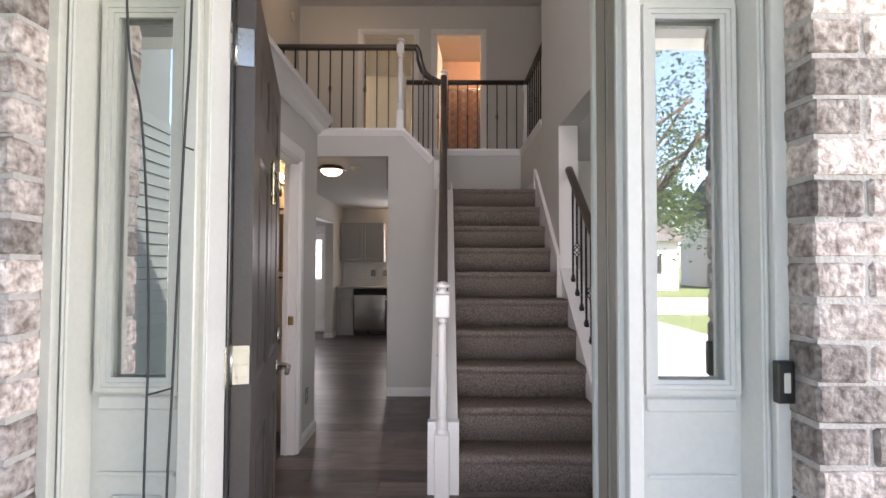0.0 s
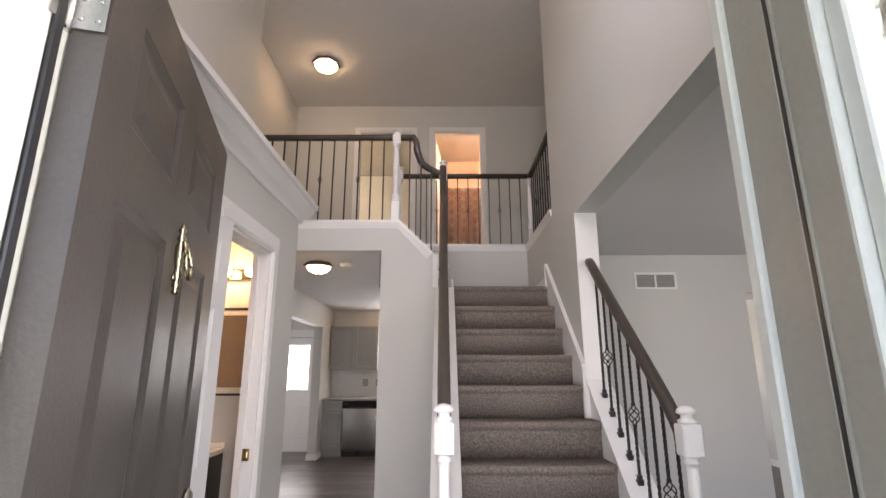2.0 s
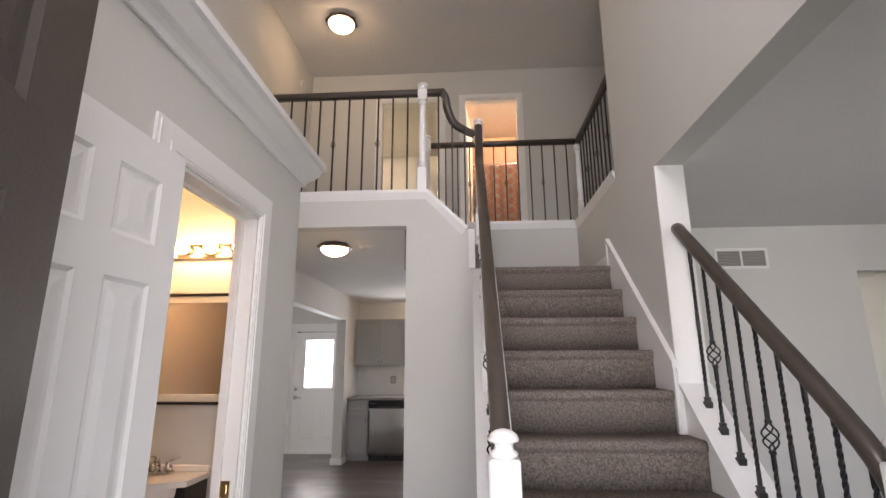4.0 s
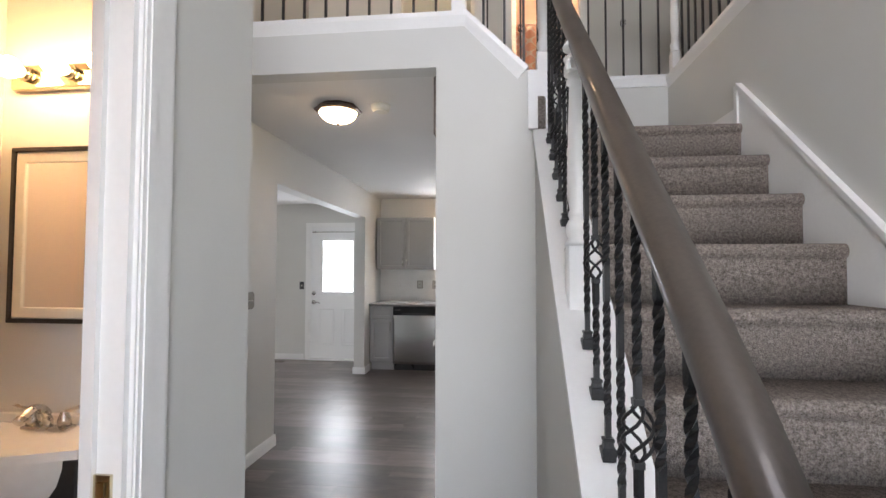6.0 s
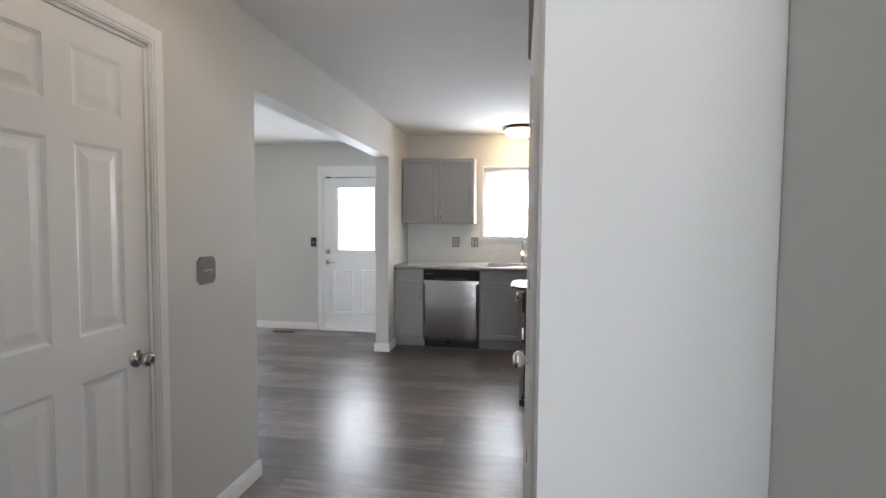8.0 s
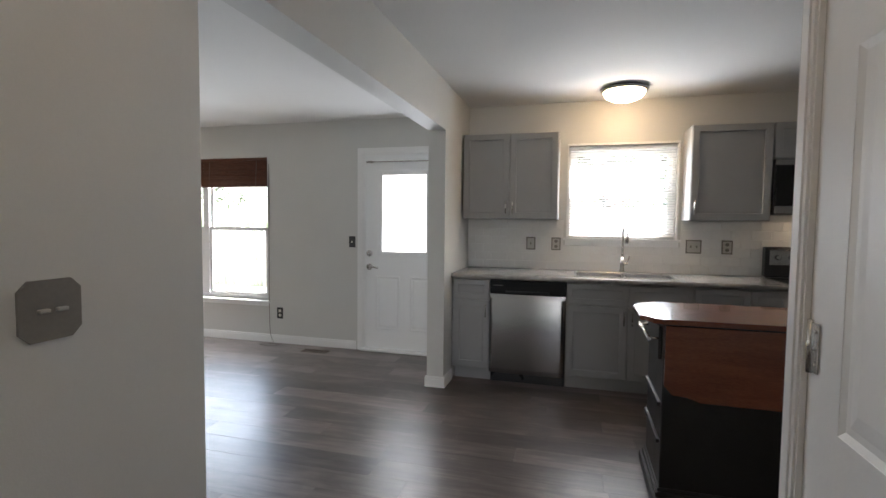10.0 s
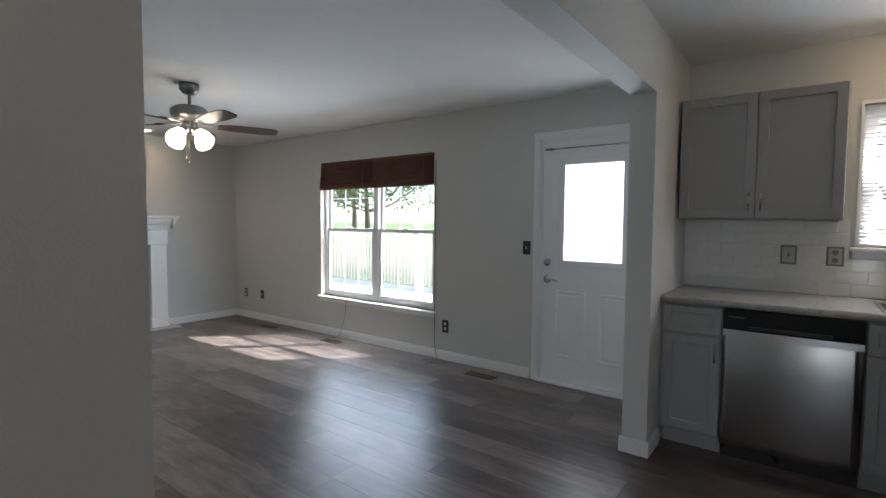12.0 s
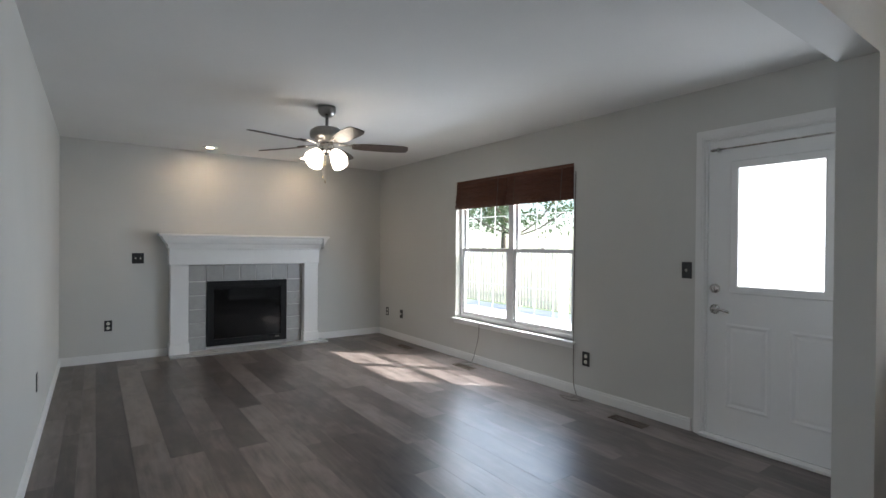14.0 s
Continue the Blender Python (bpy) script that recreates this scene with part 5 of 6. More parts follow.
def base_cabinet(x0, x1, drawers, doors, label, handles=True):
    c = thing("base_cabinet", label, "kitchen cabinet", group="base cabinets")
    part("body", boxes((x0, FY, 0.105, x1, BY, 0.875)), CABINET, c)
    part("toe_kick", boxes((x0, FY + 0.06, 0.0, x1, FY + 0.075, 0.105)), CABINET, c)
    w = (x1 - x0) / drawers
    for i in range(drawers):
        d = shaker(c, "drawer_front", x0 + i * w, x0 + (i + 1) * w, 0.70, 0.868, FY)
    w = (x1 - x0) / doors
    for i in range(doors):
        d = shaker(c, "cabinet_door", x0 + i * w, x0 + (i + 1) * w, 0.115, 0.695, FY)
        if handles:
            right = (i == 0) if doors == 2 else True
            pull(d, pose(x0 + (i + 1) * w - 0.03 if right else x0 + i * w + 0.03, FY - 0.02, 0.61))
    return c


base_cabinet(-1.745, -1.432, 1, 1, "narrow grey shaker base cabinet beside the dishwasher")
base_cabinet(-0.808, 0.125, 2, 2, "wide grey shaker sink base cabinet")
base_cabinet(0.125, 0.50, 1, 1, "grey shaker base cabinet with one drawer")
base_cabinet(0.50, 0.755, 1, 1, "narrow grey shaker base cabinet beside the range")
tagged(part("cabinet_filler", boxes((-1.76, FY + 0.004, 0.105, -1.745, BY, 0.875)), CABINET), "grey filler strip between cabinet and wall", "cabinet filler")

dw = thing("dishwasher", "stainless steel dishwasher with a black control panel", "dishwasher")
part("body", boxes((-1.428, FY + 0.01, 0.11, -0.812, BY - 0.05, 0.872)), BLACKPLATE, dw)
bm = bmesh.new()
sec = [(FY + 0.01, 0.09), (FY - 0.022, 0.093), (FY - 0.030, 0.13), (FY - 0.033, 0.45), (FY - 0.030, 0.72), (FY - 0.022, 0.755), (FY + 0.01, 0.757)]
rings = []
for i in range(17):  # the front bows outward across its width
    u = i / 8 - 1
    rings.append([bm.verts.new((-1.12 + 0.306 * u, y - (0.010 * (1 - u * u) if 0 < k < 6 else 0), z)) for k, (y, z) in enumerate(sec)])
for ra, rb in zip(rings, rings[1:]):
    for k in range(6):
        bm.faces.new((ra[k], ra[k + 1], rb[k + 1], rb[k])).smooth = k in (2, 3)
bm.faces.new(rings[0])
bm.faces.new(rings[-1])
bmesh.ops.recalc_face_normals(bm, faces=bm.faces)
part("door", bm, STEEL, dw, "brushed stainless door with a bowed front")
part("control_panel", boxes((-1.426, FY - 0.03, 0.762, -0.814, FY + 0.01, 0.868), bev=0.005, seg=2), FIREBLACK, dw, "black control panel")
part("pocket_handle", boxes((-1.30, FY - 0.034, 0.765, -0.94, FY - 0.029, 0.785), bev=0.002), BLACKPLATE, dw)
part("indicator", boxes((-1.40, FY - 0.0315, 0.825, -1.32, FY - 0.0295, 0.83)), GREYPLATE, dw)
part("toe_kick", boxes((-1.426, FY + 0.045, 0.0, -0.814, FY + 0.06, 0.11)), BLACKPLATE, dw)

ct = thing("countertop", "speckled grey laminate worktop with a rounded front edge", "worktop")
bm = bmesh.new()
SX0, SX1, SY0, SY1 = -0.735, 0.015, 9.24, 9.62
ring(bm, -1.757, 0.757, 9.13, BY, SX0, SX1, SY0, SY1, -0.915, -0.877)
bmesh.ops.rotate(bm, verts=bm.verts, cent=(0, 0, 0), matrix=Matrix.Rotation(radians(-90), 3, "X"))
for v in bm.verts:
    v.co = (v.co.x, -v.co.y if v.co.y < 0 else v.co.y, abs(v.co.z))
for v in bm.verts:
    v.co = (v.co.x, max(abs(v.co.y), abs(v.co.z)), min(abs(v.co.y), abs(v.co.z)))
bmesh.ops.recalc_face_normals(bm, faces=bm.faces)
part("slab", bm, COUNTER, ct)
part("front_edge", tube(bmesh.new(), [(-1.757, 9.132, 0.896), (0.757, 9.132, 0.896)], 0.0185, 10), COUNTER, ct, "rolled front edge")
sk = thing("kitchen_sink", "stainless double-bowl undermount sink", "sink")
for xa, xb in ((SX0, -0.37), (-0.35, SX1)):
    bm = boxes((xa, SY0, 0.70, xb, SY1, 0.912))
    bmesh.ops.delete(bm, geom=[f for f in bm.faces if f.calc_center_median().z > 0.9], context="FACES")
    bmesh.ops.bevel(bm, geom=[e for e in bm.edges if len(e.link_faces) == 2], offset=0.03, segments=3, affect="EDGES")
    bmesh.ops.solidify(bm, geom=bm.faces[:], thickness=0.004)
    part("bowl", bm, STEEL, sk)
part("rim", boxes((SX0 - 0.018, SY0 - 0.018, 0.9155, SX1 + 0.018, SY0, 0.921), (SX0 - 0.018, SY1, 0.9155, SX1 + 0.018, SY1 + 0.018, 0.921), (SX0 - 0.018, SY0, 0.9155, SX0, SY1, 0.921), (SX1, SY0, 0.9155, SX1 + 0.018, SY1, 0.921), (-0.372, SY0, 0.9, -0.348, SY1, 0.918), bev=0.002), STEEL, sk, "bright steel rim")
kf = thing("kitchen_faucet", "brushed nickel gooseneck pull-down faucet", "faucet", pose(-0.35, 9.69, 0.915))
bm = lathe(bmesh.new(), [(0.028, 0), (0.026, 0.012), (0.019, 0.03), (0.019, 0.14)], 16)
tube(bm, smooth_path([(0, 0, 0.12), (0, 0, 0.30), (0, -0.012, 0.375), (0.005, -0.05, 0.41), (0.015, -0.10, 0.405), (0.02, -0.135, 0.36), (0.022, -0.145, 0.33)], 6), 0.0115, 10)
part("neck", bm, NICKEL, kf)
part("spray_head", lathe(bmesh.new(), [(0.017, -0.07), (0.019, -0.06), (0.016, -0.02), (0.013, 0.0)], 14, pose(0.022, -0.147, 0.335, 12)), NICKEL, kf)
b2 = tube(bmesh.new(), [(0.015, 0, 0.085), (0.05, 0, 0.085)], 0.014, 12)
tube(b2, [(0.045, 0, 0.085), (0.055, -0.01, 0.13), (0.058, -0.015, 0.15)], 0.006, 8)
part("handle", b2, NICKEL, kf)


def upper_cabinet(x0, x1, z0, z1, doors, label, hand="mid"):
    c = thing("wall_cabinet", label, "kitchen cabinet", group="wall cabinets")
    y = 9.475
    part("body", boxes((x0, y, z0, x1, BY, z1)), CABINET, c)
    w = (x1 - x0) / doors
    for i in range(doors):
        d = shaker(c, "cabinet_door", x0 + i * w, x0 + (i + 1) * w, z0, z1, y)
        if hand == "left":
            pull(d, pose(x0 + 0.03, y - 0.02, z0 + 0.10))
        else:
            pull(d, pose(x0 + w + (-0.03 if i == 0 else 0.03), y - 0.02, z0 + 0.10))
    return c


upper_cabinet(-1.742, -0.905, 1.38, 2.13, 2, "grey shaker wall cabinet with two doors")
upper_cabinet(0.13, 0.705, 1.38, 2.14, 1, "grey shaker wall cabinet beside the window", "left")
upper_cabinet(0.71, 1.47, 1.86, 2.14, 2, "short grey shaker wall cabinet over the microwave")

mw = thing("microwave", "black and stainless over-range microwave", "microwave")
part("body", boxes((0.712, 9.44, 1.43, 1.468, BY, 1.855)), BLACKPLATE, mw)
part("door_glass", boxes((0.722, 9.428, 1.50, 1.26, 9.44, 1.80), bev=0.003), FIREGLASS, mw, "black glass door")
part("trim_strip", boxes((0.714, 9.424, 1.805, 1.466, 9.44, 1.852), (0.714, 9.424, 1.435, 1.466, 9.44, 1.495), bev=0.003), STEEL, mw, "stainless trim")
part("keypad", boxes((1.28, 9.428, 1.50, 1.46, 9.44, 1.80), bev=0.003), BLACKPLATE, mw)
part("task_lamp", boxes((0.95, 9.55, 1.424, 1.2, 9.62, 1.43)), RANGEGLOW, mw, "warm task lamp")

rg = thing("kitchen_range", "black and stainless electric range with four knobs", "range")
part("body", boxes((0.762, 9.17, 0.02, 1.52, BY, 0.90), bev=0.003), BLACKPLATE, rg)
part("cooktop", boxes((0.762, 9.13, 0.902, 1.52, 9.70, 0.918), bev=0.004), FIREGLASS, rg, "black glass cooktop")
part("backguard", boxes((0.762, 9.70, 0.918, 1.52, BY, 1.17), bev=0.012, seg=2), BLACKPLATE, rg)
part("control_strip", boxes((0.79, 9.692, 1.02, 1.49, 9.70, 1.145), bev=0.003), STEEL, rg, "stainless control strip")
for x in (0.85, 0.95, 1.34, 1.44):
    part("knob", lathe(bmesh.new(), [(0.022, 0), (0.020, 0.02), (0.016, 0.024)], 16, pose(x, 9.692, 1.085, 90)), STEEL, rg)
part("display", boxes((1.03, 9.689, 1.05, 1.26, 9.692, 1.12)), FIREGLASS, rg)
part("oven_door", boxes((0.77, 9.145, 0.22, 1.512, 9.17, 0.86), bev=0.005), STEEL, rg, "stainless oven door")
part("oven_window", boxes((0.86, 9.141, 0.36, 1.42, 9.146, 0.70)), FIREGLASS, rg)
part("oven_handle", tube(bmesh.new(), [(0.80, 9.10, 0.80), (1.48, 9.10, 0.80)], 0.012, 10), STEEL, rg)

for x0, x1, lab in ((-1.20, -1.11, "t"), (-0.97, -0.88, "o"), (0.17, 0.30, "d"), (0.45, 0.54, "o")):
    plate("light_switch" if lab in "td" else "wall_outlet", pose((x0 + x1) / 2, BY - 0.012, 1.155), GREYPLATE, "grey wall plate on the tiled backsplash", {"t": "toggle", "d": "double", "o": "outlet"}[lab], x1 - x0 - 0.005, 0.118)

# island with a hanging leaf
isl = thing("kitchen_island", "black kitchen island with a cherry top and a lowered drop leaf", "kitchen island")
IX0, IX1, IY0, IY1, IZ = -0.438, 0.80, 7.54, 8.10, 0.91
bm = bmesh.new()
poly = [(IX0 + b, IY0 + a) for a, b in ((0.0, 0.09), (0.018, 0.05), (0.05, 0.035), (0.075, 0.02), (0.09, 0.0))]
poly += [(IX0 + b, IY1 - a) for a, b in ((0.15, 0.0), (0.12, 0.02), (0.085, 0.03), (0.06, 0.055), (0.045, 0.09), (0.0, 0.12))]
poly += [(IX1, IY1), (IX1, IY0)]
prism(bm, poly, "z", IZ - 0.024, IZ)
bmesh.ops.bevel(bm, geom=[e for e in bm.edges if abs(e.verts[0].co.z - e.verts[1].co.z) < 1e-5], offset=0.005, segments=2, affect="EDGES")
part("tabletop", bm, CHERRY, isl, "glossy cherry wood top with shaped corners")
bm = bmesh.new()
leaf = [(-0.335, IZ - 0.03), (-0.335, 0.60), (-0.30, 0.56), (-0.24, 0.555), (-0.18, 0.535), (0.3, 0.53), (IX1 - 0.1, 0.535), (IX1 - 0.04, 0.57), (IX1 - 0.04, IZ - 0.03)]
prism(bm, leaf, "y", IY0 + 0.004, IY0 + 0.024)
part("drop_leaf", bm, CHERRY, isl, "hanging cherry drop leaf with shaped edge")
part("body", boxes((-0.335, IY0 + 0.05, 0.09, 0.74, IY1 - 0.05, IZ - 0.026), bev=0.004), BLACKWOOD, isl, "black painted cabinet body")
part("plinth", boxes((-0.365, IY0 + 0.02, 0.0, 0.77, IY1 - 0.02, 0.05), (-0.352, IY0 + 0.033, 0.05, 0.757, IY1 - 0.033, 0.075), (-0.343, IY0 + 0.042, 0.075, 0.748, IY1 - 0.042, 0.092), bev=0.006, seg=2), BLACKWOOD, isl, "moulded black plinth")
part("drawer_front", boxes((-0.352, IY0 + 0.09, 0.70, -0.335, IY1 - 0.09, 0.86), bev=0.004), BLACKWOOD, isl)
for z in (0.30, 0.48):
    part("open_shelf", boxes((-0.352, IY0 + 0.07, z, -0.335, IY1 - 0.07, z + 0.02), bev=0.003), BLACKWOOD, isl)
bm = tube(bmesh.new(), [(-0.395, IY0 + 0.08, 0.80), (-0.395, IY1 - 0.10, 0.80)], 0.009, 10)
for y in (IY0 + 0.10, IY1 - 0.12):
    tube(bm, [(-0.335, y, 0.80), (-0.395, y, 0.80)], 0.006, 8)
part("towel_bar", bm, NICKEL, isl, "nickel towel bar")


def sash_window(name, hole, label, mull, y=None, grids=(3, 2), sill=0.04):
    """A white vinyl window in its opening: frame, sashes, muntins, panes, stool and apron."""
    x0, x1, z0, z1 = hole
    y = y or BY
    t = thing(name, label, "window", kind="structure")
    yo = y + 0.07
    part("window_frame", framed(x0, x1, z0, z1, 0.035, yo - 0.01, yo + 0.06, 0.003), VINYL, t)
    n = mull + 1
    w = (x1 - x0 - 0.07 - 0.07 * mull) / n
    zm = z0 + (z1 - z0) * 0.5
    for i in range(n):
        a = x0 + 0.035 + i * (w + 0.07)
        if i:
            part("mullion", boxes((a - 0.07, yo - 0.01, z0 + 0.035, a, yo + 0.06, z1 - 0.035), bev=0.003), VINYL, t)
        for k, (za, zb, yy) in enumerate(((z0 + 0.035, zm + 0.02, yo), (zm - 0.02, z1 - 0.035, yo + 0.03))):
            s = part("sash", framed(a, a + w, za, zb, 0.037, yy, yy + 0.025, 0.002), VINYL, t)
            g = part("pane", boxes((a + 0.034, yy + 0.010, za + 0.039, a + w - 0.034, yy + 0.015, zb - 0.039)), PANE, s)
            g.visible_shadow = False
            gx, gz = grids
            bm = bmesh.new()
            for q in range(1, gx):
                x = a + 0.035 + (w - 0.07) * q / gx
                box(bm, x - 0.0045, yy + 0.016, za + 0.04, x + 0.0045, yy + 0.021, zb - 0.04)
            for q in range(1, gz):
                z = za + 0.04 + (zb - za - 0.08) * q / gz
                box(bm, a + 0.035, yy + 0.0165, z - 0.0045, a + w - 0.035, yy + 0.0205, z + 0.0045)
            part("muntins", bm, VINYL, s)
        part("latch", boxes((a + w / 2 - 0.03, yo - 0.004, zm + 0.02, a + w / 2 + 0.03, yo + 0.02, zm + 0.034), bev=0.004), VINYL, t)
    part("window_sill", boxes((x0 - 0.035, y - 0.035, z0 - 0.022, x1 + 0.035, y + 0.062, z0), bev=0.005, seg=2), TRIM, t, "white window stool")
    part("apron", boxes((x0 - 0.02, y - 0.012, z0 - 0.022 - sill, x1 + 0.02, y, z0 - 0.022), bev=0.003), TRIM, t)
    return t


w1 = sash_window("window_1", WIN_F, "double white vinyl window with grids above a white sill", 1)
w2 = sash_window("window_2", WIN_K, "white vinyl kitchen window over the sink", 0, grids=(3, 2), sill=0.046)
part("casing", boxes((WIN_K[0] - 0.012, BY - 0.012, WIN_K[2], WIN_K[0], BY, WIN_K[3] + 0.02), (WIN_K[1], BY - 0.012, WIN_K[2], WIN_K[1] + 0.012, BY, WIN_K[3] + 0.02), (WIN_K[0], BY - 0.012, WIN_K[3], WIN_K[1], BY, WIN_K[3] + 0.02)), TRIM, w2)
mb = thing("mini_blinds", "lowered white mini blinds in the kitchen window", "window blinds")
part("headrail", boxes((WIN_K[0] + 0.01, BY + 0.015, WIN_K[3] - 0.035, WIN_K[1] - 0.01, BY + 0.05, WIN_K[3] - 0.004), bev=0.003), VINYL, mb)
slat = bmesh.new()
prism(slat, [(0.0115, -0.0048), (0.0, 0.0012), (-0.0115, 0.0055), (-0.0117, 0.0049), (0.0, 0.0006), (0.0113, -0.0054)], "x", WIN_K[0] + 0.012, WIN_K[1] - 0.012)
slat_me = mesh_of("slat", slat, SLATVINYL)
for i in range(35):
    s = new("slat", slat_me)
    s.parent = mb
    s.matrix_basis = pose(0, BY + 0.033, WIN_K[2] + 0.03 + i * 0.0225)
part("bottom_rail", boxes((WIN_K[0] + 0.012, BY + 0.02, WIN_K[2] + 0.004, WIN_K[1] - 0.012, BY + 0.046, WIN_K[2] + 0.018), bev=0.002), VINYL, mb)
for x in (-0.62, -0.11):
    part("ladder_cord", tube(bmesh.new(), [(x, BY + 0.020, WIN_K[2] + 0.01), (x, BY + 0.020, WIN_K[3] - 0.02)], 0.001, 5), VINYL, mb)

# ---- family room ----
for xa, xb, seed in ((-5.715, -4.868, 3), (-4.862, -4.015, 8)):
    bs = thing("bamboo_shade", "raised reddish-brown woven bamboo roman shade", "window shade", group="bamboo shades")
    part("headrail", boxes((xa, BY + 0.004, 2.0, xb, BY + 0.04, 2.028), bev=0.003), BAMBOO, bs)
    # Opaque sheet added to block sun through the gaps.
    part("lining", boxes((xa + 0.004, BY + 0.022, 1.71, xb - 0.004, BY + 0.026, 2.0)), BAMBOO, bs, "added opaque backing that stops sun between the canes")
    rng = random.Random(seed)
    for k in range(5):
        bm = bmesh.new()
        z = 1.995 - k * 0.058
        for j in range(7):
            zz = z - j * 0.0085
            d = 0.012 * math.sin(math.pi * j / 6) + 0.006 * k
            tube(bm, [(xa + rng.uniform(0, 0.006), BY + 0.012 - d, zz + rng.uniform(-0.002, 0.002)), ((xa + xb) / 2, BY + 0.012 - d - rng.uniform(0, 0.003), zz + rng.uniform(-0.003, 0.003)), (xb - rng.uniform(0, 0.006), BY + 0.012 - d, zz + rng.uniform(-0.002, 0.002))], 0.0048, 5)
        part("fold", bm, BAMBOO, bs)
    for x in (xa + 0.12, xb - 0.12):
        part("stitch_cord", tube(bmesh.new(), [(x, BY - 0.03, 1.72), (x, BY - 0.012, 1.99)], 0.002, 5), PALECORD, bs)
for pts in ([(-5.26, 9.76, 0.44), (-5.262, 9.752, 0.30), (-5.30, 9.74, 0.14), (-5.34, 9.72, 0.02), (-5.44, 9.66, 0.008), (-5.32, 9.60, 0.008), (-5.25, 9.68, 0.008)],
            [(-3.985, 9.78, 1.95), (-3.985, 9.772, 0.9), (-3.98, 9.765, 0.25), (-3.95, 9.74, 0.09), (-3.90, 9.70, 0.010), (-4.02, 9.64, 0.008), (-3.88, 9.60, 0.008), (-3.80, 9.68, 0.008), (-3.95, 9.70, 0.010)]):
    co = thing("shade_cord", "thin grey shade cord trailing to the floor", "cord")
    part("strand", tube(bmesh.new(), smooth_path(pts, 6), 0.0036, 6), PALECORD, co)

fp = thing("fireplace", "white mantel fireplace with grey tile and black firebox", "fireplace", pose(-7.58, 7.92, 0, 0, 0, 90))
part("pilaster", boxes((-0.865, -0.13, 0.02, -0.68, 0, 1.05), (-0.875, -0.14, 0.02, -0.67, 0, 0.14), bev=0.004), TRIM, fp, "white wooden pilaster")
part("pilaster", boxes((0.68, -0.13, 0.02, 0.865, 0, 1.05), (0.67, -0.14, 0.02, 0.875, 0, 0.14), bev=0.004), TRIM, fp, "white wooden pilaster")
part("frieze", boxes((-0.88, -0.14, 1.045, 0.88, 0, 1.29), bev=0.004), TRIM, fp, "white frieze board")
bm = bmesh.new()
prof = [(0.0, 1.24), (-0.145, 1.24), (-0.155, 1.27), (-0.16, 1.285), (-0.185, 1.30), (-0.205, 1.34), (-0.21, 1.365), (-0.235, 1.37), (-0.24, 1.375), (-0.24, 1.40), (0.0, 1.40)]
prism(bm, prof, "x", -0.90, 0.90)
for s in (-1, 1):
    prism(bm, [(0.90 * s, 1.24), (0.905 * s, 1.285), (0.935 * s, 1.32), (0.96 * s, 1.37), (0.985 * s, 1.375), (0.985 * s, 1.40), (0.90 * s, 1.40)], "y", -0.24, 0.0)
part("mantel_shelf", bm, TRIM, fp, "white moulded mantel shelf")
bm = bmesh.new()
for i in range(60):
    box(bm, -0.87 + i * 0.0295, -0.152, 1.215, -0.87 + i * 0.0295 + 0.015, -0.14, 1.238)
part("dentil_strip", bm, TRIM, fp, "row of small dentils")
part("tile_bed", boxes((-0.68, -0.03, 0.02, -0.475, 0, 1.045), (0.475, -0.03, 0.02, 0.68, 0, 1.045), (-0.475, -0.03, 0.84, 0.475, 0, 1.045)), GROUT, fp, "grout bed")
tile_rows = []
for i in range(5):
    z0 = 0.025 + i * 0.163
    tile_rows += [(-0.676, z0, -0.479, z0 + 0.158), (0.479, z0, 0.676, z0 + 0.158)]
for i in range(7):
    x0 = -0.676 + i * 0.1935
    tile_rows.append((x0, 0.845, x0 + 0.1885, 1.04))
for x0, z0, x1, z1 in tile_rows:
    part("tile", boxes((x0, -0.038, z0, x1, -0.029, z1), bev=0.0025), TILEGREY, fp)
part("firebox_frame", framed(-0.475, 0.475, 0.06, 0.84, 0.077, -0.055, 0, 0.005), FIREBLACK, fp, "black metal firebox surround")
for z in (0.765, 0.80, 0.085):
    part("louver", boxes((-0.44, -0.062, z, 0.44, -0.055, z + 0.02), bev=0.002), FIREBLACK, fp)
part("fire_glass", boxes((-0.40, -0.030, 0.14, 0.40, -0.026, 0.74)), FIREGLASS, fp, "dark reflective glass")
part("firebox", boxes((-0.46, 0.0, 0.10, 0.46, 0.14, 0.82)), FIREBLACK, fp)
part("maker_plate", boxes((0.33, -0.0575, 0.105, 0.38, -0.0555, 0.12)), GREYPLATE, fp, "small pale maker plate")
part("hearth", boxes((-0.875, -0.26, 0.0, 0.965, -0.001, 0.02), bev=0.004), TILEGREY, fp, "pale flush hearth slab")

fan = thing("ceiling_fan", "pewter ceiling fan with five walnut blades and glowing glass shades", "ceiling fan", pose(-4.89, 7.86, FZ))
part("canopy", lathe(bmesh.new(), [(0.02, -0.085), (0.045, -0.075), (0.068, -0.05), (0.072, -0.02), (0.07, 0.0)], 24), PEWTER, fan)
part("downrod", lathe(bmesh.new(), [(0.012, -0.16), (0.012, -0.07)], 12), PEWTER, fan)
part("motor", lathe(bmesh.new(), [(0.06, -0.285), (0.085, -0.28), (0.10, -0.262), (0.128, -0.25), (0.135, -0.225), (0.13, -0.195), (0.10, -0.172), (0.045, -0.16), (0.02, -0.155)], 28), PEWTER, fan, "pewter motor housing")
part("light_hub", lathe(bmesh.new(), [(0.02, -0.385), (0.045, -0.375), (0.058, -0.35), (0.058, -0.315), (0.05, -0.285)], 20), NICKEL, fan)
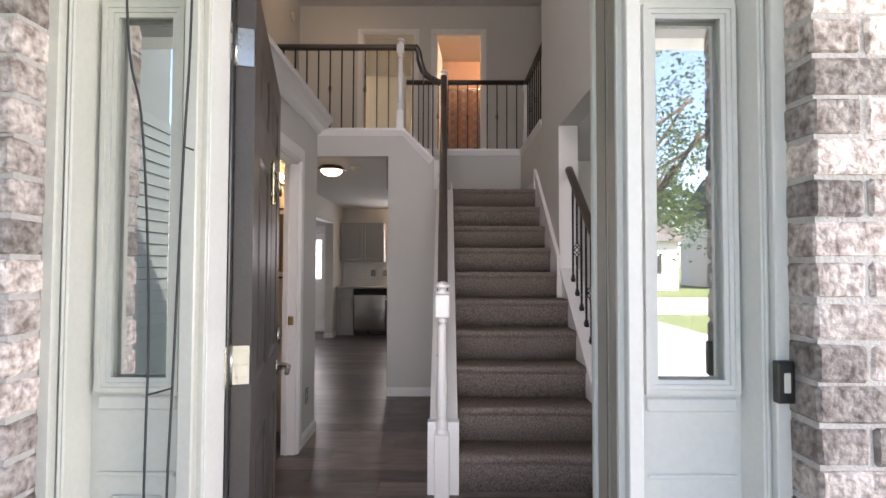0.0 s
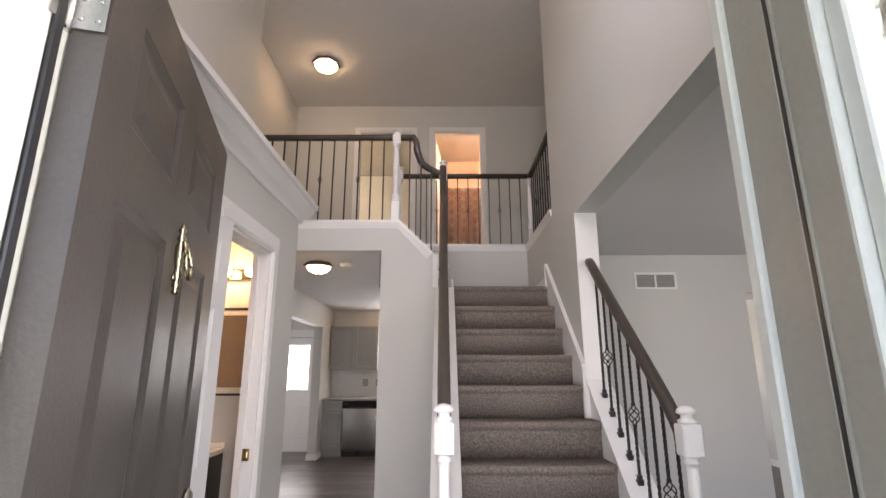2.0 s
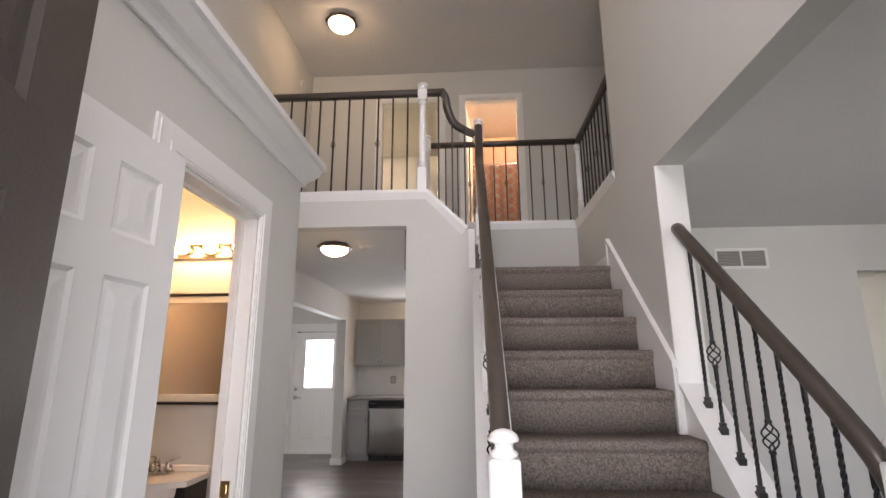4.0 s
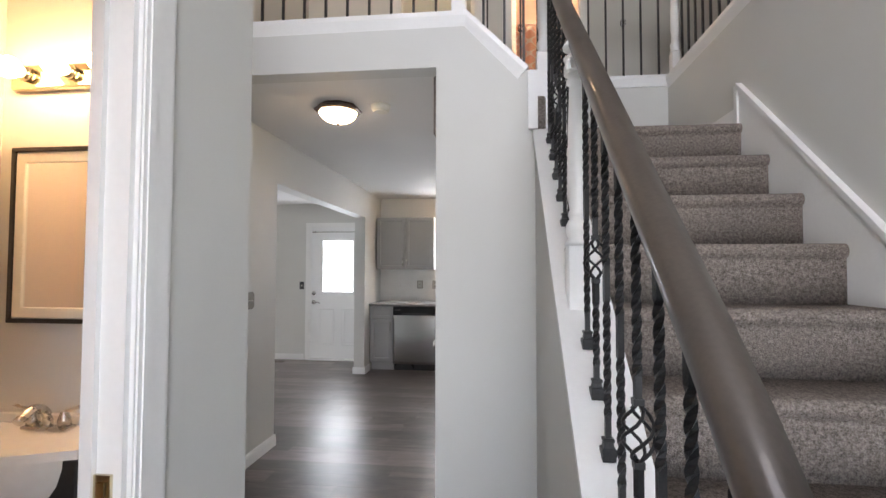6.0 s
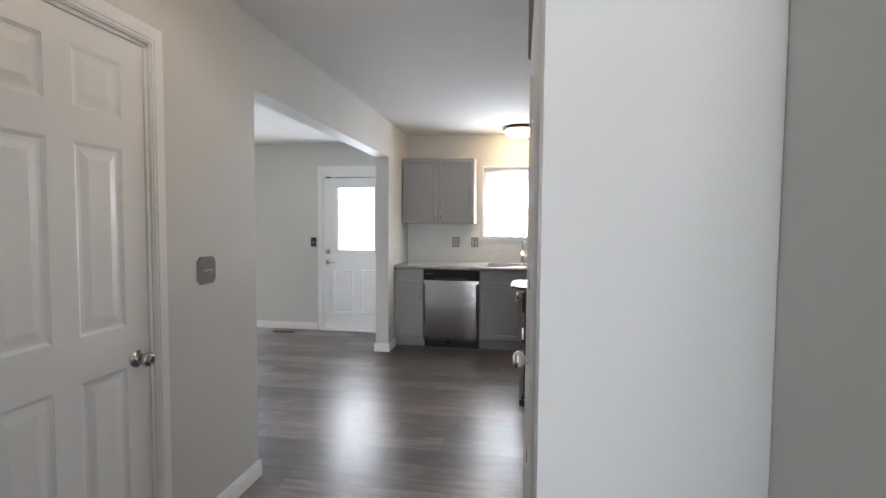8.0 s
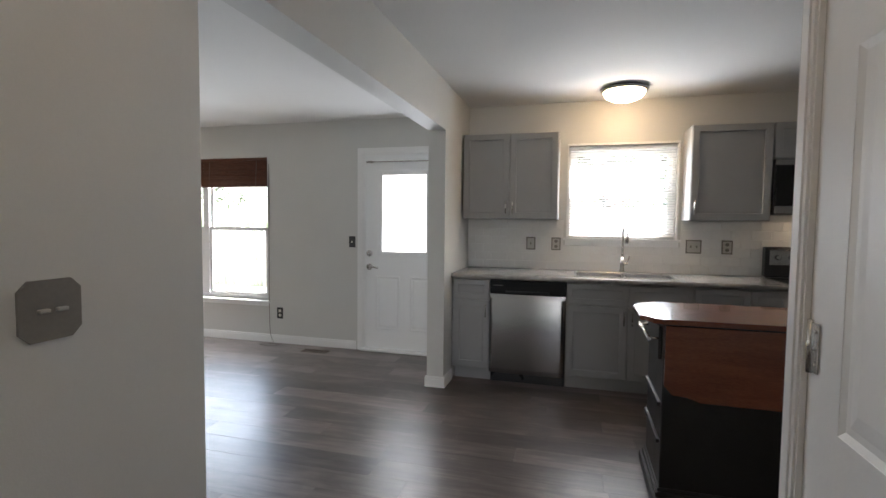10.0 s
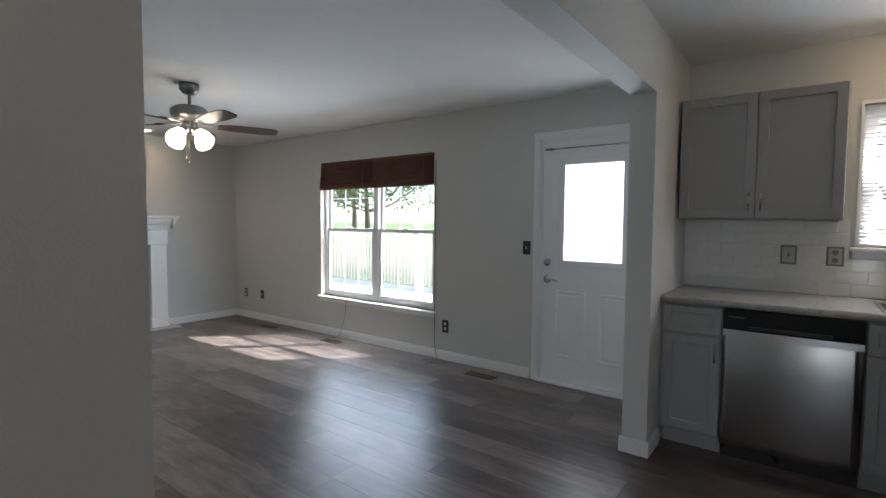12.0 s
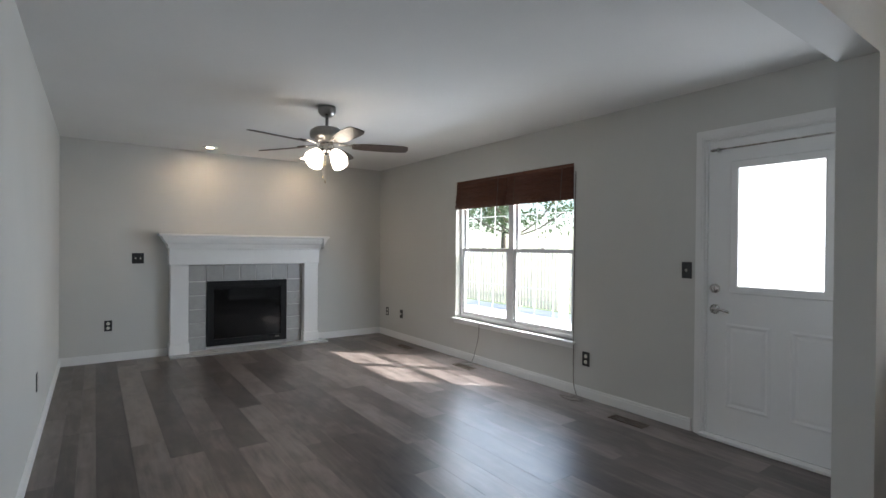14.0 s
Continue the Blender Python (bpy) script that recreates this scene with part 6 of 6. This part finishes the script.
for k in range(5):
    a = 68.6 + 72 * k
    m = pose(0, 0, -0.305, 0, 0, a)
    bm = bmesh.new()
    outl = [(0.20, -0.045), (0.30, -0.062), (0.48, -0.07), (0.60, -0.066), (0.645, -0.05), (0.655, 0.0), (0.645, 0.05), (0.60, 0.066), (0.48, 0.07), (0.30, 0.062), (0.20, 0.045)]
    prism(bm, outl, "z", -0.003, 0.003)
    bmesh.ops.rotate(bm, verts=bm.verts, cent=(0, 0, 0), matrix=Matrix.Rotation(radians(-11), 3, "X"))
    bl = part("blade", bm, BLADE, fan, "dark walnut blade", m)
    part("blade_arm", boxes((0.085, -0.014, 0.004, 0.20, 0.014, 0.012), (0.18, -0.035, 0.002, 0.27, 0.035, 0.008), bev=0.003), NICKEL, bl)
for k in range(4):
    a = radians(20 + 90 * k)
    m = pose(0.085 * math.cos(a), 0.085 * math.sin(a), -0.36, 0, 0, math.degrees(a)) @ pose(0, 0, 0, 0, -38)
    sh = part("shade", lathe(bmesh.new(), [(0.018, -0.132), (0.044, -0.128), (0.062, -0.115), (0.066, -0.09), (0.056, -0.05), (0.036, -0.012), (0.026, 0.0)], 20), FANGLASS, fan, "frosted tulip glass shade", m)
    part("fitter", lathe(bmesh.new(), [(0.028, -0.01), (0.028, 0.008), (0.015, 0.02)], 14), NICKEL, sh)
for x, l in ((0.02, 0.21), (-0.025, 0.17)):
    bm = tube(bmesh.new(), [(x, -0.02, -0.38), (x, -0.02, -0.38 - l)], 0.0014, 5)
    lathe(bm, [(0.003, -0.4 - l), (0.006, -0.395 - l), (0.003, -0.378 - l)], 8, pose(x, -0.02, 0))
    part("pull_chain", bm, BRASS, fan)

for y in (7.42, 8.50):
    rl = thing("recessed_light", "small recessed ceiling spotlight above the fireplace", "ceiling light", pose(-7.22, y, FZ), group="recessed lights")
    part("trim_ring", lathe(bmesh.new(), [(0.045, -0.012), (0.075, -0.010), (0.082, 0.0)], 24, cap=False), TRIM, rl)
    part("lamp", lathe(bmesh.new(), [(0.03, -0.010), (0.048, -0.004), (0.048, 0.0)], 20), SPOTGLOW, rl, "glowing bulb")

plate("light_switch", pose(-7.58, 6.75, 1.12, 0, 0, 90), BLACKPLATE, "black double switch beside the fireplace", "double", 0.115, 0.116)
plate("wall_outlet", pose(-7.58, 6.48, 0.39, 0, 0, 90), BLACKPLATE, "black wall outlet near the corner", "outlet")
plate("wall_outlet", pose(-5.2, 6.06, 0.40, 0, 0, 180), BLACKPLATE, "black wall outlet on the long wall", "outlet")
plate("wall_outlet", pose(-7.34, BY, 0.345, 0, 0, 0), BLACKPLATE, "black wall outlet under the window wall", "outlet")
plate("cable_plate", pose(-6.95, BY, 0.35, 0, 0, 0), BLACKPLATE, "black cable plate on the window wall", "toggle")
plate("wall_outlet", pose(-3.86, BY, 0.33, 0, 0, 0), BLACKPLATE, "black outlet beside the window cord", "outlet", 0.075, 0.122)
plate("light_switch", pose(-2.995, BY, 1.13, 0, 0, 0), BLACKPLATE, "black switch beside the back door", "toggle")

for x0, x1 in ((-3.45, -3.17), (-6.64, -6.36), (-5.42, -5.14)):
    fv = thing("floor_register", "brown metal floor register by the window wall", "floor vent", pose(x0, 9.57, 0.003), group="floor registers")
    part("frame", boxes((0, -0.05, 0, 0.28, -0.04, 0.004), (0, 0.04, 0, 0.28, 0.05, 0.004), (0, -0.04, 0, 0.012, 0.04, 0.004), (0.268, -0.04, 0, 0.28, 0.04, 0.004)), BRONZE, fv)
    for i in range(15):
        part("slat", boxes((0.016 + i * 0.017, -0.04, 0.0, 0.022 + i * 0.017, 0.04, 0.0035)), BRONZE, fv)

# ---- outdoors ----
bm = bmesh.new()
S = 400
vs = [bm.verts.new(p) for p in ((-S, -S, -0.32), (S, -S, -0.32), (S, S, -0.32), (-S, S, -0.32))]
bm.faces.new(vs)
structure("ground", bm, LAWN, "mown lawn around the house", "ground")
structure("porch_floor", boxes((-2.2, -0.9, -0.3, 3.0, 1.25, -0.062), bev=0.01), CONCRETE, "concrete porch slab", "porch")
structure("driveway", boxes((2.6, -14, -0.318, 6.4, 0.2, -0.29), (-0.4, -6.0, -0.318, 2.6, -4.9, -0.29), (-0.4, -4.9, -0.318, 0.9, -0.9, -0.29)), CONCRETE, "pale concrete driveway and walk", "driveway")
structure("road", boxes((-120, -22, -0.318, 120, -14, -0.295)), CONCRETE, "sunlit pale street", "road")
# First slab spreads the pale paving over lawn to brighten the window view.
structure("patio", boxes((-26, 9.93, -0.3, 3.0, 15.4, -0.28), (-7.2, 9.93, -0.28, -1.0, 13.2, -0.04)), PAVING, "patio and paving behind the house, paled for outdoor glare", "patio")
structure("porch_ceiling", boxes((-2.2, -0.35, 2.62, 3.0, 1.0, 2.68)), SOFFIT, "grey vinyl soffit over the porch", "ceiling")
bm = bmesh.new()
for i in range(34):
    box(bm, -2.2 + i * 0.153, -0.35, 2.612, -2.2 + i * 0.153 + 0.145, 1.0, 2.62, bev=0.002)
structure("soffit_boards", bm, SOFFIT, "grooved soffit panels", "ceiling")
structure("porch_beam", boxes((-2.2, -0.45, 2.56, 3.0, -0.3, 2.9)), EXTWHITE, "white porch beam", "beam")
bm = boxes((-2.42, -2.1, -0.3, -2.25, 1.2, 3.4))
for i in range(28):
    z = -0.2 + i * 0.1
    prism(bm, [(-2.25, z), (-2.228, z + 0.004), (-2.238, z + 0.1), (-2.25, z + 0.1)], "y", -2.1, 1.0)
structure("wall_siding", bm, SIDING, "grey-green lapped siding of the garage wall", "wall")


def leaf_cloud(bm, centre, radius, count, size, rng):
    for _ in range(count):
        d = Vector((rng.gauss(0, 1), rng.gauss(0, 1), rng.gauss(0, 1))).normalized() * radius * rng.uniform(0.35, 1.0) ** 0.6
        c = Vector(centre) + Vector((d.x, d.y, d.z * 0.8))
        u = Vector((rng.gauss(0, 1), rng.gauss(0, 1), rng.gauss(0, 0.6))).normalized()
        v = u.orthogonal().normalized() * size * rng.uniform(0.35, 0.6)
        u = u * size * rng.uniform(0.7, 1.2)
        bm.faces.new([bm.verts.new(c - u), bm.verts.new(c + v), bm.verts.new(c + u), bm.verts.new(c - v)])


def tree(x, y, h, r, seed, label, leaves=3200, size=0.12, base=-0.32):
    rng = random.Random(seed)
    t = thing("tree", label, "tree", pose(x, y, base))
    bm = bmesh.new()
    pts = [(0, 0, 0), (0.05, 0.03, h * 0.2), (-0.04, 0.06, h * 0.45), (0.05, 0, h * 0.75)]
    rings = []
    for i, p in enumerate(smooth_path(pts, 5)):
        rr = h * 0.022 * (1 - i / 20) + 0.02
        rings.append([bm.verts.new((p.x + rr * math.cos(2 * math.pi * k / 9), p.y + rr * math.sin(2 * math.pi * k / 9), p.z)) for k in range(9)])
    for a, b in zip(rings, rings[1:]):
        for k in range(9):
            bm.faces.new((a[k], a[(k + 1) % 9], b[(k + 1) % 9], b[k])).smooth = True
    tips = [(0.05, 0, h * 0.85)]
    for k in range(11):
        a, z0 = rng.uniform(0, 6.28), h * rng.uniform(0.3, 0.7)
        ln = r * rng.uniform(0.6, 1.0)
        tip = (ln * math.cos(a), ln * math.sin(a), z0 + ln * rng.uniform(0.35, 0.9))
        tube(bm, smooth_path([(0, 0, z0), (tip[0] * 0.5, tip[1] * 0.5, z0 + (tip[2] - z0) * 0.35), tip], 3), h * 0.006, 6)
        tips.append(tip)
    part("trunk", bm, BARK, t)
    bm = bmesh.new()
    for tip in tips:
        for _ in range(3):
            c = Vector(tip) * rng.uniform(0.72, 1.05) + Vector((rng.gauss(0, r * 0.15), rng.gauss(0, r * 0.15), rng.gauss(0, r * 0.12)))
            leaf_cloud(bm, c, r * rng.uniform(0.22, 0.42), leaves // (3 * len(tips)), size, rng)
    part("crown", bm, LEAF, t, "leafy green crown")
    return t


tree(6.0, -13, 9.0, 3.6, 4, "front garden tree with an open leafy crown", 5200, 0.075)
tree(-9.5, -30, 9, 3.4, 9, "leafy tree across the street", 1800, 0.22)
tree(14, -33, 9, 3.6, 12, "leafy tree across the street", 1800, 0.22)
tree(-17.0, 21.5, 6.5, 2.6, 21, "backyard tree beyond the fence", 5200, 0.085)
tree(-11.5, 31, 7.5, 3.0, 22, "backyard tree beyond the fence", 5000, 0.10)
tree(0.4, 27, 7, 2.8, 23, "backyard tree beyond the fence", 4200, 0.10)
tree(-27, 30, 9, 3.2, 24, "backyard tree beyond the fence", 3600, 0.12)
for x, y, s in ((2.0, -1.6, 5), (2.6, -1.3, 6)):
    sh = thing("shrub", "low green shrub beside the porch", "shrub", pose(x, y, -0.32))
    bm = bmesh.new()
    rng = random.Random(s)
    for k in range(7):
        leaf_cloud(bm, (rng.uniform(-0.25, 0.25), rng.uniform(-0.25, 0.25), rng.uniform(0.2, 0.55)), 0.25, 130, 0.045, rng)
    part("leaves", bm, LEAF, sh)
    part("stems", tube(bmesh.new(), [(0, 0, 0), (0.02, 0, 0.4)], 0.02, 6), BARK, sh)


def house(x, y, w, d, h, m_rot, label):
    t = thing("house", label, "house", pose(x, y, -0.32, 0, 0, m_rot))
    part("wall", boxes((-w / 2, -d / 2, 0, w / 2, d / 2, h)), HOUSEWALL, t)
    bm = bmesh.new()
    prism(bm, [(-d / 2 - 0.4, h), (d / 2 + 0.4, h), (0, h + d * 0.32)], "x", -w / 2 - 0.4, w / 2 + 0.4)
    part("roof", bm, SHINGLE, t, "grey shingle roof")
    bm = bmesh.new()
    prism(bm, [(-w * 0.42, h), (w * 0.02, h), (-w * 0.2, h + 1.9)], "y", d / 2 - 0.5, d / 2 + 0.8)
    part("gable", bm, HOUSEWALL, t)
    part("garage_door", boxes((-w * 0.38, d / 2 + 0.78, 0, -w * 0.02, d / 2 + 0.86, 2.2), bev=0.01), EXTWHITE, t, "white garage door")
    part("garage_wall", boxes((-w * 0.42, d / 2, 0, w * 0.02, d / 2 + 0.8, h)), HOUSEWALL, t)
    for wx in (w * 0.12, w * 0.26, w * 0.40):
        wi = part("window", boxes((wx - 0.45, d / 2, 1.0, wx + 0.45, d / 2 + 0.06, 2.3), bev=0.01), EXTWHITE, t)
        part("pane", boxes((wx - 0.38, d / 2 + 0.06, 1.07, wx + 0.38, d / 2 + 0.07, 2.23)), DARKGLASS, wi)
    return t


house(8.0, -34, 15, 9, 3.2, 0, "pale single-storey house with a garage across the street")
house(-14, -36, 15, 9, 5.2, 0, "pale two-storey house across the street")
house(27, -34, 14, 9, 5.2, 0, "pale house farther along the street")
house(-9, 42, 16, 9, 5.0, 180, "pale neighbouring house behind the yard")

car = thing("car", "red sedan parked across the street", "car", pose(9.0, -24.8, -0.32))
bm = bmesh.new()
side = [(-2.2, 0.35), (-2.15, 0.75), (-1.3, 0.88), (-0.7, 1.35), (0.75, 1.38), (1.45, 0.95), (2.1, 0.85), (2.2, 0.4)]
prism(bm, side, "y", -0.86, 0.86)
bmesh.ops.bevel(bm, geom=bm.edges[:], offset=0.07, segments=2, affect="EDGES")
part("body", bm, REDPAINT, car)
part("side_window", boxes((-0.95, 0.85, 0.92, 1.05, 0.875, 1.26), bev=0.01), DARKGLASS, car)
for wx in (-1.4, 1.35):
    for wy in (-0.86, 0.80):
        wh = part("wheel", lathe(bmesh.new(), [(0.2, 0), (0.31, 0.01), (0.32, 0.1), (0.31, 0.19), (0.2, 0.2)], 20, pose(wx, wy + 0.13, 0.32, 90)), RUBBER, car)
        part("rim", lathe(bmesh.new(), [(0.19, 0), (0.17, 0.01), (0.05, 0.02)], 16, pose(wx, wy + 0.13 + 0.001, 0.32, -90)), NICKEL, wh)

fence = thing("fence", "cedar picket fence across the backyard, tone lifted for glare", "fence")
picket = boxes((-0.045, 0, 0.05, 0.045, 0.02, 1.45), bev=0.004)
picket_me = mesh_of("picket", picket, FENCEWOOD)
for i in range(236):
    p = new("picket", picket_me)
    p.parent = fence
    p.matrix_basis = pose(-24.7 + i * 0.118, 15.5, -0.32)
for z in (0.3, 1.2):
    part("fence_rail", boxes((-24.75, 15.52, z - 0.32 - 0.04, 3.1, 15.56, z - 0.32 + 0.04)), FENCEWOOD, fence)
for i in range(12):
    part("fence_post", boxes((-24.7 + i * 2.35 - 0.05, 15.56, -0.32, -24.7 + i * 2.35 + 0.05, 15.66, 1.25), bev=0.006), FENCEWOOD, fence)
dp = thing("deck_post", "pale cedar post at the patio edge", "post")
part("post", boxes((-6.89, 12.9, -0.05, -6.77, 13.02, 1.28), bev=0.006), FENCEWOOD, dp)
part("post_cap", boxes((-6.91, 12.88, 1.28, -6.75, 13.04, 1.32), bev=0.01), FENCEWOOD, dp)

# ---- tiles, planks and bricks ----
bsp = thing("backsplash", "white glazed subway tile backsplash", "backsplash", kind="structure")
part("grout_bed", boxes((-1.757, BY - 0.006, 0.916, 2.60, BY - 0.0005, 1.143), (-1.757, BY - 0.006, 1.143, WIN_K[0] - 0.036, BY - 0.0005, 1.372), (WIN_K[1] + 0.036, BY - 0.006, 1.143, 2.60, BY - 0.0005, 1.372)), GROUT, bsp)
TW, TH = 0.152, 0.076
tile_cache = {}
for r in range(6):
    x = -1.757 - (TW / 2 if r % 2 else 0)
    while x < 1.55:
        a, b = max(x, -1.756), min(x + TW - 0.002, 2.59)
        z0 = 0.917 + r * TH
        z1 = z0 + TH - 0.002
        x += TW
        if b - a < 0.01:
            continue
        if b > WIN_K[0] - 0.04 and a < WIN_K[1] + 0.04 and z1 > 1.155:
            if a < WIN_K[0] - 0.05:
                b = WIN_K[0] - 0.038
            elif b > WIN_K[1] + 0.05:
                a = WIN_K[1] + 0.038
            else:
                continue
        key = round(b - a, 3)
        if key not in tile_cache:
            tile_cache[key] = mesh_of("tile", boxes((0, -0.012, 0, b - a, -0.0055, TH - 0.002), bev=0.0018), TILEWHITE)
        o = new("tile", tile_cache[key])
        o.parent = bsp
        o.matrix_basis = pose(a, BY, z0, random.uniform(-0.4, 0.4), 0, random.uniform(-0.4, 0.4))

fl = thing("floor", "grey-brown wood-look vinyl plank floor", "floor", kind="structure")
PW, PL = 0.182, 1.22
plank_cache = {}
rng = random.Random(11)


def plank(x0, x1, y0, y1):
    if x1 - x0 < 0.02 or y1 - y0 < 0.01:
        return
    key = (round(x1 - x0, 3), round(y1 - y0, 3))
    if key not in plank_cache:
        plank_cache[key] = mesh_of("plank", boxes((0.0002, 0.0002, -0.006, x1 - x0 - 0.0002, y1 - y0 - 0.0002, 0.0), bev=0.0005), PLANK)
    o = new("plank", plank_cache[key])
    o.parent = fl
    o.matrix_basis = pose(x0, y0, 0)


def lay(x0, x1, y0, y1):
    j = 0
    y = math.floor(y0 / PW) * PW
    while y < y1:
        off = random.Random(int(round(y / PW)) * 7 + 3).uniform(0, PL)
        x = math.floor((x0 - off) / PL) * PL + off
        while x < x1:
            plank(max(x, x0), min(x + PL, x1), max(y, y0), min(y + PW, y1))
            x += PL
        y += PW


lay(-7.58, 2.62, 6.28, BY)
lay(-1.88, -0.22, 4.01, 6.28)
lay(-7.58, -1.88, 6.06, 6.28)
lay(-0.88, 1.40, 1.40, 4.01)
bm = bmesh.new()
for r in ((1.40, 1.40, -0.006, 5.1, 5.5, -0.0005), (2.74, 5.5, -0.006, 5.1, BY, -0.0005), (-1.63, 2.2, -0.006, -0.88, 3.98, -0.0005), (-0.22, 4.01, -0.006, 1.4, 6.25, -0.0005)):
    box(bm, *r)
tagged(part("plank_field", bm, PLANK, fl), kind="stuff")

mortar = bmesh.new()
for r in ((0.969, 0.993, -0.3, 3.0, 1.25, 3.0), (-2.25, 0.993, -0.3, -0.571, 1.25, 3.0), (-0.57, 0.993, 2.20, 0.968, 1.25, 3.0)):
    box(mortar, *r)
bw = thing("brick_wall", "tumbled red-brown and charcoal brick veneer with pale mortar", "brick wall", kind="structure")
part("mortar_bed", mortar, MORTAR, bw, "pale mortar")
BL, BH, BD = 0.20, 0.0695, 0.09
brick_cache = []
rb = random.Random(5)


def brick_mesh(length):
    bm = boxes((0, 0, 0, length, BD, BH), bev=0.006)
    for v in bm.verts:
        v.co += Vector((rb.uniform(-0.002, 0.002), rb.uniform(-0.003, 0.003), rb.uniform(-0.002, 0.002)))
    return mesh_of("brick", bm, BRICK)


full = [brick_mesh(BL) for _ in range(5)]
half = [brick_mesh(BL * 0.48) for _ in range(3)]
for r in range(29):
    z = -0.06 + r * 0.0785
    for s in (1, -1):
        edge = 0.964 if s > 0 else -0.566
        x = 0.0
        first = True
        while x < 0.85:
            if first and r % 2:
                me, ln = rb.choice(half), BL * 0.48
            else:
                me, ln = rb.choice(full), BL
            o = new("brick", me)
            o.parent = bw
            o.matrix_basis = pose(edge + x if s > 0 else edge - x - ln, 0.985 + rb.uniform(-0.003, 0.003), z)
            x += ln + 0.0105
            first = False
